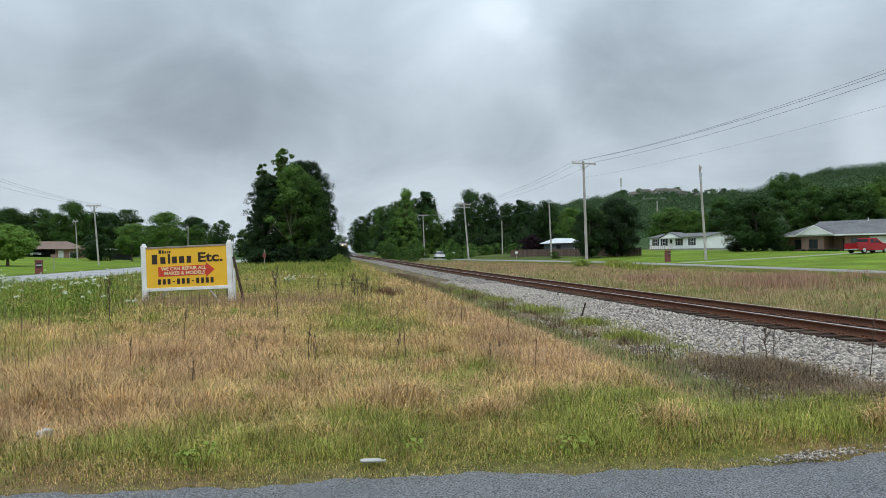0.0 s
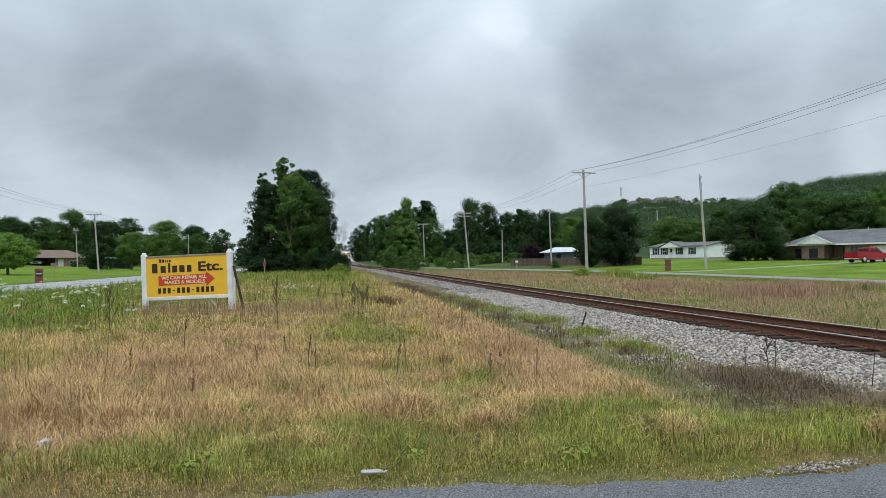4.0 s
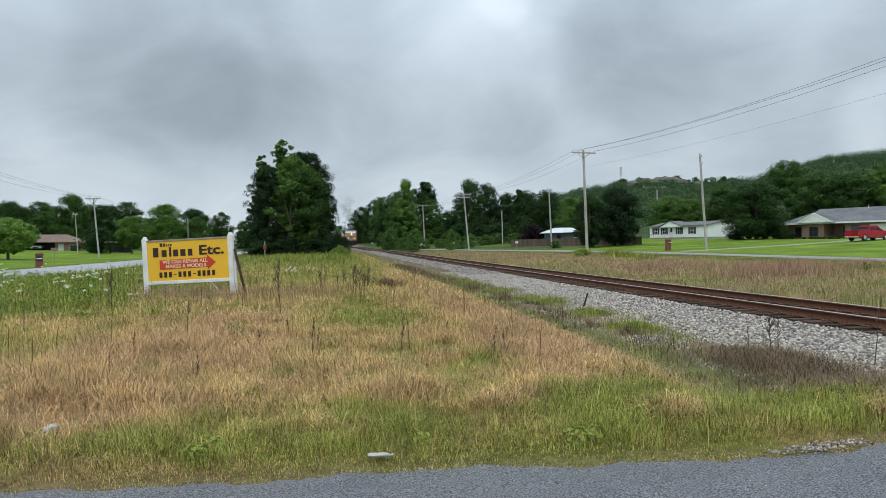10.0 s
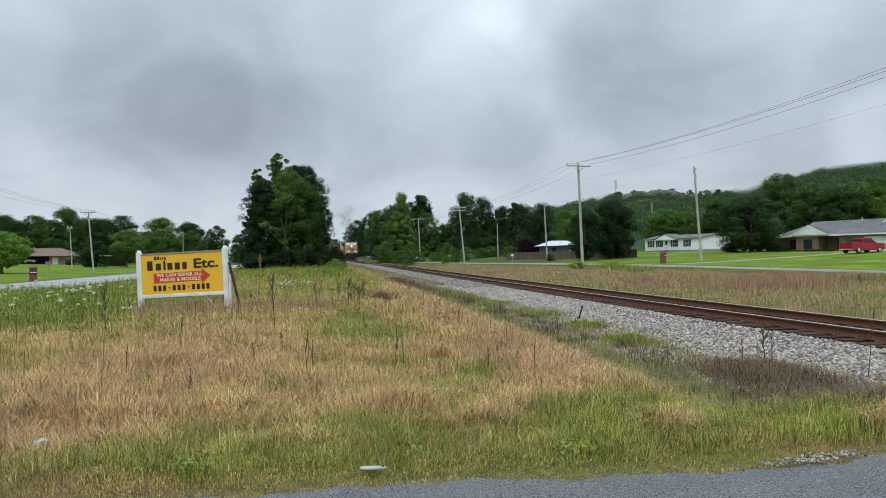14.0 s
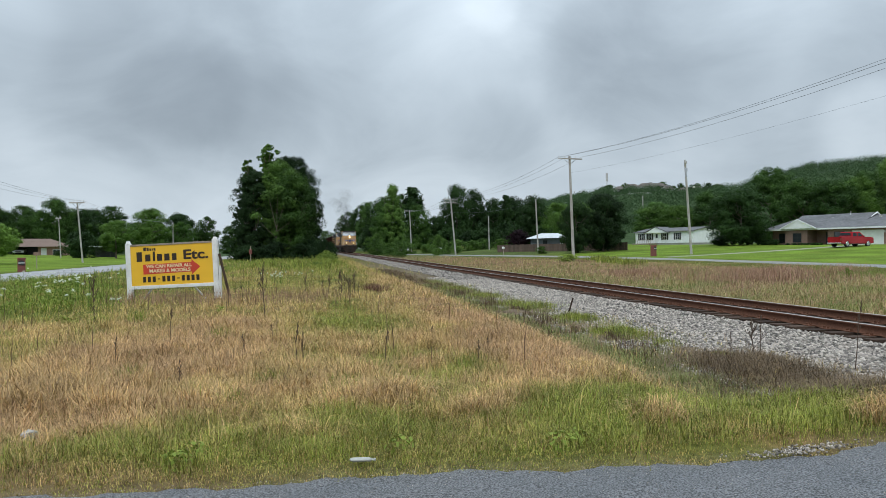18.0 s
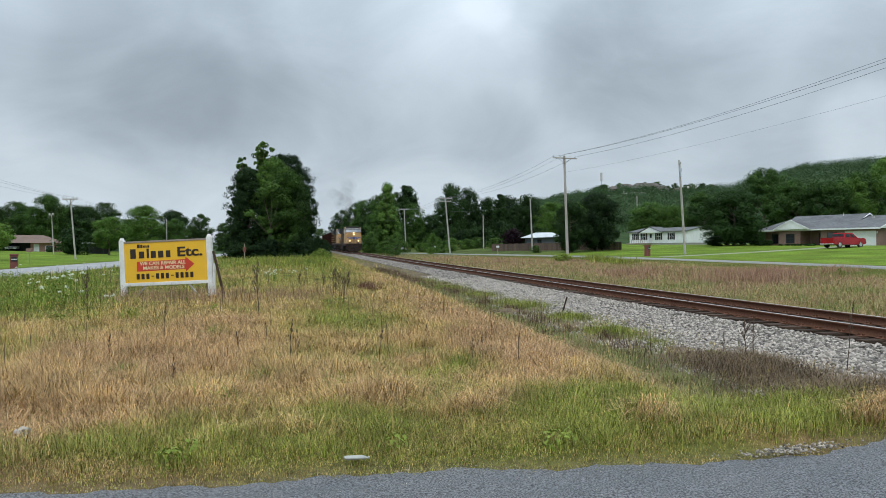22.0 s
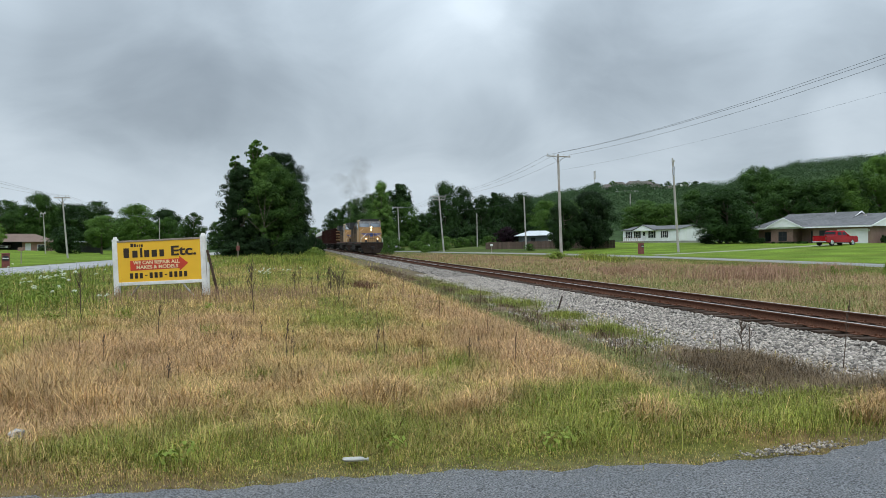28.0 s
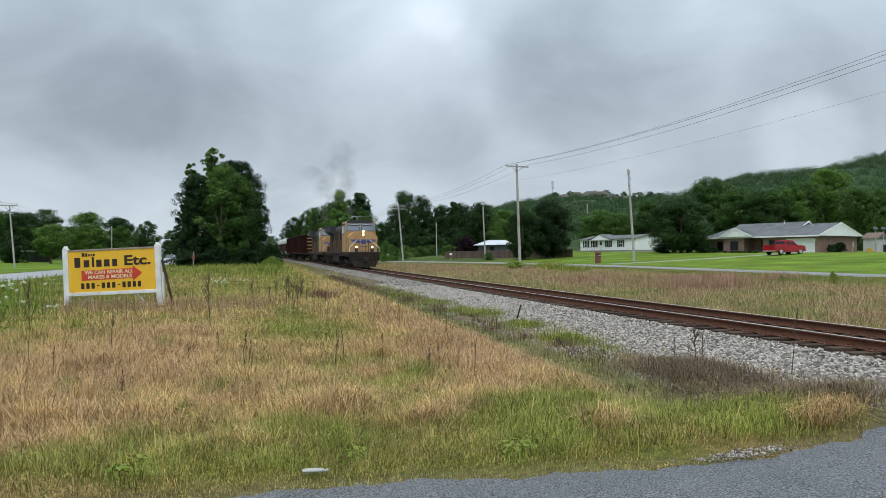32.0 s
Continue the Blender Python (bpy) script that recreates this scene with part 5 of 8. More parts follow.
for x, y, h, w in [(112.3, 127, 17.2, 12), (110.6, 117, 12.2, 7.5), (69.6, 189, 11.2, 11), (73.6, 152, 8.6, 10), (81, 155, 9.0, 8.5), (60.3, 181, 11.0, 9.5), (104, 126, 13, 9)]:
    plant(P_LIGHT, x, y, h, w, "fresh green leafy tree among darker woodland", group="background woods")
for x, y, h, w in [(15.9, 202, 13.5, 9), (13.6, 244, 14.5, 9.5), (11.0, 296, 15, 11), (19.5, 190, 14, 8), (15, 225, 14.2, 9), (16.3, 184, 13.6, 8), (14.5, 172, 9.5, 6), (24, 178, 11, 7.5), (22, 215, 12, 9), (18, 270, 12, 9), (13, 340, 12, 12), (3, 380, 10, 12), (-6, 400, 10, 12), (-15, 360, 9, 11), (-24, 350, 10, 12), (-31, 290, 9, 11), (-28, 240, 9, 9)]:
    plant(P_FULL, x, y, h, w, "leafy tree along the far side of the railway", group="trackside trees")
plant(P_POPLAR, 17.0, 172, 15.8, 8.2, "tall fresh green tree of tapering shape by the railway", group="trackside trees")
for x, y, h, w in [(25.6, 205, 16.8, 8.6), (48, 185, 13, 5)]:
    plant(P_PINE, x, y, h, w, "tall dark pine with a bare lower trunk", group="background woods")
for x, y, h, w in [(53.9, 141, 7.6, 6.5), (51.2, 152, 7.4, 4.4), (77.0, 148, 8.6, 6.5)]:
    plant(P_YEL, x, y, h, w, "light green young tree before darker woods")
plant(P_DARK, 38.9, 107.0, 8.0, 5.6, "dark upright tree beside the utility pole")
plant(P_DARK, 43.9, 108.4, 9.2, 8.2, "round-crowned tree on the lawn by the fence")
plant(P_DARK, 65.6, 105.4, 9.0, 11.2, "large dark spreading tree between the two houses")
plant(P_PURPLE, 39.1, 140, 4.0, 5.6, "round purple-leaved ornamental tree behind the fence")
for x, y, h, w in [(37.4, 160.7, 4.6, 7), (33.7, 161.6, 4.2, 6), (29, 163, 5, 6), (43, 165, 6, 7), (13, 185, 7, 6)]:
    plant(P_BUSH, x, y, h, w, "overgrown green thicket beside the railway", "bush", "thickets")
for x, y, h, w in [(11.6, 150, 3.4, 4.5), (12.5, 165, 4.8, 5), (19, 168, 4.0, 6), (13.2, 138, 2.6, 3.6), (15.2, 141, 3.0, 3.6), (22.6, 140, 4.0, 3.4), (17.5, 146, 2.6, 4.0), (12.2, 128, 1.6, 3.0), (12.8, 118, 1.0, 2.4), (25.5, 152, 3.0, 4), (22.0, 151, 2.0, 3.0), (23.7, 160, 1.7, 3.0), (25.4, 166, 1.5, 3.2), (24.0, 151, 1.6, 3.0), (35, 112, 1.3, 2.0), (28.5, 150, 2.6, 4.5), (31.5, 148, 2.2, 4), (34, 150, 2.4, 4.5), (37, 147, 2.2, 4), (27, 143, 1.4, 3), (21.5, 133, 1.4, 3), (24, 138, 1.8, 3)]:
    plant(P_BUSHMID, x, y, h, w, "ragged light green scrub beside the railway", "bush", "thickets")
for x, y, h, w in [(-70.5, 172, 9.9, 10), (-66.3, 177, 10.5, 10), (-51.4, 169, 9.9, 9), (-42.4, 158, 10, 9.5), (-28.9, 161, 7.4, 6.5), (-24.6, 166, 8.7, 6.5), (-65.7, 182, 9.8, 9), (-72, 162, 9.8, 9.5), (-78, 163, 10.4, 11), (-88, 160, 10.5, 11), (-60, 165, 8, 9), (-36, 165, 8, 9)]:
    plant(P_FULL2 if int(x) % 2 else P_FULL, x, y, h, w, "dark green tree in the woods behind the road", group="background woods")
for k in range(9):
    plant((P_FULL, P_FULL2, P_DARK)[k % 3], -84 + 6.3 * k, 186 + 5 * math.sin(k * 2.3), 9.6 + 1.6 * math.sin(k * 1.7) - 0.12 * k, 9.5, "dark green tree in the woods behind the road", group="background woods")
plant(P_ROUND, -53.4, 159.6, 11.3, 9.6, "tall open-crowned tree above the woods")
plant(P_LIGHT, -33.8, 156.6, 9.7, 9.4, "broad mid-green tree at the edge of the woods")
plant(P_YEL, -31.9, 122, 6.2, 6.2, "light green spreading tree on the lawn")
plant(P_BUSH, -37.0, 121, 4.2, 6.0, "rounded dark shrub by the utility pole", "bush")
plant(P_ROUNDLIGHT, -32.2, 78.2, 4.2, 6.0, "low spreading tree with a short dark trunk on the lawn")
for x, y, h, w in [(-46, 139, 1.0, 2.2), (-40, 141, 1.1, 2.4), (52.5, 128, 1.1, 2), (64, 108, 1.3, 3.4)]:
    plant(P_BUSH, x, y, h, w, "low clipped garden shrub", "bush", "garden shrubs")

# the grove between road and railway: near enough for leaves of their own
def grove_tree(seed, x, y, height, width, material, label, shape="full", bottom=0.3, clumps=300, per=120, leaf=0.095, bark=None):
    e = tree_proto(seed, material, bark or M_BARK, bottom, height, width, clumps, per, leaf, shape, 0.135, 0.24)
    e.matrix_basis = pose(x, y, land_z(x, y) - 0.1)
    return tagged(e, label, "tree", "trackside grove")


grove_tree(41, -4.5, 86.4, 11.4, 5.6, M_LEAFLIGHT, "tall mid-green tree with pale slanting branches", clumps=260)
grove_tree(42, -7.4, 86.0, 10.2, 5.0, M_LEAFCEDARSHADE, "dark green tree crowded by its neighbours", clumps=280)
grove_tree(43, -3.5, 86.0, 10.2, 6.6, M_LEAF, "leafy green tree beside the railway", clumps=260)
grove_tree(44, -2.8, 91.0, 12.3, 6.0, M_LEAFCEDARSHADE, "dark conifer rising behind the leafy trees", "full", clumps=280)
grove_tree(45, -4.2, 92.0, 12.4, 6.0, M_LEAFCEDARSHADE, "dark green tree at the back of the grove", clumps=220)
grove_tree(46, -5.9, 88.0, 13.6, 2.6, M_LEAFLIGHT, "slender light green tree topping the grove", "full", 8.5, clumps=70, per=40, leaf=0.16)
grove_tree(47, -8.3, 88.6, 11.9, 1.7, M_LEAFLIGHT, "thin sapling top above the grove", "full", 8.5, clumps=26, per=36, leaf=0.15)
grove_tree(48, -1.5, 88.5, 8.6, 3.6, M_LEAFCEDARSHADE, "dark bushy tree at the grove's edge", clumps=170)
grove_tree(49, -8.6, 90.5, 8.2, 3.0, M_LEAFCEDARSHADE, "dark bushy tree at the roadside end of the grove", clumps=170)
# trees that stand up on the crest between the houses
for k in range(17):
    a = radians((22.0, 22.5, 23.4, 23.7)[k] if k < 4 else 25.6 + 0.42 * (k - 4) + 0.12 * math.sin(k * 3.1))
    plant((P_FULL, P_DARK, P_FULL2)[k % 3], math.sin(a) * 494, math.cos(a) * 494, 7.3 + 1.4 * math.sin(k * 2.3), 8.0 + 1.6 * math.sin(k * 1.3), "small dark tree standing on the hill's crest", group="crest trees")
# brush in near-black green: shade at the grove's foot is in the colour
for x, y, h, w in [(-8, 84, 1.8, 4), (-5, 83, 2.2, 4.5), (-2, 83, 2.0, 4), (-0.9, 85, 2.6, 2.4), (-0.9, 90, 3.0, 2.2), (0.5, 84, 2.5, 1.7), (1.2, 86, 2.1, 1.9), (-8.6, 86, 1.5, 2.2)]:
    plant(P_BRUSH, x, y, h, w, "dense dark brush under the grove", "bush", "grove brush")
for x, y, h, w in [(0.8, 75, 0.9, 2.0), (0.6, 79, 1.2, 2.2), (-0.3, 60, 0.45, 1.6)]:
    plant(P_BUSHLIGHT, x, y, h, w, "light green weedy thicket before the grove", "bush", "weedy thickets")
for x, y, h, w in [(30.3, 33.7, 0.8, 0.42), (31.2, 34.6, 0.6, 0.5), (28.9, 36.0, 0.6, 0.6), (27.5, 78, 0.9, 2.6)]:
    plant(P_BUSHLIGHT, x, y, h, w, "tall yellow-green weed at the lane's edge", "bush", "lane weeds")
# pale forked stems that show through the leaves
bm = bmesh.new()
for a, b, r0, r1 in [((0, 0, 0), (0.1, 0, 3.6), 0.11, 0.09), ((0.1, 0, 3.6), (-0.7, 0, 7.0), 0.08, 0.03), ((0.1, 0, 3.6), (0.25, 0, 7.4), 0.08, 0.03), ((0.1, 0, 3.6), (1.0, 0, 6.4), 0.07, 0.03), ((0.1, 0, 3.2), (1.9, 0, 4.6), 0.06, 0.02), ((0, 0, 2.6), (-2.2, 0, 4.8), 0.06, 0.02)]:
    rod(bm, a, b, r0 * 0.55, r1 * 0.5, 7)
stem = thing("forked_sapling", "pale forked sapling stems in front of the grove", "tree", pose(-4.9, 83.3, land_z(-4.9, 83.3)))
part("stems", bm, M_BARK, stem)
r_ = np.random.RandomState(77)
cc = np.array([(-0.7, 0, 7.2), (0.3, 0, 7.6), (1.1, 0, 6.6), (1.9, 0, 4.8), (-2.2, 0, 5.0), (0, 0, 1.2), (0.1, 0, 2.2), (-0.1, 0, 0.6), (0.0, 0.1, 3.0), (0.4, 0, 8.0)])
sc = new("foliage", leaf_mesh("foliage", leaf_cloud(cc, np.array([1, 1.2, 1, 0.7, 0.7, 0.6, 0.5, 0.7, 0.4, 1.0]), 170, 0.14, r_), M_LEAFLIGHT))
sc.parent = stem

for proto in PROTO_SIZE:
    for o in (*proto.children_recursive, proto):
        bpy.data.objects.remove(o)


def hill_woods():
    """The wooded ridge: a ragged canopy of many small crowns."""
    r = np.random.RandomState(8)
    az = np.radians(r.uniform(3, 50, 4200))
    rad = np.sqrt(r.uniform(205 ** 2, 560 ** 2, 4200))
    x, y = np.sin(az) * rad, np.cos(az) * rad
    z = land(x, y)
    h = r.uniform(4.0, 8.6, 4200)
    open_top = (np.abs(rad - 478) < 38) & (np.abs(np.degrees(az) - 25.6) < 2.9)
    h = np.where(open_top, 0.35 * h, h)
    c = np.stack([x, y, z + h * 0.55], 1)
    n = 100
    k = len(c)
    d = r.normal(size=(k * n, 3))
    d /= np.linalg.norm(d, axis=1)[:, None]
    d[:, 2] = np.abs(d[:, 2]) * 1.1 - 0.25
    p = np.repeat(c, n, 0) + d * np.repeat(np.stack([h * 0.5, h * 0.5, h * 0.48], 1), n, 0) * r.uniform(0.7, 1.05, k * n)[:, None]
    up = d + np.array([0, 0, 0.3]) + 0.1 * r.normal(size=(k * n, 3))
    a = np.cross(up, r.normal(size=(k * n, 3)))
    a /= np.linalg.norm(a, axis=1)[:, None] + 1e-9
    b = np.cross(up, a)
    b /= np.linalg.norm(b, axis=1)[:, None] + 1e-9
    s = (r.uniform(0.20, 0.36, k * n) * (0.55 + np.repeat(rad, n) / 700))[:, None]
    v = np.stack([p - a * s, p + b * s * 0.9, p + a * s], 1).reshape(-1, 3)
    tagged(new("hill_woods", raw_mesh("hill_woods", v, np.full(k * n, 3), np.arange(k * n * 3), M_LEAFHILL)), "dense green woods covering the distant hill", "woods", kind="stuff")


hill_woods()


# ---- the roadside sign ----
def lettering(name, text, size, parent, at_, material, bold=0.0, width=None):
    """Raised painted letters in the upright plane of the sign."""
    cu = bpy.data.curves.new(name, "FONT")
    cu.body, cu.size, cu.extrude, cu.offset = text, size, 0.003, bold
    cu.align_x, cu.align_y = "CENTER", "CENTER"
    tmp = new(name, cu)
    bpy.context.view_layer.update()
    me_ = bpy.data.meshes.new_from_object(tmp.evaluated_get(bpy.context.evaluated_depsgraph_get()))
    bpy.data.objects.remove(tmp)
    wide = max(v.co.x for v in me_.vertices) - min(v.co.x for v in me_.vertices)
    k = width / wide if width else 1.0
    me_.transform(Matrix.Rotation(radians(90), 4, "X") @ Matrix.Diagonal((k, 1, 1, 1)))
    me_.materials.clear()
    me_.materials.append(material)
    ob = new(name, me_)
    ob.parent, ob.location = parent, at_
    return ob


def bars(name, parent, z, height, runs, material):
    """Plain bars in place of writing: (x0, x1, share of the height)."""
    for x0, x1, k in runs:
        solid(name, parent, material, ((x0, -0.052, z - height / 2), (x1, -0.046, z - height / 2 + height * k)))


sign = thing("roadside_sign", "yellow painted roadside sign between white wooden posts in dry grass", "sign", pose(-4.05, 21.58, land_z(-4.1, 21.6) - 0.02, 0, -2.4, -14.0))
SX = 1.27
for s in (-1, 1):
    bm = bmesh.new()
    box(bm, (s * SX - 0.075, -0.06, -0.3), (s * SX + 0.075, 0.06, 1.70), 0.012)
    rod(bm, (s * SX, 0, 1.69), (s * SX, 0, 1.77), 0.072, 0.045, 12)
    part("post", bm, M_WHITE, sign, "white painted square post with a rounded cap")
solid("panel", sign, M_SIGNYEL, ((-1.20, -0.045, 0.48), (1.20, -0.015, 1.61)), label="bright yellow plywood panel")
solid("bottom_rail", sign, M_WHITE, ((-1.21, -0.065, 0.39), (1.21, 0.03, 0.485)), bevel=0.008, label="white painted rail with peeling paint")
solid("top_rail", sign, M_OLDWOOD, ((-1.20, -0.06, 1.61), (1.20, 0.03, 1.66)), bevel=0.006, label="bare grey wooden rail")
bm = bmesh.new()
prism(bm, [(-0.84, 0.80), (0.58, 0.82), (0.58, 0.745), (0.83, 0.955), (0.58, 1.165), (0.58, 1.095), (-0.84, 1.08)], "y", -0.050, -0.044)
arrow = part("arrow", bm, M_SIGNRED, sign, "red arrow pointing along the road")
lettering("lettering", "WE CAN REPAIR ALL", 0.135, sign, (-0.08, -0.054, 1.015), M_SIGNCREAM, 0.003, 1.34)
lettering("lettering", "MAKES & MODELS", 0.135, sign, (-0.06, -0.054, 0.885), M_SIGNCREAM, 0.003, 1.2)
lettering("lettering", "Etc.", 0.37, sign, (0.71, -0.052, 1.30), M_SIGNINK, 0.010, 0.72)
bars("name_bar", sign, 1.305, 0.27, [(-1.02, -0.86, 1.0), (-0.765, -0.615, 0.72), (-0.54, -0.475, 1.0), (-0.42, -0.275, 0.72), (-0.205, -0.055, 0.72), (0.02, 0.15, 0.72)], M_SIGNINK)
bars("small_name_bar", sign, 1.515, 0.10, [(-0.81, -0.735, 1.0), (-0.715, -0.655, 0.9), (-0.63, -0.59, 0.68), (-0.565, -0.535, 0.68), (-0.51, -0.455, 0.68)], M_SIGNINK)
bars("number_bar", sign, 0.655, 0.155, [(-0.86 + k * 0.142, -0.86 + k * 0.142 + 0.088, 1.0) for k in range(12) if k not in (3, 7)], M_SIGNINK)
bars("hyphen_bar", sign, 0.655, 0.022, [(-0.425, -0.355, 1.2), (0.145, 0.215, 1.2)], M_SIGNINK)
for s in (-1, 1):
    bm = bmesh.new()
    rod(bm, (s * 0.62, 0.0, 0.40), (s * 1.05, -0.02, -0.1), 0.028, n=6)
    part("brace", bm, M_POLE, sign, "pale bare slanting brace")
bm = bmesh.new()
box(bm, (-0.025, -0.04, -0.3), (0.03, 0.04, 0.95), 0.006, pose(1.372, -0.02, 0, 0, 1.0, 0))
part("spare_post", bm, M_WHITE, sign, "short white stub post nailed beside")
prop = thing("leaning_plank", "dark wooden plank leaning on the sign's post", "plank", pose(-2.45, 21.15, land_z(-2.45, 21.15), 0, -13, 0))
solid("plank", prop, M_TIE, ((-0.035, -0.025, -0.05), (0.035, 0.025, 1.36)), bevel=0.008)


# ---- utility poles and wires ----
def utility_pole(base, top, label, arms=(), radius=0.15, extras=()):
    base, top = Vector(base), Vector(top)
    e = thing("utility_pole", label, "utility pole", pose(*base), group="utility poles")
    d = top - base
    bm = bmesh.new()
    rod(bm, (0, 0, -0.6), d, radius, radius * 0.72, 10)
    part("shaft", bm, M_POLE, e, "grey weathered wooden shaft")
    for drop, half, turn in arms:
        m = Matrix.Translation(d + Vector((0, 0, -drop))) @ Matrix.Rotation(radians(turn), 4, "Z")
        bm = bmesh.new()
        box(bm, (-half, -0.17, -0.06), (half, -0.05, 0.07), 0.01, m)
        arm = part("crossarm", bm, M_POLE, e, "weathered grey wooden crossarm")
        for x_ in (-half + 0.12, -half * 0.45, half * 0.45, half - 0.12):
            bm = bmesh.new()
            a = m @ Vector((x_, -0.11, 0.07))
            rod(bm, a, a + Vector((0, 0, 0.12)), 0.02, n=6)
            rod(bm, a + Vector((0, 0, 0.11)), a + Vector((0, 0, 0.22)), 0.055, 0.035, 8)
            part("insulator", bm, M_CARGREY, arm)
        for s in (-1, 1):
            bm = bmesh.new()
            rod(bm, m @ Vector((s * half * 0.55, -0.11, -0.02)), m @ Vector((0, -0.11, -0.65)), 0.018, n=5)
            part("brace", bm, M_UNDER, arm)
    return e


def lz(x, y):
    return land_z(x, y) - 0.05


utility_pole((29.3, 81.4, lz(29.3, 81.4)), (28.9, 81.35, 12.55), "tall weathered utility pole with one crossarm and wires", [(0.30, 1.6, 12)], 0.18)
pole_b = utility_pole((45.4, 83.6, lz(45.4, 83.6)), (44.7, 83.7, 12.2), "leaning bare utility pole with a lamp and small brackets", (), 0.17)
utility_pole((35.8, 116.5, lz(35.8, 116.5)), (35.4, 116.5, 10.0), "plain weathered utility pole by the fence", (), 0.15)
utility_pole((25.35, 135.3, lz(25.35, 135.3)), (24.4, 135.3, 11.45), "leaning utility pole with crossarms and a transformer box", [(0.2, 1.4, 12), (0.75, 1.2, 12)], 0.17)
utility_pole((34.4, 146.2, lz(34.4, 146.2)), (34.3, 146.2, 8.7), "thin distant utility pole", (), 0.13)
utility_pole((-27.3, 90.6, lz(-27.3, 90.6)), (-27.9, 90.6, 7.65), "leaning roadside utility pole with a wide crossarm", [(0.05, 0.9, -8)], 0.11)
utility_pole((-38.2, 116.5, lz(-38.2, 116.5)), (-38.5, 116.5, 7.0), "thin utility pole by the brick house", [(0.05, 0.4, 0)], 0.09)
utility_pole((20.6, 165, lz(20.6, 165)), (20.2, 165, 11.0), "distant utility pole among trees", [(0.2, 1.2, 12)], 0.15)
utility_pole((-24.4, 128, lz(-24.4, 128)), (-24.4, 128, 6.9), "thin distant roadside pole above the sign", (), 0.08)
# lamp and brackets on the bare pole
bm = bmesh.new()
rod(bm, (-0.45, -0.12, 8.35), (-0.1, -0.5, 8.5), 0.03, n=6)
rod(bm, (-0.1, -0.5, 8.5), (0.02, -0.6, 8.42), 0.03, n=6)
part("lamp_arm", bm, M_CHROME, pole_b)
bm = bmesh.new()
bmesh.ops.create_uvsphere(bm, u_segments=14, v_segments=8, radius=0.16, matrix=pose(0.06, -0.6, 8.32) @ Matrix.Diagonal((1, 1, 0.8, 1)))
part("lamp_globe", bm, M_CARGREY, pole_b, "pale lamp globe")
solid("bracket", pole_b, M_CHROME, ((-0.8, -0.2, 10.3), (-0.55, -0.05, 10.7)), ((-0.75, -0.2, 9.6), (-0.6, -0.05, 10.3)))
solid("pole_top_fitting", pole_b, M_CARGREY, ((-0.85, -0.1, 11.3), (-0.72, 0.1, 11.75)), ((-0.62, -0.1, 11.3), (-0.55, 0.1, 11.55)))


def wire(a, b, sag, r=0.013):
    a, b = Vector(a), Vector(b)
    cu = bpy.data.curves.new("overhead_wire", "CURVE")
    cu.dimensions, cu.bevel_depth, cu.bevel_resolution = "3D", r, 0
    sp = cu.splines.new("POLY")
    n = 22
    sp.points.add(n - 1)
    for i in range(n):
        t = i / (n - 1)
        p = a.lerp(b, t)
        sp.points[i].co = (p.x, p.y, p.z - 4 * sag * t * (1 - t), 1)
    cu.materials.append(M_WIRE)
    tmp = new("wire_path", cu)
    bpy.context.view_layer.update()
    me_ = bpy.data.meshes.new_from_object(tmp.evaluated_get(bpy.context.evaluated_depsgraph_get()))
    bpy.data.objects.remove(tmp)
    ob = new("overhead_wire", me_)
    return tagged(ob, "thin dark overhead wire slung between poles", "wire", "overhead wires")


for dx, r in ((-1.35, 0.013), (1.4, 0.013), (0.05, 0.012)):
    top_z = 12.72 if abs(dx) < 0.5 else 12.45
    wire((28.9 + dx, 81.3 - dx * 0.2, top_z), (35.8 + dx, 26.0, top_z + 1.3 + (0.25 if dx > 1 else -0.5 if dx < 0 else 0.05)), 0.9, r)
    wire((28.9 + dx, 81.3, top_z), (24.4 + dx * 0.85, 135.2, 11.45), 1.1, 0.012)
    wire((24.4 + dx * 0.85, 135.2, 11.4), (20.2 + dx * 0.85, 165, 11.0), 0.9, 0.014)
wire((28.95, 81.3, 10.6), (35.6, 26, 11.4), 0.6, 0.006)
wire((24.5, 135.2, 8.9), (33, 116, 9.0), 0.5, 0.010)
wire((24.5, 135.2, 9.9), (16, 170, 8.5), 0.9, 0.012)
for dx in (-0.8, 0.8, 0.3):
    wire((-27.9 + dx, 90.6, 7.8), (-23.5 + dx, 40, 7.9 + 0.1 * dx), 0.6, 0.008)
    wire((-27.9 + dx, 90.6, 7.8), (-24.4 + dx * 0.1, 128, 6.8), 0.6, 0.008)


# ---- houses ----
HOUSE_TURN = -69.7


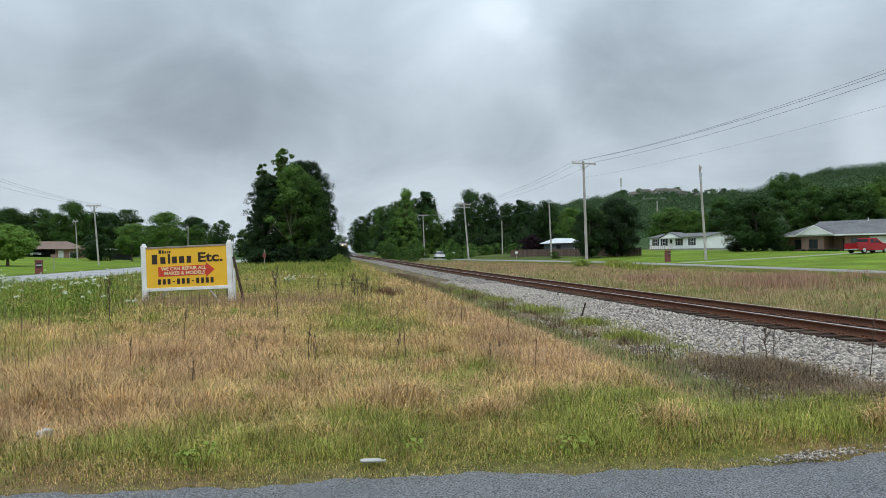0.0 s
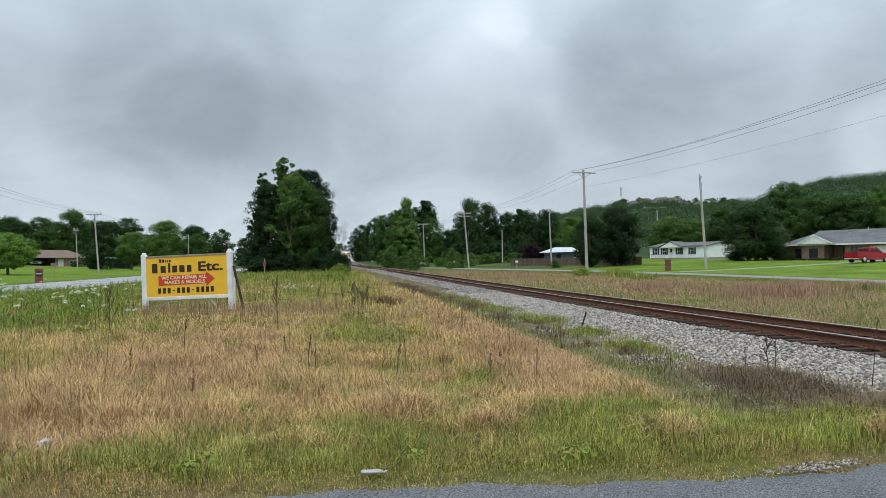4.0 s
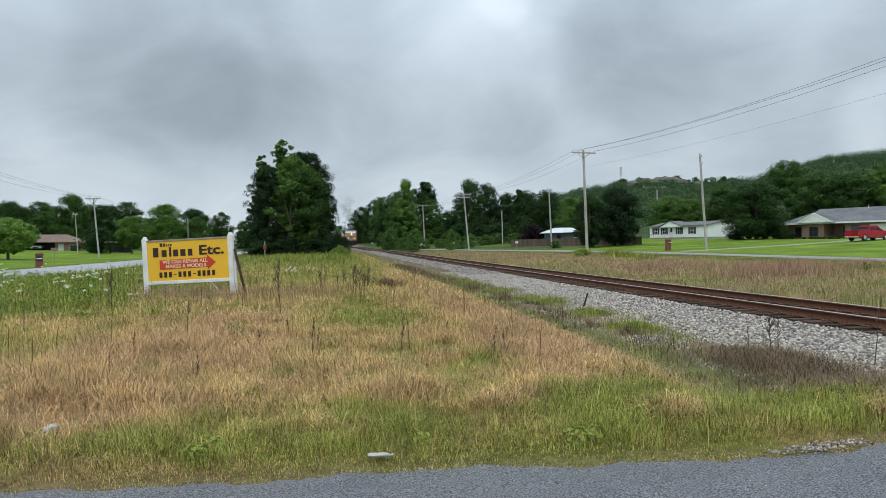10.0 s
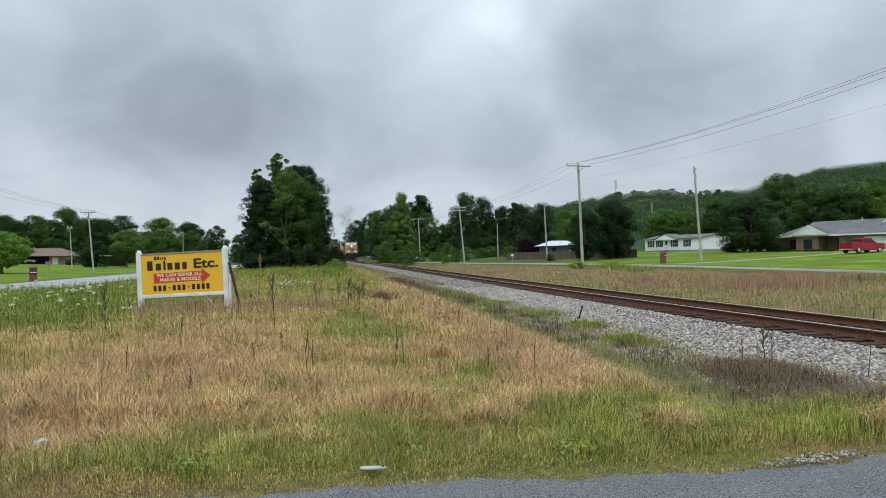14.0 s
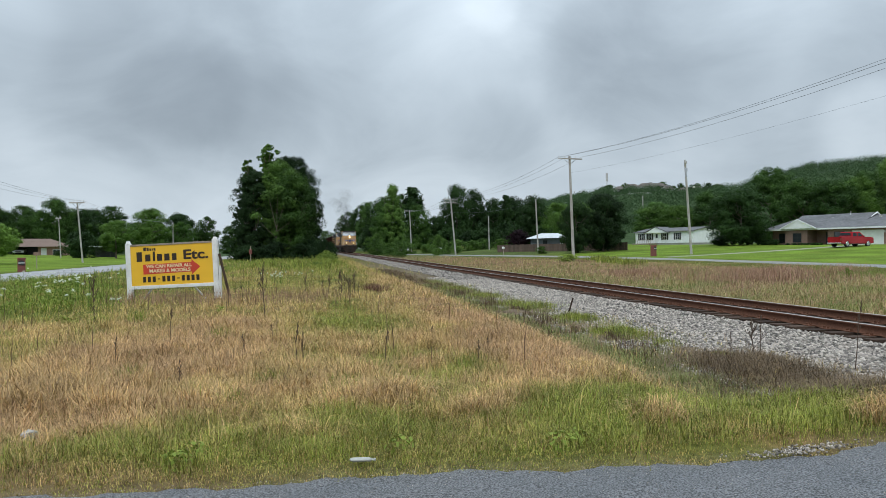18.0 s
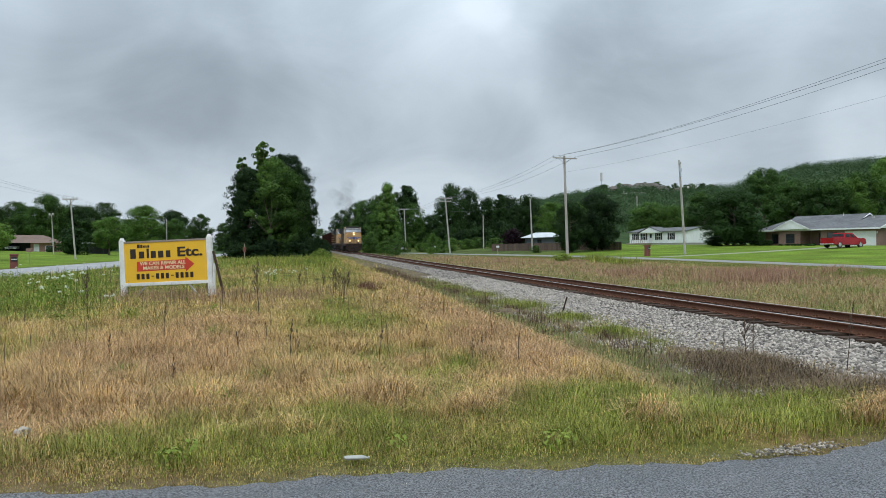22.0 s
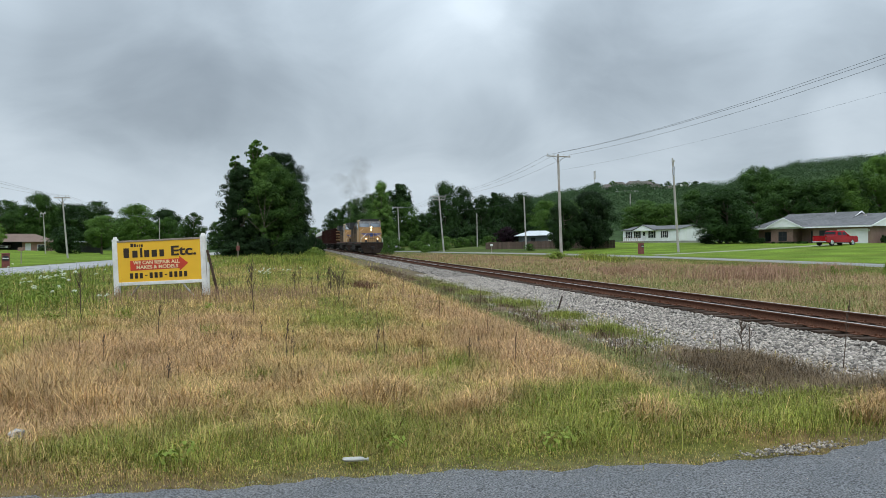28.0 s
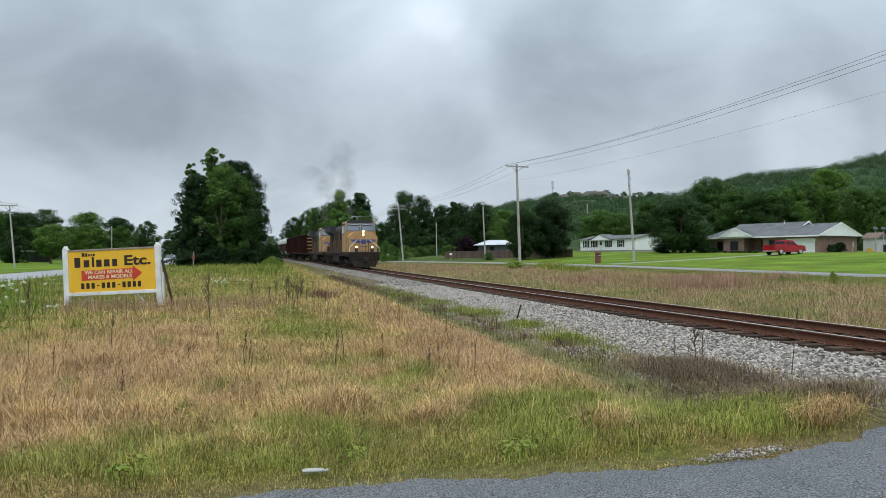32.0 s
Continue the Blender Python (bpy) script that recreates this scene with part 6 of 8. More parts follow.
def window_unit(parent, m, w, h, shutters=False, frame_m=None, bars_n=1):
    """A window in a wall: frame, pane, sill and maybe shutters; m puts its middle at the wall's face, its front to -y."""
    fm = frame_m or M_SIDING
    bm = bmesh.new()
    for lo, hi in (((-w / 2 - 0.06, -0.05, -h / 2 - 0.06), (-w / 2, 0.04, h / 2 + 0.06)), ((w / 2, -0.05, -h / 2 - 0.06), (w / 2 + 0.06, 0.04, h / 2 + 0.06)), ((-w / 2, -0.05, h / 2), (w / 2, 0.04, h / 2 + 0.06)), ((-w / 2, -0.06, -h / 2 - 0.06), (w / 2, 0.04, -h / 2)), ((-w / 2, -0.04, -0.025), (w / 2, 0.02, 0.025))):
        box(bm, lo, hi, 0, m)
    for k in range(bars_n):
        x_ = -w / 2 + w * (k + 1) / (bars_n + 1)
        box(bm, (x_ - 0.02, -0.04, -h / 2), (x_ + 0.02, 0.02, h / 2), 0, m)
    win = part("window", bm, fm, parent)
    bm = bmesh.new()
    box(bm, (-w / 2, -0.015, -h / 2), (w / 2, 0.0, h / 2), 0, m)
    part("pane", bm, M_GLASS, win)
    if shutters:
        for s in (-1, 1):
            bm = bmesh.new()
            x0 = s * (w / 2 + 0.28)
            box(bm, (x0 - 0.2, -0.05, -h / 2 - 0.05), (x0 + 0.2, -0.01, h / 2 + 0.05), 0.01, m)
            part("shutter", bm, M_DARK, win, "black shutter")
    return win


def brick_house():
    """The long brick house: local x runs along its front, y into its depth, the near corner at 0, 0."""
    e = thing("brick_house", "long low brown brick house with grey roof and white garage door", "house", pose(73.9, 85.0, 1.80, 0, 0, HOUSE_TURN))
    L, W, H = 17.7, 10.8, 2.56
    t = 0.25
    def wall(name, lo, hi):
        return solid("wall", e, M_BRICK, (lo, hi), label="brown brick wall")
    wall("front", (-4.6 - 3.4, 0, -0.5), (-4.6, t, H))
    wall("front_b", (-0.30, 0, -0.5), (0, t, H))
    solid("lintel", e, M_BRICK, ((-4.6, 0, 2.14), (-0.30, t, H)))
    wall("end", (-t, t, -0.5), (0, W, H))
    wall("back", (-L, W - t, -0.5), (-t, W, H))
    wall("left", (-L, 1.2, -0.5), (-L + t, W - t, H))
    wall("porch_back", (-11.0, 2.0, -0.5), (-8.0, 2.0 + t, H))
    wall("porch_side", (-8.0 - t, t, -0.5), (-8.0, 2.0, H))
    wall("gable_room", (-14.5, -0.3, -0.5), (-11.0, -0.3 + t, H))
    wall("gable_side", (-11.0 - t, -0.3 + t, -0.5), (-11.0, 2.0, H))
    wall("gable_side", (-14.5, -0.3 + t, -0.5), (-14.5 + t, 1.2, H))
    wall("left_front", (-L + t, 1.2, -0.5), (-14.5 + t, 1.2 + t, H))
    gd = solid("garage_door", e, M_SIDING, ((-4.6, 0.08, -0.05), (-0.30, 0.14, 2.14)), label="white panelled garage door")
    bm = bmesh.new()
    for r_ in range(4):
        for c_ in range(8):
            box(bm, (-4.52 + c_ * 0.53, 0.065, 0.05 + r_ * 0.53), (-4.52 + c_ * 0.53 + 0.45, 0.085, 0.05 + r_ * 0.53 + 0.43), 0.01)
    part("door_panels", bm, M_SIDING, gd)
    door = solid("front_door", e, M_DARK, ((-9.6, 1.94, -0.1), (-8.7, 1.99, 2.0)), bevel=0.01, label="dark front door in the recessed porch")
    bm = bmesh.new()
    rod(bm, (-9.0, 1.9, 0.9), (-9.0, 1.93, 0.9), 0.04)
    part("handle", bm, M_CHROME, door)
    window_unit(e, pose(-12.6, -0.30, 1.25), 1.25, 1.25, bars_n=1, frame_m=M_LOCOGREY)
    window_unit(e, pose(-16.1, 1.2, 1.25), 0.9, 1.3, frame_m=M_LOCOGREY)
    window_unit(e, pose(-6.4, 0.0, 1.35), 1.3, 1.2, frame_m=M_LOCOGREY)
    # main roof: gable over the end, hip at the far left
    ov, pk, ym = 0.55, 1.82, W / 2
    bm = bmesh.new()
    ridge0, ridge1 = -L + 1.7, ov
    e0, e1 = H - 0.14, H - 0.02
    def v(*c):
        return bm.verts.new(c)
    A, B, C, D = v(-L - ov, -ov, e1), v(ov, -ov, e1), v(ov, W + ov, e1), v(-L - ov, W + ov, e1)
    R0, R1 = v(ridge0, ym, H + pk), v(ridge1, ym, H + pk)
    A2, B2, C2, D2 = v(-L - ov, -ov, e0), v(ov, -ov, e0), v(ov, W + ov, e0), v(-L - ov, W + ov, e0)
    R12 = v(ridge1, ym, H + pk - 0.14)
    for f in ((A, B, R1, R0), (C, D, R0, R1), (D, A, R0), (A2, B2, B, A), (D2, A2, A, D), (C2, D2, D, C)):
        bm.faces.new(f)
    bm.faces.new((A2, D2, C2, B2))
    bm.faces.new((B, B2, R12, R1))
    bm.faces.new((R1, R12, C2, C))
    bmesh.ops.recalc_face_normals(bm, faces=bm.faces)
    roof = part("roof", bm, M_ROOF, e, "grey asphalt shingle roof")
    bm = bmesh.new()
    prism(bm, [(ym - 2.6, H + pk - 0.8), (ym + 2.6, H + pk - 0.8), (ym, H + pk + 0.36)], "x", ridge0 + 0.5, -4.2)
    part("upper_ridge", bm, M_ROOF, roof)
    bm = bmesh.new()
    prism(bm, [(ym - 1.6, H + pk - 0.36), (ym, H + pk + 0.42), (ym + 1.6, H + pk - 0.36), (ym, H + pk + 0.22)], "x", -4.2, -4.1)
    part("upper_bargeboard", bm, M_SIDING, roof)
    bm = bmesh.new()
    prism(bm, [(-ov + 0.1, H - 0.10), (W + ov - 0.1, H - 0.10), (ym, H + pk - 0.12)], "x", ov - 0.05, ov - 0.005)
    part("gable_end", bm, M_SIDING, e, "white boarded gable end")
    bm = bmesh.new()
    for s in (0, 1):
        a = Vector((ov + 0.02, -ov if s == 0 else W + ov, H - 0.06))
        b = Vector((ov + 0.02, ym, H + pk - 0.04))
        prism(bm, [(a.y, a.z - 0.1), (a.y, a.z + 0.08), (b.y, b.z + 0.08), (b.y, b.z - 0.1)], "x", ov - 0.02, ov + 0.05)
    part("bargeboard", bm, M_SIDING, roof, "white bargeboard")
    solid("fascia", roof, M_SIDING, ((-L - ov, -ov - 0.05, H - 0.2), (ov, -ov - 0.004, H + 0.0)), label="white gutter board")
    solid("fascia", roof, M_SIDING, ((-L - ov - 0.05, -ov, H - 0.2), (-L - ov - 0.004, W + ov, H)))
    # small gable over the front room and porch
    bm = bmesh.new()
    g0, g1, gp = -15.0, -9.2, 1.35
    gm = (g0 + g1) / 2
    a, b, c = v2 = [bm.verts.new(p) for p in ((g0, -0.95, H + 0.0), (g1, -0.95, H + 0.0), (gm, -0.95, H + gp))]
    d_, e_, f_ = [bm.verts.new(p) for p in ((g0, 3.2, H + 0.0), (g1, 3.2, H + 0.0), (gm, 3.5, H + gp))]
    for f in ((a, c, f_, d_), (b, e_, f_, c), (a, d_, e_, b), (d_, f_, e_)):
        bm.faces.new(f)
    bmesh.ops.recalc_face_normals(bm, faces=bm.faces)
    part("porch_roof", bm, M_ROOF, e, "small grey gable roof over the porch")
    bm = bmesh.new()
    prism(bm, [(g0 + 0.15, H + 0.01), (g1 - 0.15, H + 0.01), (gm, H + gp - 0.06)], "y", -0.94, -0.90)
    part("porch_gable", bm, M_SIDING, e, "white boarded porch gable")
    bm = bmesh.new()
    for s, q in ((g0, -1), (g1, 1)):
        prism(bm, [(s, H - 0.12), (s, H + 0.06), (gm, H + gp + 0.07), (gm, H + gp - 0.11)], "y", -1.02, -0.95)
    part("porch_trim", bm, M_SIDING, e)
    for x_, y_, z_ in ((-3.0, ym - 1.2, H + pk - 0.3), (-10.0, ym - 1.0, H + pk - 0.25), (-7.7, ym - 0.4, H + pk)):
        bm = bmesh.new()
        rod(bm, (x_, y_, z_ - 0.2), (x_, y_, z_ + (0.6 if x_ == -7.7 else 0.12)), 0.06 if x_ == -7.7 else 0.2, n=10)
        part("roof_vent", bm, M_CARGREY, roof)
    solid("meter_box", e, M_CARGREY, ((0.02, W - 1.6, 0.9), (0.2, W - 1.25, 1.7)), ((0.02, W - 1.5, 0.1), (0.08, W - 1.4, 0.9)), bevel=0.02)
    solid("coach_lamp", e, M_CARGREY, ((-0.22, -0.12, 1.75), (-0.08, 0.0, 2.05)), bevel=0.02)
    return e


brick_house()
sm = pose(73.9, 85.0, 1.80, 0, 0, HOUSE_TURN)


def beside(x, y, z=0.0):
    """A place in the brick house's own axes, on the ground."""
    p = sm @ Vector((x, y, 0))
    return p.x, p.y, land_z(p.x, p.y) + z


def hedge_at(name, x, y, lx, ly, h, label):
    e = thing(name, label, "hedge", pose(*beside(x, y), 0, 0, HOUSE_TURN))
    r = np.random.RandomState(int(abs(x * 10)))
    n = int(lx * ly * h * 26) + 20
    c = np.stack([r.uniform(-lx / 2, lx / 2, n), r.uniform(-ly / 2, ly / 2, n), r.uniform(0.1, h, n)], 1)
    ob = new("foliage", leaf_mesh("foliage", leaf_cloud(c, np.full(n, 0.22), 30, 0.10, r), M_LEAFDARK))
    ob.parent = e


hedge_at("hedge", -16.8, -1.2, 3.6, 1.0, 0.72, "clipped dark green hedge before the brick house")
hedge_at("shrub", 0.9, 2.0, 0.9, 0.8, 1.0, "small dark shrub against the brick wall")
hedge_at("shrub", 0.9, 4.6, 1.2, 1.0, 1.3, "dark bush against the brick wall")
hedge_at("flower_bed", -10.6, -1.6, 5.4, 0.8, 0.12, "low untidy flower bed by the porch")
# shed, bins and toys behind the house
shed = thing("shed", "small grey garden shed behind the brick house", "shed", pose(*beside(1.5, W_ := 12.6), 0, 0, HOUSE_TURN))
solid("wall", shed, M_CARGREY, ((-1.5, 0, -0.3), (0.5, 3, 2.0)))
bm = bmesh.new()
prism(bm, [(-0.2, 2.0), (3.2, 2.0), (1.5, 2.9)], "x", -1.7, 0.7)
part("roof", bm, M_BROWNROOF, shed)
bin_ = thing("wheeled_bin", "blue plastic bin standing on the lawn", "bin", pose(*beside(7.5, 15.5)))
bm = bmesh.new()
box(bm, (-0.35, -0.35, 0), (0.35, 0.35, 1.0), 0.06)
part("body", bm, M_BLUEBIN, bin_)
solid("lid", bin_, M_BLUEBIN, ((-0.4, -0.4, 1.0), (0.4, 0.4, 1.08)), bevel=0.02)
bin2 = thing("wheeled_bin", "dark plastic bin beside the shed", "bin", pose(*beside(3.6, 12.0)))
bm = bmesh.new()
box(bm, (-0.4, -0.35, 0), (0.4, 0.35, 1.0), 0.06)
part("body", bm, M_DARK, bin2)
solid("lid", bin2, M_DARK, ((-0.43, -0.4, 1.0), (0.43, 0.4, 1.08)), bevel=0.02)
toy = thing("toy_slide", "yellow plastic toy beside the house", "toy", pose(*beside(1.6, 11.2)))
bm = bmesh.new()
prism(bm, [(-0.35, 0), (0.35, 0), (0.28, 0.2), (0.05, 0.5), (-0.2, 0.55)], "y", -0.22, 0.22)
part("body", bm, M_YELTOY, toy)
for k, (px_, py_) in enumerate(((2.2, 11.6), (2.8, 12.6))):
    dish = thing("satellite_dish", "pale grey satellite dish on a mast behind the house", "satellite dish", pose(*beside(px_, py_), 0, 0, -35 + 10 * k))
    bm = bmesh.new()
    rod(bm, (0, 0, -0.2), (0, 0, 3.3), 0.04)
    part("mast", bm, M_CHROME, dish)
    bm = bmesh.new()
    bmesh.ops.create_cone(bm, cap_ends=True, segments=20, radius1=0.30, radius2=0.1, depth=0.16, matrix=pose(0, -0.1, 3.4, 78, 0, 0))
    part("dish", bm, M_ROOF, dish)


M_HOMEWHITE = surface("bright_white_siding", (0.84, 0.86, 0.88), 0.55, vary=0.05, grain=2, stain=0.4, stain_colour=(0.74, 0.75, 0.76), stain_amount=0.3, bump=0.05)


def mobile_home():
    e = thing("mobile_home", "long white mobile home with black shutters and a dark roof", "house", pose(69.2, 127.0, 2.30, 0, 0, HOUSE_TURN))
    L, W, H = 14.8, 7.6, 2.6
    solid("wall", e, M_HOMEWHITE, ((-L, 0, 0.45), (0, W, H + 0.1)), label="white lap siding")
    bm = bmesh.new()
    for k in range(11):
        z_ = 0.5 + k * 0.19
        box(bm, (-L - 0.012, -0.012, z_), (0.012, -0.002, z_ + 0.17))
        box(bm, (0.002, -0.012, z_), (0.012, W, z_ + 0.17))
    tagged(part("siding", bm, M_HOMEWHITE, e), kind="stuff")
    solid("skirting", e, M_CONCRETE, ((-L + 0.05, 0.05, -0.6), (-0.05, W - 0.05, 0.45)), label="grey block skirting")
    bm = bmesh.new()
    prism(bm, [(-0.35, H + 0.02), (-0.35, H + 0.14), (W / 2, H + 0.95), (W + 0.35, H + 0.14), (W + 0.35, H + 0.02), (W / 2, H + 0.8)], "x", -L - 0.3, 0.3)
    part("roof", bm, M_ROOF, e, "dark grey roof")
    bm = bmesh.new()
    prism(bm, [(-0.05, H + 0.09), (W + 0.05, H + 0.09), (W / 2, H + 0.8)], "x", -0.12, 0.0)
    part("gable_end", bm, M_SIDING, e)
    bm = bmesh.new()
    prism(bm, [(-11.5, H - 0.1), (-5.9, H - 0.1), (-8.7, H + 1.0)], "y", -0.7, 2.5)
    dormer = part("porch_gable", bm, M_HOMEWHITE, e, "small white gable over the door")
    bm = bmesh.new()
    prism(bm, [(-11.9, H - 0.1), (-11.8, H + 0.02), (-8.7, H + 1.12), (-5.6, H + 0.02), (-5.5, H - 0.1), (-8.7, H + 1.0)], "y", -0.8, 2.6)
    part("porch_roof", bm, M_ROOF, dormer)
    for x_ in (-13.1, -10.8, -6.9, -3.7):
        window_unit(e, pose(x_, -0.012, 1.75), 0.85, 1.25, True)
    d = solid("door", e, M_SIDING, ((-9.4, -0.05, 0.5), (-8.5, -0.01, 2.5)), label="white entrance door")
    solid("door_glass", d, M_GLASS, ((-9.2, -0.062, 1.5), (-8.7, -0.052, 2.3)))
    porch = solid("porch_deck", e, M_OLDWOOD, ((-14.0, -1.8, 0.2), (-9.0, -0.02, 0.42)), bevel=0.01, label="dark wooden deck")
    bm = bmesh.new()
    for k in range(9):
        rod(bm, (-13.0 + k * 0.5, -1.8, -0.3), (-13.0 + k * 0.5, -1.8, 1.15), 0.03, n=5)
    rod(bm, (-13.0, -1.8, 1.15), (-9.0, -1.8, 1.15), 0.03, n=5)
    part("porch_rail", bm, M_OLDWOOD, porch)
    return e


mobile_home()


def pavilion():
    e = thing("outbuilding", "grey-blue building with a wide white metal roof behind the fence", "building", pose(44.3, 133.0, land_z(44.3, 133) - 0.35, 0, 0, -14))
    solid("wall", e, M_GREYBLUE, ((-4.6, 0, -0.8), (2.0, 5, 2.5)))
    bm = bmesh.new()
    z0 = 2.35
    o = [bm.verts.new(p) for p in ((-5.6, -0.8, z0 - 0.1), (2.4, -0.8, z0 + 0.1), (2.4, 5.6, z0), (-5.6, 5.6, z0), (-2.6, 2.2, z0 + 1.0), (0.6, 2.2, z0 + 1.0))]
    for f in ((0, 1, 5, 4), (2, 3, 4, 5), (3, 0, 4), (1, 2, 5), (0, 3, 2, 1)):
        bm.faces.new([o[i] for i in f])
    bmesh.ops.recalc_face_normals(bm, faces=bm.faces)
    part("roof", bm, M_METALROOF, e, "white sheet metal roof")
    window_unit(e, pose(1.3, 0, 1.4), 0.7, 1.0)
    window_unit(e, pose(-2.0, 0, 1.4), 0.7, 1.0, frame_m=M_DARK)


pavilion()


def board_fence(x0, y0, x1, y1):
    e = thing("board_fence", "brown weathered wooden board fence along the lawn", "fence", pose(0, 0, 0))
    d = Vector((x1 - x0, y1 - y0, 0))
    n = int(d.length / 0.5)
    ang = math.atan2(d.y, d.x)
    bm = bmesh.new()
    box(bm, (0.012, -0.015, 0), (0.488, 0.015, 1.32), 0.004)
    me_ = bpy.data.meshes.new("board")
    bm.to_mesh(me_)
    bm.free()
    me_.materials.append(M_FENCE)
    for k in range(n):
        p = Vector((x0, y0, 0)) + d * (k / n)
        b_ = new("board", me_)
        b_.parent = e
        b_.matrix_basis = Matrix.Translation((p.x, p.y, land_z(p.x, p.y) - 0.06 + 0.03 * ((k * 7) % 3))) @ Matrix.Rotation(ang, 4, "Z")
    for k in range(n // 5 + 1):
        p = Vector((x0, y0, 0)) + d * min(1, (k * 5 / n))
        solid("post", e, M_FENCE, ((p.x - 0.05, p.y + 0.03, land_z(p.x, p.y) - 0.4), (p.x + 0.05, p.y + 0.13, land_z(p.x, p.y) + 1.25)))


board_fence(32.2, 130.0, 48.0, 108.5)


def left_house():
    e = thing("bungalow", "small pinkish brick bungalow with a brown hip roof and carport", "house", pose(-50.9, 142.0, land_z(-50.9, 142) - 0.75, 0, 0, 12))
    solid("wall", e, M_BRICKPALE, ((0.4, 0, -0.4), (5.0, 7, 2.3)), label="pinkish brick wall")
    bm = bmesh.new()
    z0 = 2.25
    o = [bm.verts.new(p) for p in ((-8.2, -1.0, z0), (5.9, -1.0, z0), (5.9, 7.8, z0), (-8.2, 7.8, z0), (-4.0, 3.4, z0 + 1.5), (2.0, 3.4, z0 + 1.5))]
    for f in ((0, 1, 5, 4), (2, 3, 4, 5), (3, 0, 4), (1, 2, 5), (0, 3, 2, 1)):
        bm.faces.new([o[i] for i in f])
    bmesh.ops.recalc_face_normals(bm, faces=bm.faces)
    part("roof", bm, M_BROWNROOF, e, "brown shingle roof")
    solid("door", e, M_SIDING, ((0.9, -0.05, -0.1), (1.8, -0.01, 2.0)), bevel=0.01, label="white front door")
    window_unit(e, pose(3.4, 0, 1.2), 1.1, 1.0)
    for x_ in (-7.8, -5.0):
        solid("carport_post", e, M_SIDING, ((x_ - 0.07, -0.8, -0.4), (x_ + 0.07, -0.66, 2.26)))
    # near-black wall: the shade inside the open carport is put into its colour
    solid("carport_wall", e, M_DARK, ((-8.0, 3.6, -0.4), (0.38, 3.8, 2.24)))


M_BRICKPALE = surface("pink_brick", (0.36, 0.21, 0.17), 0.85, vary=0.2, grain=7, stain=1.5, bump=0.3)
left_house()
lean_to = thing("carport", "dark open carport with a pale flat roof among trees", "carport", pose(-36.6, 131.4, land_z(-36.6, 131.4), 0, 0, 5))
solid("roof", lean_to, M_METALROOF, ((-1.7, -2, 1.75), (1.7, 3, 1.87)), bevel=0.02)
for x_ in (-1.6, 1.6):
    solid("post", lean_to, M_DARK, ((x_ - 0.05, -1.9, -0.2), (x_ + 0.05, -1.8, 1.75)))
# near-black sheet at the back paints the shade under the flat roof
solid("back_wall", lean_to, M_DARK, ((-1.6, 2.8, -0.2), (1.6, 2.9, 1.75)))


# ---- mailboxes, small signs ----
def brick_mailbox(x, y, h, label):
    e = thing("brick_mailbox", label, "mailbox", pose(x, y, land_z(x, y) - 0.05, 0, 0, 20))
    bm = bmesh.new()
    box(bm, (-0.26, -0.26, 0), (0.26, 0.26, h), 0.015)
    box(bm, (-0.30, -0.30, h - 0.1), (0.30, 0.30, h - 0.02), 0.015)
    part("pillar", bm, M_REDBRICK, e, "red brick pillar")
    bm = bmesh.new()
    prism(bm, [(-0.2, h - 0.55), (0.2, h - 0.55), (0.2, h - 0.3), (0.1, h - 0.2), (-0.1, h - 0.2), (-0.2, h - 0.3)], "y", -0.305, -0.25)
    part("box_door", bm, M_DARK, e)
    solid("plate", e, M_WHITE, ((-0.2, -0.322, h - 0.42), (0.2, -0.309, h - 0.36)))
    return e


M_REDBRICK = surface("dark_red_brick", (0.20, 0.065, 0.055), 0.85, vary=0.25, grain=9, stain=2, bump=0.3)
brick_mailbox(40.6, 84.1, 1.40, "square red brick mailbox pillar beside the road")
brick_mailbox(-21.9, 58.5, 1.12, "square red brick mailbox pillar at the roadside")
for x, y, label in ((30.2, 118.0, "white metal mailbox on a post by the road"), (23.0, 139, "white trackside marker on a post")):
    e_ = thing("post_mailbox", label, "mailbox", pose(x, y, land_z(x, y), 0, 0, 60))
    solid("post", e_, M_OLDWOOD, ((-0.05, -0.05, -0.3), (0.05, 0.05, 1.0)))
    bm = bmesh.new()
    box(bm, (-0.3, -0.2, 1.0), (0.3, 0.2, 1.36), 0.08)
    part("box", bm, M_WHITE, e_)
rs = thing("roadside_marker", "small red-brown marker sign on a thin post", "sign", pose(-7.2, 78.6, land_z(-7.2, 78.6)))
solid("post", rs, M_OLDWOOD, ((-0.045, -0.045, -0.3), (0.045, 0.045, 1.65)))
solid("plate", rs, M_REDBRICK, ((-0.16, -0.075, 0.8), (0.16, -0.047, 1.3)), bevel=0.01)
rs2 = thing("roadside_marker", "thin red post marker on the lawn", "sign", pose(-24.1, 67.6, land_z(-24.1, 67.6)))
solid("post", rs2, M_OLDWOOD, ((-0.03, -0.03, -0.3), (0.03, 0.03, 1.2)))
solid("plate", rs2, M_BRICK, ((-0.25, -0.05, 1.1), (0.25, -0.02, 1.4)), bevel=0.01)
wb = thing("marker_board", "weathered marker post at the ballast's edge", "marker", pose(6.45, 18.2, land_z(6.45, 18.2), 8, 14, 0))
solid("post", wb, M_TIE, ((-0.018, -0.018, -0.1), (0.018, 0.018, 0.40)), bevel=0.006)


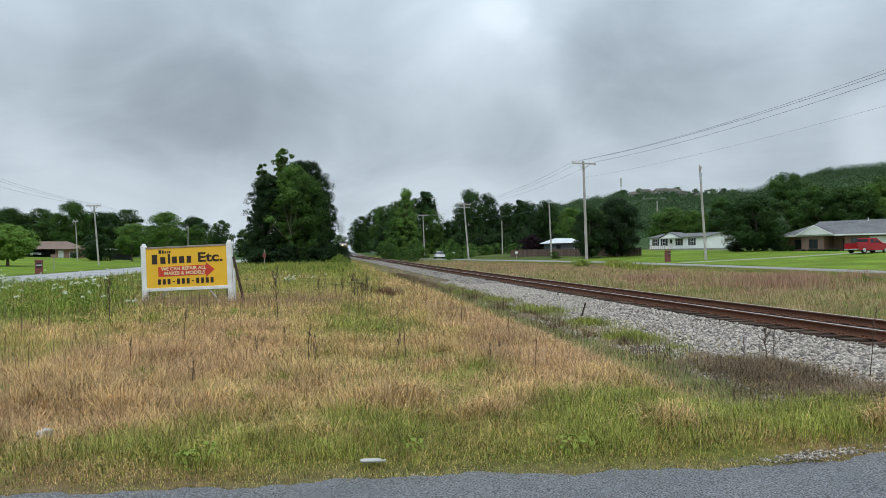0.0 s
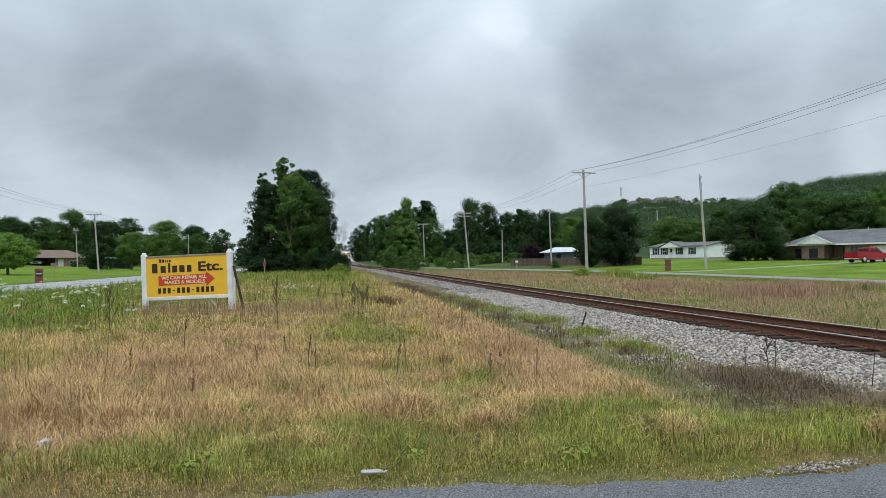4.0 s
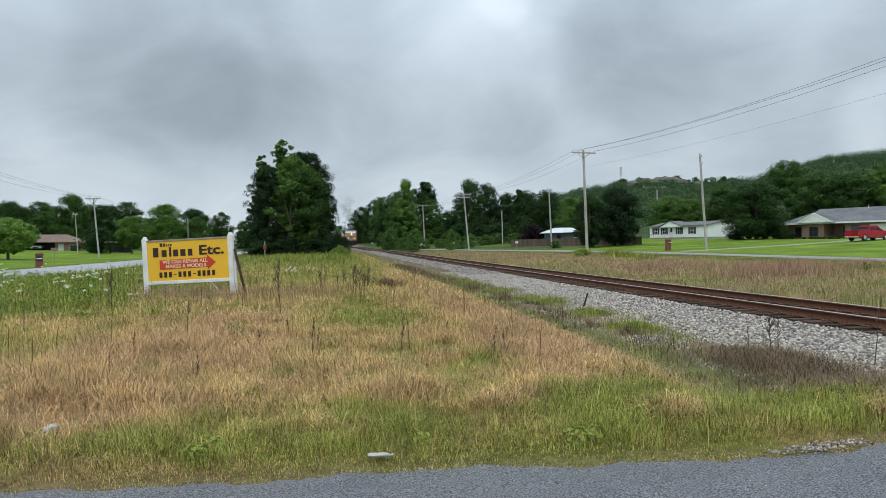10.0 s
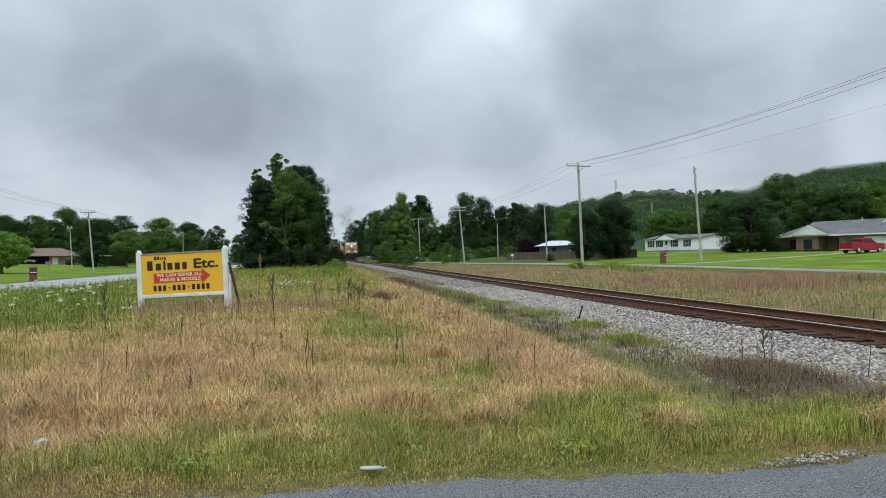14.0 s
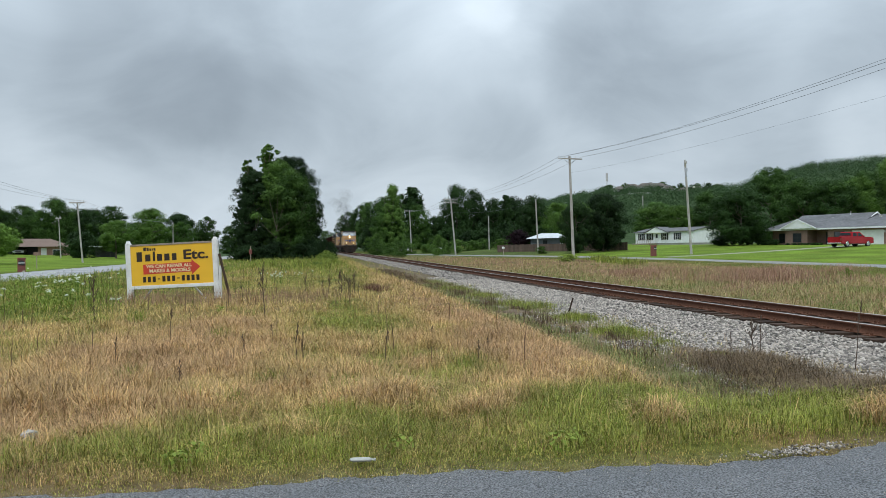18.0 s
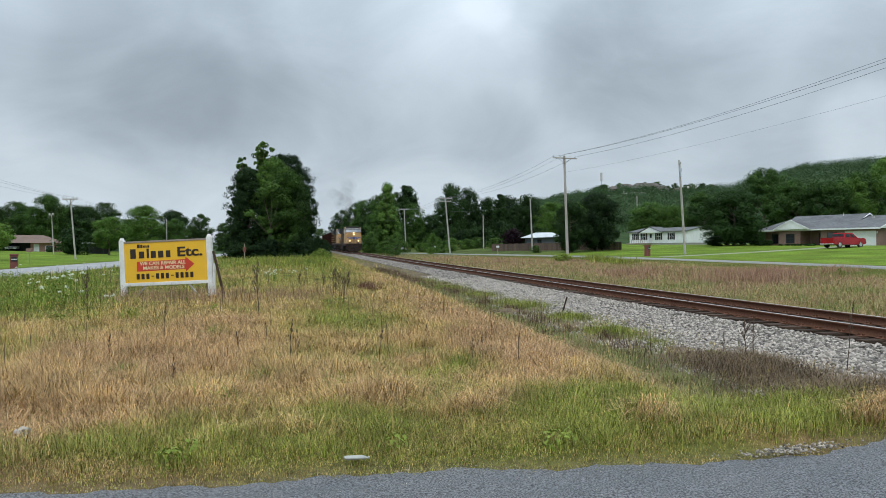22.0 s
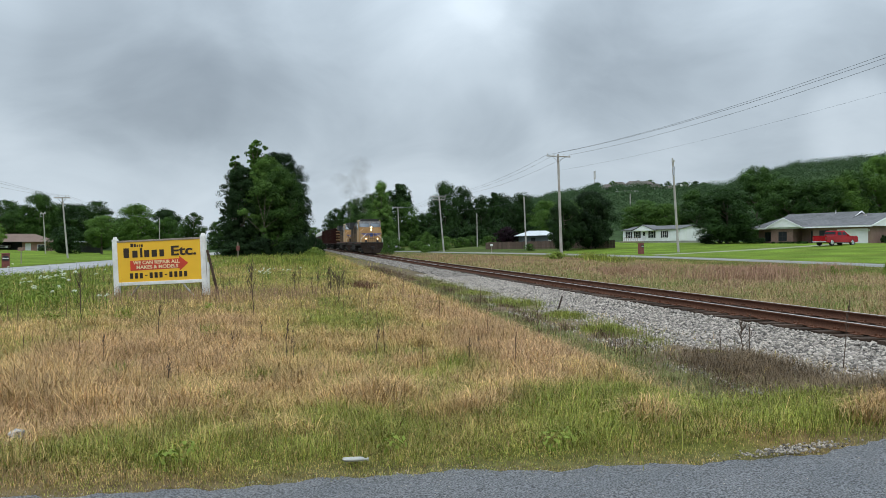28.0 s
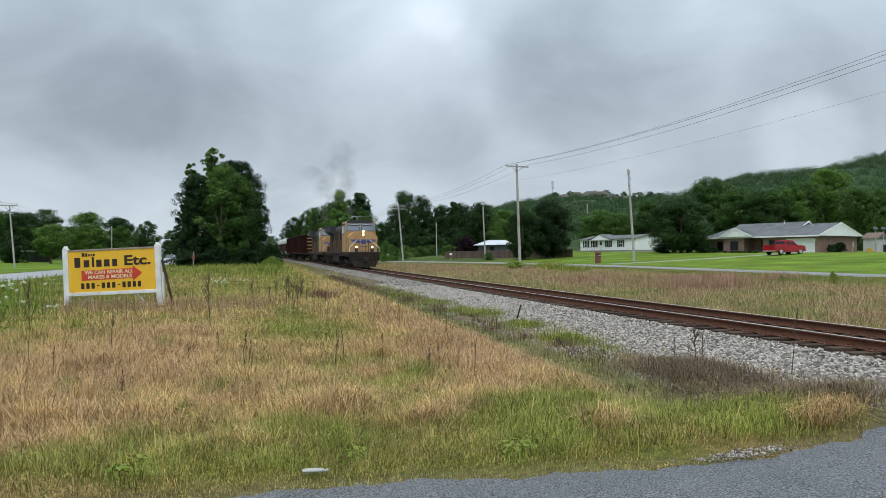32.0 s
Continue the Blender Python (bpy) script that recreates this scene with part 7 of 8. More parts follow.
# ---- vehicles on the roads ----
def wheel(parent, x, y, r, side):
    bm = bmesh.new()
    rod(bm, (x - 0.11, y, r), (x + 0.11, y, r), r, n=20)
    w_ = part("wheel", bm, M_TYRE, parent)
    bm = bmesh.new()
    rod(bm, (x + side * 0.10, y, r), (x + side * 0.125, y, r), r * 0.66, r * 0.6, 16)
    part("rim", bm, M_CHROME, w_)


def pickup(paint, label, place):
    """A crew-cab pickup; its nose points to +y."""
    e = thing("pickup_truck", label, "pickup truck", place)
    bm = bmesh.new()
    prism(bm, [(-2.9, 0.46), (-2.92, 1.22), (-0.95, 1.24), (1.35, 1.25), (2.72, 1.20), (2.9, 1.06), (2.92, 0.5), (2.4, 0.38), (-2.4, 0.38)], "x", -0.97, 0.97)
    bmesh.ops.bevel(bm, geom=list(bm.edges), offset=0.04, segments=2, affect="EDGES")
    body = part("body", bm, paint, e)
    bm = bmesh.new()
    vs = prism(bm, [(-1.02, 1.15), (-0.84, 1.86), (0.62, 1.90), (1.62, 1.18)], "x", -0.86, 0.86)
    for v in vs:
        if v.co.z > 1.5:
            v.co.x *= 0.86
    bmesh.ops.bevel(bm, geom=list(bm.edges), offset=0.04, segments=2, affect="EDGES")
    cabin = part("cabin", bm, paint, e)
    for s in (-1, 1):
        for a, b in ((-0.72, 0.0), (0.16, 1.02)):
            bm = bmesh.new()
            top_b = b - 0.42 if b > 0.5 else b
            lo, hi = s * 0.872, s * 0.775
            f = [bm.verts.new(p) for p in ((lo, a, 1.32), (lo, b, 1.32), (hi, top_b, 1.72), (hi, a + 0.1, 1.72))]
            bm.faces.new(f)
            bmesh.ops.solidify(bm, geom=list(bm.faces), thickness=0.012)
            part("side_window", bm, M_GLASS, cabin)
    for (ya, yb) in (((1.50, 1.29), (0.82, 1.76)), ((-0.98, 1.42), (-0.90, 1.74))):
        bm = bmesh.new()
        dy = 0.02 if ya[0] > 0 else -0.02
        f = [bm.verts.new(p) for p in ((-0.76, ya[0] + dy, ya[1]), (0.76, ya[0] + dy, ya[1]), (0.66, yb[0] + dy, yb[1]), (-0.66, yb[0] + dy, yb[1]))]
        bm.faces.new(f)
        bmesh.ops.solidify(bm, geom=list(bm.faces), thickness=0.012)
        part("windscreen", bm, M_GLASS, cabin)
    solid("bed_liner", body, M_DARK, ((-0.82, -2.8, 1.10), (0.82, -1.08, 1.246)))
    solid("bumper", e, M_CHROME, ((-0.95, 2.86, 0.5), (0.95, 2.97, 0.72)), bevel=0.03)
    solid("bumper", e, M_CHROME, ((-0.95, -3.02, 0.40), (0.95, -2.9, 0.54)), bevel=0.03)
    solid("sill", e, M_DARK, ((-0.985, -1.2, 0.34), (0.985, 1.2, 0.40)), bevel=0.01)
    for s in (-1, 1):
        solid("headlamp", body, M_CHROME, ((s * 0.8 - 0.14, 2.82, 0.82), (s * 0.8 + 0.14, 2.9, 1.0)), bevel=0.02)
        solid("tail_lamp", body, M_STRIPERED, ((s * 0.9 - 0.07, -2.95, 0.75), (s * 0.9 + 0.07, -2.9, 1.08)), bevel=0.01)
        for y_ in (-1.85, 1.9):
            wheel(e, s * 0.86, y_, 0.40, s)
        solid("mirror", cabin, paint, ((s * 1.0 - 0.1, 0.95, 1.2), (s * 1.0 + 0.1, 1.05, 1.4)), bevel=0.02)
    return e


def sedan(paint, label, place):
    """A saloon car; its nose points to -y."""
    e = thing("car", label, "car", place)
    bm = bmesh.new()
    prism(bm, [(-2.3, 0.35), (-2.32, 0.68), (-1.2, 0.88), (1.5, 0.95), (2.25, 0.9), (2.3, 0.4)], "x", -0.9, 0.9)
    bmesh.ops.bevel(bm, geom=list(bm.edges), offset=0.05, segments=2, affect="EDGES")
    body = part("body", bm, paint, e)
    bm = bmesh.new()
    for v in prism(bm, [(-1.25, 0.88), (-0.45, 1.43), (1.0, 1.45), (1.75, 0.94)], "x", -0.82, 0.82):
        if v.co.z > 1.2:
            v.co.x *= 0.78
    part("greenhouse", bm, M_GLASS, e, "dark windows")
    bm = bmesh.new()
    box(bm, (-0.62, -0.4, 1.42), (0.62, 0.98, 1.48), 0.02)
    part("roof", bm, paint, e)
    for s in (-1, 1):
        solid("headlamp", body, M_CHROME, ((s * 0.68 - 0.16, -2.33, 0.58), (s * 0.68 + 0.16, -2.26, 0.72)), bevel=0.02)
        for y_ in (-1.4, 1.4):
            wheel(e, s * 0.8, y_, 0.33, s)
    solid("grille", body, M_DARK, ((-0.45, -2.335, 0.42), (0.45, -2.3, 0.62)))
    return e


tp = Vector((65.4, 81.0))
pickup(M_RED, "shiny red crew-cab pickup parked on the driveway", pose(tp.x, tp.y, land_z(tp.x, tp.y) + 0.0, 0, 0, -76))
car_white = sedan(M_CARWHITE, "white car driving away along the residential lane", pose(20, 140, 0))
sedan(M_SILVER, "grey car parked beneath the big dark tree", pose(66.5, 111.5, land_z(66.5, 111.5), 0, 0, 70))
sedan(M_DARK, "dark car parked in the big tree's shade", pose(70.2, 112.6, land_z(70.2, 112.6), 0, 0, 62))
sedan(M_CARWHITE, "pale car parked in the bungalow's carport", pose(-54.0, 143.5, land_z(-54, 143.5), 0, 0, 12))
car_red = sedan(M_RED, "red car with a pale roof driving along the country road", pose(-14, 200, 0))
car_silver = sedan(M_SILVER, "silver car driving along the country road behind the sign", pose(-14, 230, 0))
car_red.children_recursive[2].data.materials[0] = M_CARWHITE
LANE_ROWS = [(0.0, 20.6, 142.0), (0.6, 20.7, 146.5), (1.2, 20.3, 151.0), (2.5, 18.6, 159.0), (32.0, 18.4, 160.0)]
CARS = [(car_red, CAR_RED_ROWS), (car_silver, CAR_SILVER_ROWS)]

M_DRIVE = surface("worn_driveway", (0.235, 0.245, 0.17), 0.9, vary=0.25, grain=2, stain=0.5, stain_colour=(0.16, 0.21, 0.07), stain_amount=0.5, bump=0.1)
drive = []
for t in np.linspace(0, 1, 16):
    a, b = Vector((39.8, 79.0)), Vector((71.0, 85.5))
    p = a.lerp(b, t) + Vector((0, -1.5 * math.sin(t * 3.14)))
    for s in (-1.3, 1.3):
        drive.append((p.x + 0.2 * s, p.y + s, land_z(p.x + 0.2 * s, p.y + s) + 0.025))
dq = [(2 * i, 2 * i + 1, 2 * i + 3, 2 * i + 2) for i in range(15)]
tagged(new("driveway", raw_mesh("driveway", drive, np.full(15, 4), np.array(dq).ravel(), M_DRIVE)), "pale concrete driveway across the lawn", "driveway", kind="structure")


# ---- on the hill ----
def hill_house(x, y, w, h, turn, roof_m, label):
    e = thing("hill_house", label, "house", pose(x, y, land_z(x, y) + 0.9, 0, 0, turn), group="houses on the hill")
    solid("wall", e, M_CARGREY, ((-w / 2, -5, -6), (w / 2, 5, h)))
    bm = bmesh.new()
    prism(bm, [(-w / 2 - 0.7, h), (w / 2 + 0.7, h), (w / 2 - 2.4, h + 2.0), (-w / 2 + 2.4, h + 2.0)], "y", -6, 6)
    part("roof", bm, roof_m, e)
    for k in range(3):
        solid("window", e, M_GLASS, ((-w / 2 + (k + 0.5) * w / 3 - 0.8, -5.05, h - 3.2), (-w / 2 + (k + 0.5) * w / 3 + 0.8, -4.98, h - 1.2)))


for az, w, h in ((23.3, 8, 3.0), (24.2, 9, 3.6), (25.3, 11, 3.6), (26.1, 10, 4.2), (26.9, 7, 3.0), (27.9, 6, 2.6), (28.9, 7, 3.4)):
    a = radians(az)
    hill_house(math.sin(a) * 497, math.cos(a) * 497, w, h, -az, M_HILLROOF, "large pale house with a broad roof on the wooded hilltop")
ta = radians(22.35)
tower = thing("cell_tower", "slender pale antenna mast on the hilltop", "antenna mast", pose(math.sin(ta) * 505, math.cos(ta) * 505, land_z(math.sin(ta) * 505, math.cos(ta) * 505)))
bm = bmesh.new()
rod(bm, (0, 0, 0), (0, 0, 17), 0.3, 0.25)
part("mast", bm, M_CARGREY, tower)
bm = bmesh.new()
rod(bm, (0, 0, 11.5), (0, 0, 17), 0.8, 0.8, 8)
part("antenna_panels", bm, M_CARGREY, tower)
for az, r_, top_ in ((25.0, 330, 25.0), (42.8, 260, 25.8)):
    hx, hy = math.sin(radians(az)) * r_, math.cos(radians(az)) * r_
    utility_pole((hx, hy, land_z(hx, hy)), (hx, hy, top_), "pale pole rising from the wooded hillside", (), 0.3)


# ---- grass, weeds, flowers ----
M_DOCK = surface("reddish_dead_dock", (0.15, 0.065, 0.035), 0.9, bump=0)
M_WEEDBLADE = surface("thin_dead_stem", (0.14, 0.085, 0.055), 0.9, bump=0)


def in_view(r, n, y0, y1, az0, az1, bias=1.0):
    """Places spread over a fan of ground before the road."""
    y = np.sqrt(y0 ** 2 + (y1 ** 2 - y0 ** 2) * r.rand(n) ** bias)
    return y * np.tan(np.radians(r.uniform(az0, az1, n))), y


def blades(name, x, y, height, width, dry, lean, r, material, label):
    """Blades of grass: each a tapering bent strip; height, width, dry are arrays."""
    n = len(x)
    z = ground_height(x, y)
    a = r.uniform(0, 6.283, n)
    d = np.stack([np.cos(a), np.sin(a)], 1)
    # half of the blades turn their broad side to the road
    b = a + 1.571 + r.normal(0, 0.5, n)
    s = np.stack([np.cos(b), np.sin(b)], 1) * width[:, None]
    bend = lean * r.uniform(0.3, 1.7, n) * height
    p0 = np.stack([x, y], 1)
    p1 = p0 + d * (bend * 0.35)[:, None]
    p2 = p0 + d * bend[:, None]
    z1, z2 = z + height * 0.62, z + height * np.clip(1.05 - 0.35 * bend / height, 0.4, 1.0)
    v = np.stack([
        np.column_stack([p0 - s, z - 0.02]), np.column_stack([p0 + s, z - 0.02]),
        np.column_stack([p1 + s * 0.8, z1]), np.column_stack([p1 - s * 0.8, z1]),
        np.column_stack([p2, z2])], 1).reshape(-1, 3)
    base = (np.arange(n) * 5)[:, None]
    loops = np.concatenate([base + np.array([0, 1, 2, 3]), base + np.array([3, 2, 4])], 1).ravel()
    me_ = raw_mesh(name, v, np.tile([4, 3], n), loops, material)
    me_.attributes.new("dry", "FLOAT", "POINT").data.foreach_set("value", np.repeat(np.clip(dry, 0, 1), 5).astype(np.float32))
    return tagged(new(name, me_), label, "grass", kind="stuff")


def field(name, seed, n, y0, y1, az0, az1, h0, h1, w, label, lean=0.45, keep=None, bias=1.0, dry_of=None, thin=0.5, material=None):
    r = np.random.RandomState(seed)
    x, y = in_view(r, n, y0, y1, az0, az1, bias)
    ok = (y > asphalt_edge(x) - 0.01 - 0.16 * bumps(x, y, 77, 0.4) ** 2) & (np.abs(x - track_x(y)) > 3.15)
    lump = bumps(x, y, seed + 50, 0.7 + 0.03 * y0)
    ok &= r.rand(n) > thin * (1 - lump) * 1.2
    if keep is not None:
        ok &= keep(x, y, r)
    x, y, lump = x[ok], y[ok], lump[ok]
    m = len(x)
    d = (dry_of or dryness)(x, y)
    lump = lump * (0.55 + 0.9 * bumps(x, y, seed + 70, 2.2 + 0.08 * y0))
    # green blades stand among the straw, and straw among the green
    d = np.where(r.rand(m) < 0.22, r.uniform(0.1, 1.0, m), d + r.normal(0, 0.13, m))
    h = (h0 + (h1 - h0) * r.rand(m) ** 1.6) * (0.55 + 0.9 * lump)
    edge = ss(0.0, 1.3, y - asphalt_edge(x))
    h = h * (0.3 + 0.7 * edge) * np.where(x > track_x(y), np.clip((right_road_x(y) - 2.2 - x) / 10, 0.12, 1), 1)
    return blades(name, x, y, h, w * r.uniform(0.6, 1.3, m), d, lean, r, material or M_GRASS, label)


def left_of_track(x, y, r):
    s = x - track_x(y)
    # the ditch and the stony foot of the bank stay thin
    return (s < -3.2) & (r.rand(len(x)) < np.where(y < 6.6, np.clip((-4.1 - s) / 1.3, 0.04, 1.0), np.clip((-6.1 + 0.8 * ss(24, 40, y) + 0.9 * ss(60, 90, y) - s) / 0.5, 0.08, 1.0)))


def right_of_track(x, y, r):
    return (x - track_x(y) > 3.2) & (x - right_road_x(y) < -2.2)


MEADOW = "rough meadow grass, straw and green mixed"
field("verge_grass", 100, 90000, 4.55, 6.6, -27, 47, 0.03, 0.11, 0.0022, "short dense grass along the road edge", lean=0.9, thin=0.15, keep=left_of_track, dry_of=lambda x, y: 0.06 + 0.30 * bumps(x, y, 44, 1.5) + 0.1 * bumps(x, y, 46, 0.5) + 0.12 * ss(0.5, 0.1, y - asphalt_edge(x)))
field("meadow_grass", 101, 150000, 5.3, 9.0, -26, 47, 0.04, 0.19, 0.0019, MEADOW, lean=1.15, keep=left_of_track)
field("meadow_grass", 102, 90000, 8.8, 17, -26, 40, 0.05, 0.12, 0.0036, MEADOW, lean=1.9, keep=left_of_track)
field("meadow_grass", 108, 40000, 8.8, 17, -26, 40, 0.08, 0.24, 0.003, MEADOW, lean=1.0, keep=left_of_track, thin=0.9)
field("meadow_grass", 103, 90000, 16.5, 42, -26, 22, 0.05, 0.14, 0.0045, MEADOW, material=M_GRASSFAR, lean=1.9, keep=left_of_track)
field("meadow_grass", 109, 34000, 16.5, 42, -26, 22, 0.10, 0.26, 0.0038, MEADOW, material=M_GRASSFAR, lean=1.0, keep=left_of_track, thin=0.9)
field("meadow_grass", 104, 45000, 40, 100, -20, 8, 0.12, 0.34, 0.014, MEADOW, material=M_GRASSFAR, lean=0.8, keep=lambda x, y, r: (x > left_road_x(y) + 3.2) & left_of_track(x, y, r))


def right_dry(x, y):
    near = np.exp(-((x - track_x(y) - 5) / 2.5) ** 2)
    d = 0.62 + 1.3 * (bumps(x, y, 31, 7) - 0.5) + 0.4 * (bumps(x, y, 32, 2) - 0.5) - 0.35 * ss(-12, -4, x - right_road_x(y)) - 0.3 * near
    return np.clip(0.14 + 0.8 * d, 0.1, 0.97)


field("tall_grass", 107, 75000, 12, 33, 14, 47, 0.08, 0.36, 0.006, "tall reddish dry grass across the railway", keep=right_of_track, dry_of=right_dry, lean=1.1, material=M_GRASSRED)
field("tall_grass", 105, 80000, 32, 66, 8, 47, 0.10, 0.40, 0.009, "tall reddish dry grass across the railway", lean=0.9, keep=right_of_track, dry_of=right_dry, material=M_GRASSRED)
field("tall_grass", 106, 30000, 55, 130, 3, 40, 0.15, 0.40, 0.018, "tall reddish dry grass across the railway", keep=right_of_track, dry_of=right_dry, material=M_GRASSRED)


def straw(name, seed, n, y0, y1, az0, az1, w):
    """Flattened dead straw lying over the meadow."""
    r = np.random.RandomState(seed)
    x, y = in_view(r, n, y0, y1, az0, az1)
    d = dryness(x, y)
    ok = (y > asphalt_edge(x) + 0.9) & (x - track_x(y) < -6.3) & (d > 0.5)
    x, y, d = x[ok], y[ok], d[ok]
    m = len(x)
    return blades(name, x, y, r.uniform(0.12, 0.30, m), w * r.uniform(0.6, 1.3, m), np.clip(d + 0.12, 0, 0.92), 1.5, r, M_GRASS, "pale dead straw lying flat")


straw("dead_straw", 111, 70000, 6.0, 15, -26, 26, 0.0030)
straw("dead_straw", 112, 34000, 15, 36, -25, 15, 0.005)


def tufts(name, seed, spots, per, height, w, dry, label, spread=0.16, lean=0.55):
    """Separate tufts of grass standing on given spots."""
    r = np.random.RandomState(seed)
    x = np.concatenate([px_ + r.normal(0, spread * s_, per) for px_, py_, s_ in spots])
    y = np.concatenate([py_ + r.normal(0, spread * s_, per) for px_, py_, s_ in spots])
    sz = np.repeat([s_ for _, _, s_ in spots], per)
    m = len(x)
    return blades(name, x, y, height * sz * r.uniform(0.5, 1.2, m), np.full(m, w), dry + r.normal(0, 0.08, m), lean, r, M_GRASS, label)


tufts("bank_tuft", 121, [(5.72, 13.0, 1.0), (5.6, 13.3, 0.8), (5.95, 12.1, 0.5), (6.02, 16.2, 1.0), (5.85, 16.7, 0.8), (5.9, 19.5, 1.3), (5.7, 20.6, 1.2), (5.6, 24.5, 1.2), (5.4, 29, 1.2), (6.2, 10.3, 0.35), (7.2, 7.6, 0.35)], 900, 0.17, 0.003, 0.15, "green grass tufts on the ballast's flank", 0.26)
tufts("straw_tuft", 122, [(0.75, 7.4, 1.2), (-0.1, 7.9, 1.0), (-1.1, 7.5, 1.1), (0.55, 8.6, 1.0), (-2.6, 7.8, 1.3), (-0.35, 9.2, 1.1), (1.5, 6.6, 0.8), (3.0, 6.0, 0.9), (4.95, 5.6, 0.7), (5.2, 5.75, 0.7), (4.7, 5.5, 0.6), (-3.0, 9.5, 1.2), (-2.9, 7.6, 1.1), (-2.5, 8.3, 1.2), (-2.1, 7.5, 1.0), (-3.2, 8.6, 1.2), (-1.9, 8.4, 1.0), (0.6, 7.1, 1.2), (0.85, 7.25, 1.1), (0.35, 7.3, 1.0)], 300, 0.34, 0.0030, 0.82, "clumps of bent straw-coloured grass", 0.13, 1.25)
tufts("green_tuft", 123, [(3.0, 6.1, 1.2), (3.3, 6.5, 1.1), (3.8, 6.7, 1.1), (2.4, 6.4, 1.0), (4.3, 6.7, 1.1), (2.7, 7.0, 0.8), (-1.9, 6.3, 0.8), (1.8, 7.5, 0.8), (3.3, 7.1, 0.8), (0.2, 5.7, 0.6), (-0.9, 5.6, 0.6), (2.3, 5.6, 0.9), (4.3, 5.6, 0.9), (4.7, 5.75, 0.9), (5.0, 6.0, 0.9), (4.9, 6.4, 0.9), (3.9, 5.6, 0.8), (4.4, 6.2, 1.0)], 420, 0.20, 0.0026, 0.2, "bright green clumps of fresh grass", 0.26, 0.8)
weedy = tufts("dead_weed", 124, [(5.55 + 0.42 * math.sin(i * 2.4) + 0.012 * i, 6.15 + 0.14 * i, 0.8 + 0.25 * math.sin(i * 1.3)) for i in range(27)], 480, 0.26, 0.0025, 0.75, "dark tangle of dead brown weeds by the ditch", 0.30, 1.3)
weedy.data.materials[0] = M_DEADGRASS
ditch = tufts("ditch_weed", 125, [(4.75 + 0.55 * math.sin(i * 2.7), 10.4 + 0.7 * i, 0.7 + 0.3 * math.sin(i * 1.9)) for i in range(66)], 150, 0.26, 0.005, 1.0, "dark weedy growth along the ditch", 0.28, 0.6)
ditch.data.materials[0] = M_DEADGRASS
tufts("ditch_grass", 126, [(4.35 + 0.22 * math.sin(i * 3.1), 9.0 + 0.75 * i, 0.9) for i in range(32)], 320, 0.22, 0.003, 0.16, "dull green grass in the ditch", 0.26, 0.9).data.materials[0] = M_GRASSRED


tufts("red_grass", 127, [(19.6 + 0.55 * i, 32.6 + 0.9 * math.sin(i * 1.9), 1.25 + 0.35 * math.sin(i * 2.3)) for i in range(8)] + [(25.5 + 0.9 * i, 41 + 2.5 * math.sin(i * 1.7), 0.9) for i in range(8)] + [(19 + 0.8 * i, 44 + 3 * math.sin(i * 2.9), 0.8) for i in range(6)], 260, 0.66, 0.006, 1.0, "tall reddish seeding grass in clumps", 0.8, 0.45).data.materials[0] = M_GRASSRED
tufts("field_green", 128, [(16.5 + 1.7 * i + math.sin(i * 3.3), 22 + 2.2 * i + 2 * math.sin(i * 2.1), 1.1) for i in range(9)] + [(30.3, 33.7, 1.6), (31.5, 36, 1.4), (29, 38, 1.3), (15.2, 17.5, 0.9)], 260, 0.26, 0.006, 0.10, "fresh green growth among dry grass", 0.7, 0.7).data.materials[0] = M_GRASSRED
tufts("slope_weed", 133, [(-2.2 + 3.4 * math.sin(i * 2.3), 52 + 0.62 * i, 0.7 + 0.4 * math.sin(i * 1.9)) for i in range(46)], 120, 0.62, 0.011, 0.10, "tall fresh green weeds before the grove", 0.55, 0.6)
tufts("roadside_green", 134, [(-7.2 + 2.4 * math.sin(i * 2.6) - 0.12 * i, 18.6 + 0.42 * i, 0.8 + 0.3 * math.sin(i * 1.7)) for i in range(44)], 170, 0.36, 0.0055, 0.03, "fresh green weedy grass along the road", 0.55, 0.8)
tufts("lane_weed", 132, [(27.6 + 0.35 * i + 0.5 * math.sin(i * 2.1), 62 + 1.5 * i, 0.8 + 0.3 * math.sin(i * 1.3)) for i in range(14)], 160, 0.75, 0.012, 0.12, "tall yellow-green weeds along the lane", 0.7, 0.5)
tufts("dark_tuft", 129, [(-0.83, 7.43, 1.0), (-0.54, 8.38, 1.0), (0.29, 8.04, 1.1), (-2.2, 9.0, 0.9), (-3.4, 8.2, 1.0), (1.9, 9.2, 0.8), (-1.6, 12.5, 1.1), (-4.2, 15.0, 1.3), (-3.6, 15.4, 1.1)], 150, 0.24, 0.003, 0.06, "darker green tufts in the straw", 0.10, 0.6)


def tussocks(seed, n, y0, y1, az0, az1, low, high):
    """Random spots for small tussocks on the open meadow whose dryness lies between two bounds."""
    r = np.random.RandomState(seed)
    x, y = in_view(r, n, y0, y1, az0, az1)
    d = dryness(x, y)
    ok = (d > low) & (d < high) & (y > asphalt_edge(x) + 0.35) & (x - track_x(y) < -6.2)
    return [(float(a), float(b), float(c)) for a, b, c in zip(x[ok], y[ok], 0.5 + 0.8 * r.rand(int(ok.sum())))]


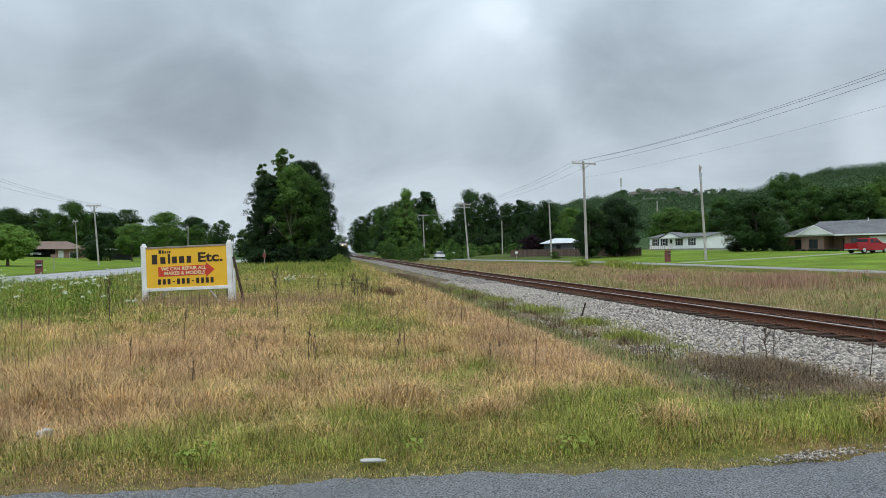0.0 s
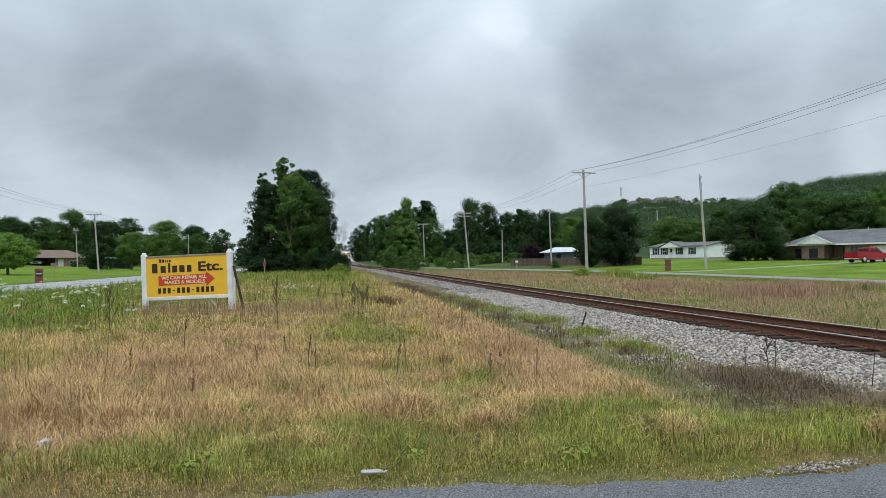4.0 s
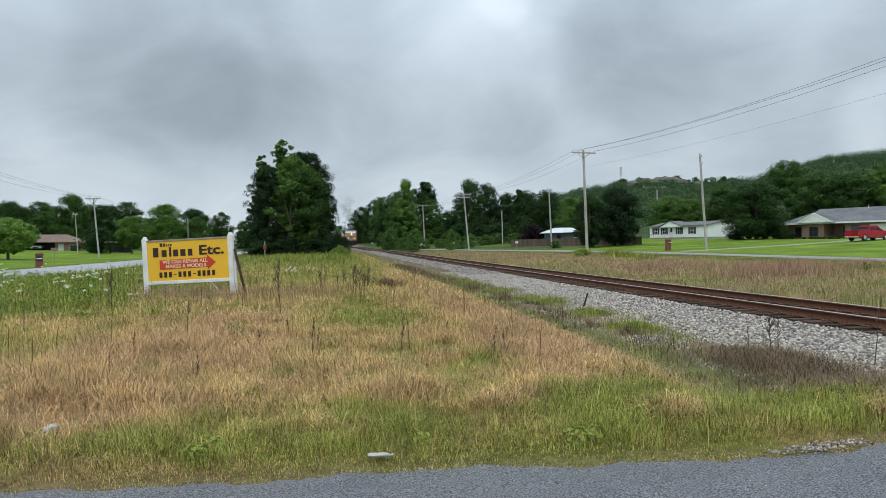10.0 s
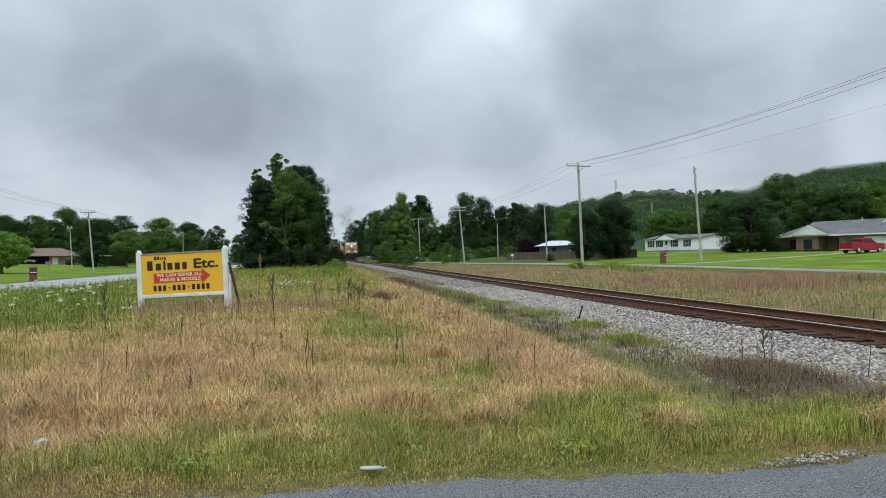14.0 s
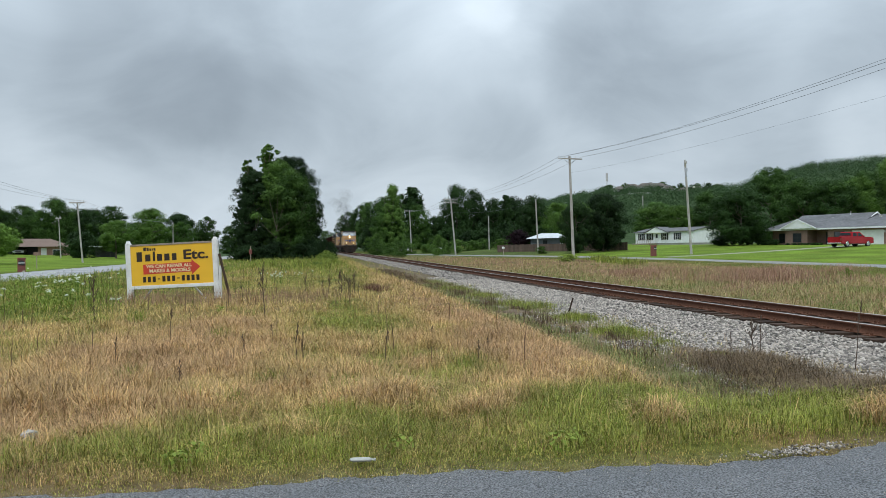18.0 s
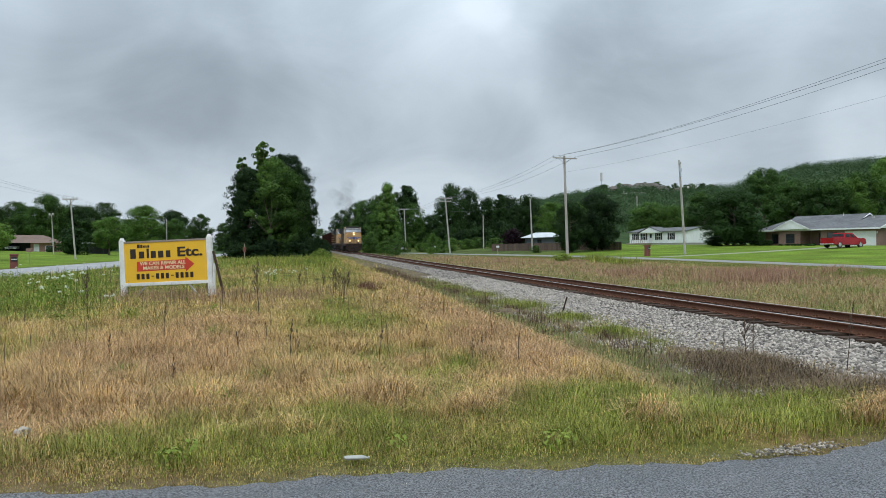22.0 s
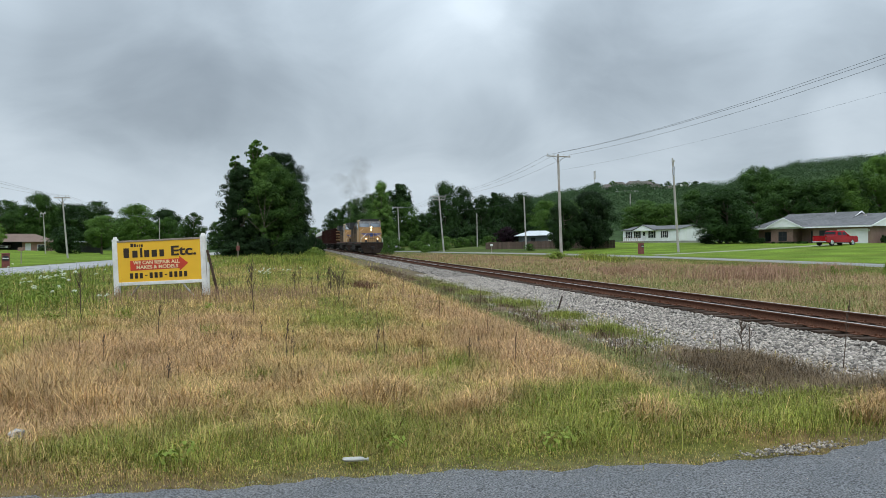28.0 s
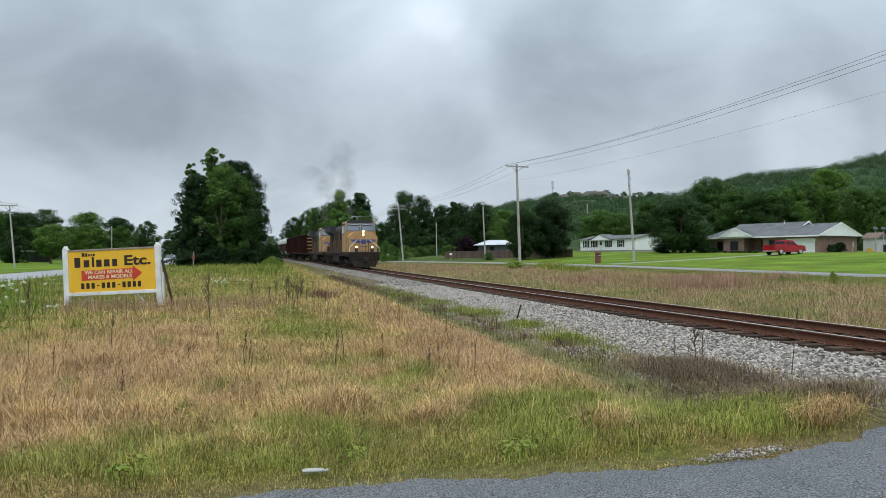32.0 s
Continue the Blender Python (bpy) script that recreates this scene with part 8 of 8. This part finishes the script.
tufts("ditch_tangle", 147, [(4.55 + 0.35 * math.sin(i * 2.2), 7.6 + 0.2 * i, 0.75 + 0.25 * math.sin(i * 1.7)) for i in range(24)], 220, 0.2, 0.0024, 0.3, "olive and brown tangle in the ditch", 0.24, 1.1).data.materials[0] = M_GRASSRED
tufts("shoulder_stems", 145, [(3.4 + 0.75 * math.sin(i * 2.5), 8.0 + 0.1 * i, 0.9 + 0.3 * math.sin(i * 1.9)) for i in range(60)], 130, 0.20, 0.0024, 0.9, "dull brown dead stems on the ditch's shoulder", 0.2, 0.8).data.materials[0] = M_GRASSRED
tufts("brown_stems", 146, [(-5.2 + 0.13 * i, 20.6 + 1.1 * math.sin(i * 2.7), 0.8 + 0.3 * math.sin(i * 1.3)) for i in range(42)], 60, 0.42, 0.0035, 0.97, "reddish brown stems round the sign", 0.3, 0.4).data.materials[0] = M_GRASSRED
tufts("straw_tussock", 141, tussocks(151, 620, 5.8, 14, -26, 28, 0.45, 1.01), 60, 0.21, 0.0019, 0.80, "low tussocks of matted straw", 0.10, 1.3)
tufts("olive_tussock", 142, tussocks(152, 560, 5.5, 14, -26, 32, 0.0, 0.62), 60, 0.21, 0.0019, 0.26, "low tussocks of olive green grass", 0.10, 1.1)
tufts("brown_tussock", 143, tussocks(153, 120, 6.0, 12, -26, 26, 0.4, 1.01), 70, 0.25, 0.0018, 1.0, "dead brown tussocks in the straw", 0.09, 1.0)
tufts("far_tussock", 144, tussocks(154, 500, 13, 36, -26, 14, 0.0, 1.01), 34, 0.24, 0.0045, 0.5, "tussocks of mixed meadow grass", 0.18, 1.2)
clump = tufts("dock_clump", 130, [(1.84, 24.4, 1.0), (2.0, 24.0, 0.8), (1.7, 24.9, 0.7)], 160, 0.42, 0.005, 0.9, "collapsed clump of dark brown dead weeds", 0.2, 1.4)
clump.data.materials[0] = M_DOCK
tufts("bank_weed", 131, [(5.75 + 0.4 * math.sin(i * 2.9), 11.5 + 0.62 * i, 0.75 + 0.25 * math.sin(i * 1.7)) for i in range(44)], 120, 0.22, 0.0045, 0.3, "dull grey-green weeds along the ballast's foot", 0.26, 0.7).data.materials[0] = M_GRASSRED


def arching_stems():
    """Long bent seed stems that arch over the near meadow."""
    r = np.random.RandomState(62)
    x, y = in_view(r, 2600, 5.6, 13, -26, 40)
    ok = (x - track_x(y) < -5.6) & (bumps(x, y, 73, 1.6) > 0.45)
    x, y = x[ok], y[ok]
    n = len(x)
    return blades("arching_stems", x, y, r.uniform(0.25, 0.5, n), np.full(n, 0.0019), r.uniform(0.5, 0.9, n), 0.9, r, M_GRASS, "long pale bent seed stems over the grass")


arching_stems()


def stalk_mesh(seed, bushy):
    """A dry weed: a thin stem with small side twigs and seed heads, 1 m high."""
    r = random.Random(seed)
    bm = bmesh.new()
    p = Vector((0, 0, -0.03))
    a = [p]
    for k in range(5):
        p = p + Vector((r.uniform(-0.02, 0.02), r.uniform(-0.02, 0.02), 0.206))
        a.append(p)
    for k in range(5):
        rod(bm, a[k], a[k + 1], 0.009 * (1 - k * 0.13), 0.009 * (1 - (k + 1) * 0.13), 5)
    for k in range(22 if bushy else 12):
        f = r.uniform(0.25 if bushy else 0.45, 0.98)
        s = a[int(f * 5)].lerp(a[min(5, int(f * 5) + 1)], f * 5 % 1)
        ang, ln = r.uniform(0, 6.283), r.uniform(0.08, 0.34 if bushy else 0.10) * (1.15 - f)
        e = s + Vector((math.cos(ang) * ln * 0.6, math.sin(ang) * ln * 0.6, ln * r.uniform(1.0, 1.8)))
        rod(bm, s, e, 0.005, 0.003, 4)
        box(bm, e - Vector((0.004, 0.004, 0.0)), e + Vector((0.004, 0.004, 0.035)))
    me_ = bpy.data.meshes.new("dry_weed_stalk")
    bm.to_mesh(me_)
    bm.free()
    me_.materials.append(M_WEED)
    return me_


STALKS = [stalk_mesh(1, False), stalk_mesh(2, False), stalk_mesh(3, True), stalk_mesh(4, False)]
rnd = random.Random(3)
for k, (x, y, h) in enumerate(STALK_SPOTS):
    bushy = k in (0, 3, 7, 8, 16)
    ob = new("weed_stalk", STALKS[2] if bushy else STALKS[(0, 1, 3)[k % 3]])
    wide = 1.1 if bushy else 0.8
    ob.matrix_basis = pose(x, y, land_z(x, y), rnd.uniform(-4, 4), rnd.uniform(-4, 4), rnd.uniform(0, 360)) @ Matrix.Diagonal((wide, wide, max(0.25, h), 1))
    tagged(ob, "branching dead weed standing in the grass" if bushy else "thin dark dead weed stalk standing in the grass", "weed", "dead weed stalks")


rnd = random.Random(9)
for k in range(8):
    x, y = 0.75 + rnd.gauss(0, 0.5), 22.0 + rnd.gauss(0, 1.6)
    ob = new("weed_stalk", STALKS[2])
    ob.matrix_basis = pose(x, y, land_z(x, y), rnd.uniform(-8, 8), rnd.uniform(-8, 8), rnd.uniform(0, 360)) @ Matrix.Diagonal((1.0, 1.0, rnd.uniform(0.4, 0.75), 1))
    tagged(ob, "branching dead weed standing in the grass", "weed", "dead weed stalks")


def small_stalks():
    """The many thin stems that stand up over the meadow."""
    r = np.random.RandomState(61)
    x, y = in_view(r, 700, 9, 40, -24, 20)
    ok = (x - track_x(y) < -4.6) & (bumps(x, y, 71, 5) > 0.42)
    x, y = x[ok], y[ok]
    n = len(x)
    return blades("thin_stalks", x, y, r.uniform(0.3, 0.75, n), np.full(n, 0.006), np.full(n, 1.0), 0.12, r, M_WEEDBLADE, "many thin brown seed stalks over the grass")


small_stalks()


def umbels():
    """Wild carrot: flat white flower heads on stems among the roadside green."""
    r = np.random.RandomState(91)
    pts = []
    while len(pts) < 80:
        y = 16 + 22 * r.rand() ** 1.4
        x = y * math.tan(radians(r.uniform(-26, -14)))
        if bumps(np.array([x]), np.array([y]), 95, 3.0)[0] > 0.45 and x > left_road_x(y) + 3.5:
            pts.append((x, y))
    for _ in range(26):
        pts.append((r.normal(-1.7, 0.5), r.uniform(31, 34)))
    head, stemv, stemq, hq = [], [], [], []
    for x, y in pts:
        h = r.uniform(0.35, 0.8) if x < -3.5 else r.uniform(0.25, 0.45)
        z = land_z(x, y) + h
        rad = r.uniform(0.03, 0.075) if x < -3.5 else r.uniform(0.02, 0.045)
        tilt = r.uniform(-0.3, 0.3, 2)
        for k in range(26):
            a, q = r.uniform(0, 6.283), rad * math.sqrt(r.rand())
            cx, cy = x + math.cos(a) * q, y + math.sin(a) * q
            cz = z + tilt[0] * (cx - x) + tilt[1] * (cy - y) + 0.025 * r.rand() + 0.03 * (1 - (q / rad) ** 2)
            s = 0.010
            i = len(head)
            head += [(cx - s, cy - s, cz), (cx + s, cy - s, cz + 0.004), (cx + s, cy + s, cz), (cx - s, cy + s, cz + 0.006), (cx, cy, cz + 0.014)]
            hq += [i, i + 1, i + 4, i + 1, i + 2, i + 4, i + 2, i + 3, i + 4, i + 3, i, i + 4]
        i = len(stemv)
        stemv += [(x - 0.004, y, z - h), (x + 0.004, y, z - h), (x + 0.003, y, z), (x - 0.003, y, z)]
        stemq += [i, i + 1, i + 2, i + 3]
    fl = new("wild_carrot_flowers", raw_mesh("wild_carrot_flowers", head, np.full(len(hq) // 3, 3), hq, M_FLOWER))
    tagged(fl, "flat white wild flower heads over green weeds", "flowers", kind="stuff")
    st = new("flower_stems", raw_mesh("flower_stems", stemv, np.full(len(stemq) // 4, 4), stemq, M_LEAFLIGHT))
    st.parent = fl


umbels()


def broad_weeds():
    """Leafy green weeds low in the roadside green."""
    r = np.random.RandomState(33)
    x, y = in_view(r, 420, 17, 40, -26, -17)
    c = np.stack([x, y, land(x, y) + r.uniform(0.03, 0.3, 420)], 1)
    tagged(new("leafy_weeds", leaf_mesh("leafy_weeds", leaf_cloud(c, r.uniform(0.10, 0.2, 420), 22, 0.03, r), M_LEAFYEL)), "leafy green weeds along the road", "weeds", kind="stuff")
    c = np.array([(-4.6 - 0.2 * k, 15.0 + 0.3 * (k % 4), 0.25) for k in range(4)] + [(0.65, 5.62, 0.06), (-1.0, 5.55, 0.05), (1.9, 5.5, 0.06), (-0.9, 5.75, 0.06), (-2.2, 17.2, 0.3), (2.1, 5.6, 0.05)])
    tagged(new("leafy_weeds", leaf_mesh("leafy_weeds", leaf_cloud(c, np.full(len(c), 0.13), 50, 0.026, r), M_LEAFYEL)), "small leafy green weeds in the grass", "weeds", kind="stuff")


broad_weeds()

# ---- litter, rock, loose gravel ----
bm = bmesh.new()
bmesh.ops.create_icosphere(bm, subdivisions=3, radius=0.066)
for v in bm.verts:
    v.co *= 1 + 0.45 * noise.noise(v.co * 22) + 0.2 * noise.noise(v.co * 60)
    v.co.z *= 0.85
rock = thing("pale_rock", "pale rounded rock lying in the grass", "rock", pose(ROCK[0], ROCK[1], land_z(*ROCK) + 0.06))
part("rock", bm, M_STONE, rock)
bm = bmesh.new()
prof = [(0, 0.012), (0.01, 0.034), (0.05, 0.042), (0.20, 0.044), (0.24, 0.038), (0.262, 0.020), (0.275, 0.017), (0.285, 0.017)]
for k in range(len(prof) - 1):
    rod(bm, (prof[k][0], 0, 0), (prof[k + 1][0], 0, 0), prof[k][1], prof[k + 1][1], 14)
for v in bm.verts:
    v.co.z = v.co.z * 0.62 + 0.012 * noise.noise(v.co * 26)
bottle = thing("plastic_bottle", "crushed pale plastic bottle lying at the grass edge", "bottle", pose(LITTER[0] - 0.12, LITTER[1], land_z(*LITTER) + 0.04, 0, 3, 2) @ Matrix.Scale(0.62, 4))
part("bottle_body", bm, M_LITTER, bottle)
bm = bmesh.new()
rod(bm, (0.282, 0, 0), (0.305, 0, 0), 0.019, n=12)
part("cap", bm, M_LITTER, bottle)


def gravel_patch():
    r = np.random.RandomState(14)
    n = 300
    x = r.normal(3.62, 0.2, n)
    y = 4.93 + 0.1 * (x - 3.6) + r.normal(0, 0.05, n)
    z = 0.2 * ss(1, 9, x) + 0.012
    base = np.array([(1, 0, 0), (-0.6, 0.85, 0), (-0.6, -0.85, 0.1), (0.1, 0.1, 0.8), (0.0, 0.0, -0.6)], float)
    tri = np.array([(0, 1, 3), (1, 2, 3), (2, 0, 3), (1, 0, 4), (2, 1, 4), (0, 2, 4)])
    p = (base[None] + r.uniform(-0.25, 0.25, (n, 5, 3))) * r.uniform(0.006, 0.016, n)[:, None, None] + np.stack([x, y, z + 0.004], 1)[:, None, :]
    f = (tri[None] + (np.arange(n) * 5)[:, None, None]).reshape(-1, 3)
    tagged(new("loose_gravel", raw_mesh("loose_gravel", p.reshape(-1, 3), np.full(len(f), 3), f.ravel(), M_STONEPILE)), "loose grey gravel spilled at the road edge", "gravel", kind="stuff")


gravel_patch()


def grit():
    """Pale chips worn loose from the asphalt."""
    r = np.random.RandomState(15)
    n = 5200
    x = r.uniform(-2.5, 6.0, n)
    y = asphalt_edge(x) - 0.02 - 1.9 * r.rand(n) ** 1.8
    z = 0.2 * ss(1, 9, x) + 0.013
    base = np.array([(1, 0, 0), (-0.6, 0.85, 0), (-0.6, -0.85, 0), (0.1, 0.1, 0.8)], float)
    tri = np.array([(0, 1, 3), (1, 2, 3), (2, 0, 3)])
    p = (base[None] + r.uniform(-0.25, 0.25, (n, 4, 3))) * (0.002 + 0.004 * r.rand(n) ** 2)[:, None, None] + np.stack([x, y, z], 1)[:, None, :]
    f = (tri[None] + (np.arange(n) * 4)[:, None, None]).reshape(-1, 3)
    tagged(new("grit", raw_mesh("grit", p.reshape(-1, 3), np.full(len(f), 3), f.ravel(), M_STONEPILE)), "fine pale grit on the asphalt", "gravel", kind="stuff")


grit()


# ---- what moves ----
def motions():
    for vehicle, behind, length in TRAIN:
        walk(vehicle, [(t, rail_pose(front + behind, length)) for t, front in TRAIN_FRONT])
    for plume, behind in PLUMES:
        walk(plume, [(t, rail_pose(front + behind, 20.0)) for t, front in TRAIN_FRONT])
    for car, rows in CARS:
        walk(car, [(t, pose(float(left_road_x(y)) + side, y, land_z(float(left_road_x(y)), y) + 0.09, 0, 0, 0)) for t, side, y in rows])
    walk(car_white, [(t, pose(x, y, land_z(x, y) + 0.03, 0, 0, 178)) for t, x, y in LANE_ROWS])


motions()
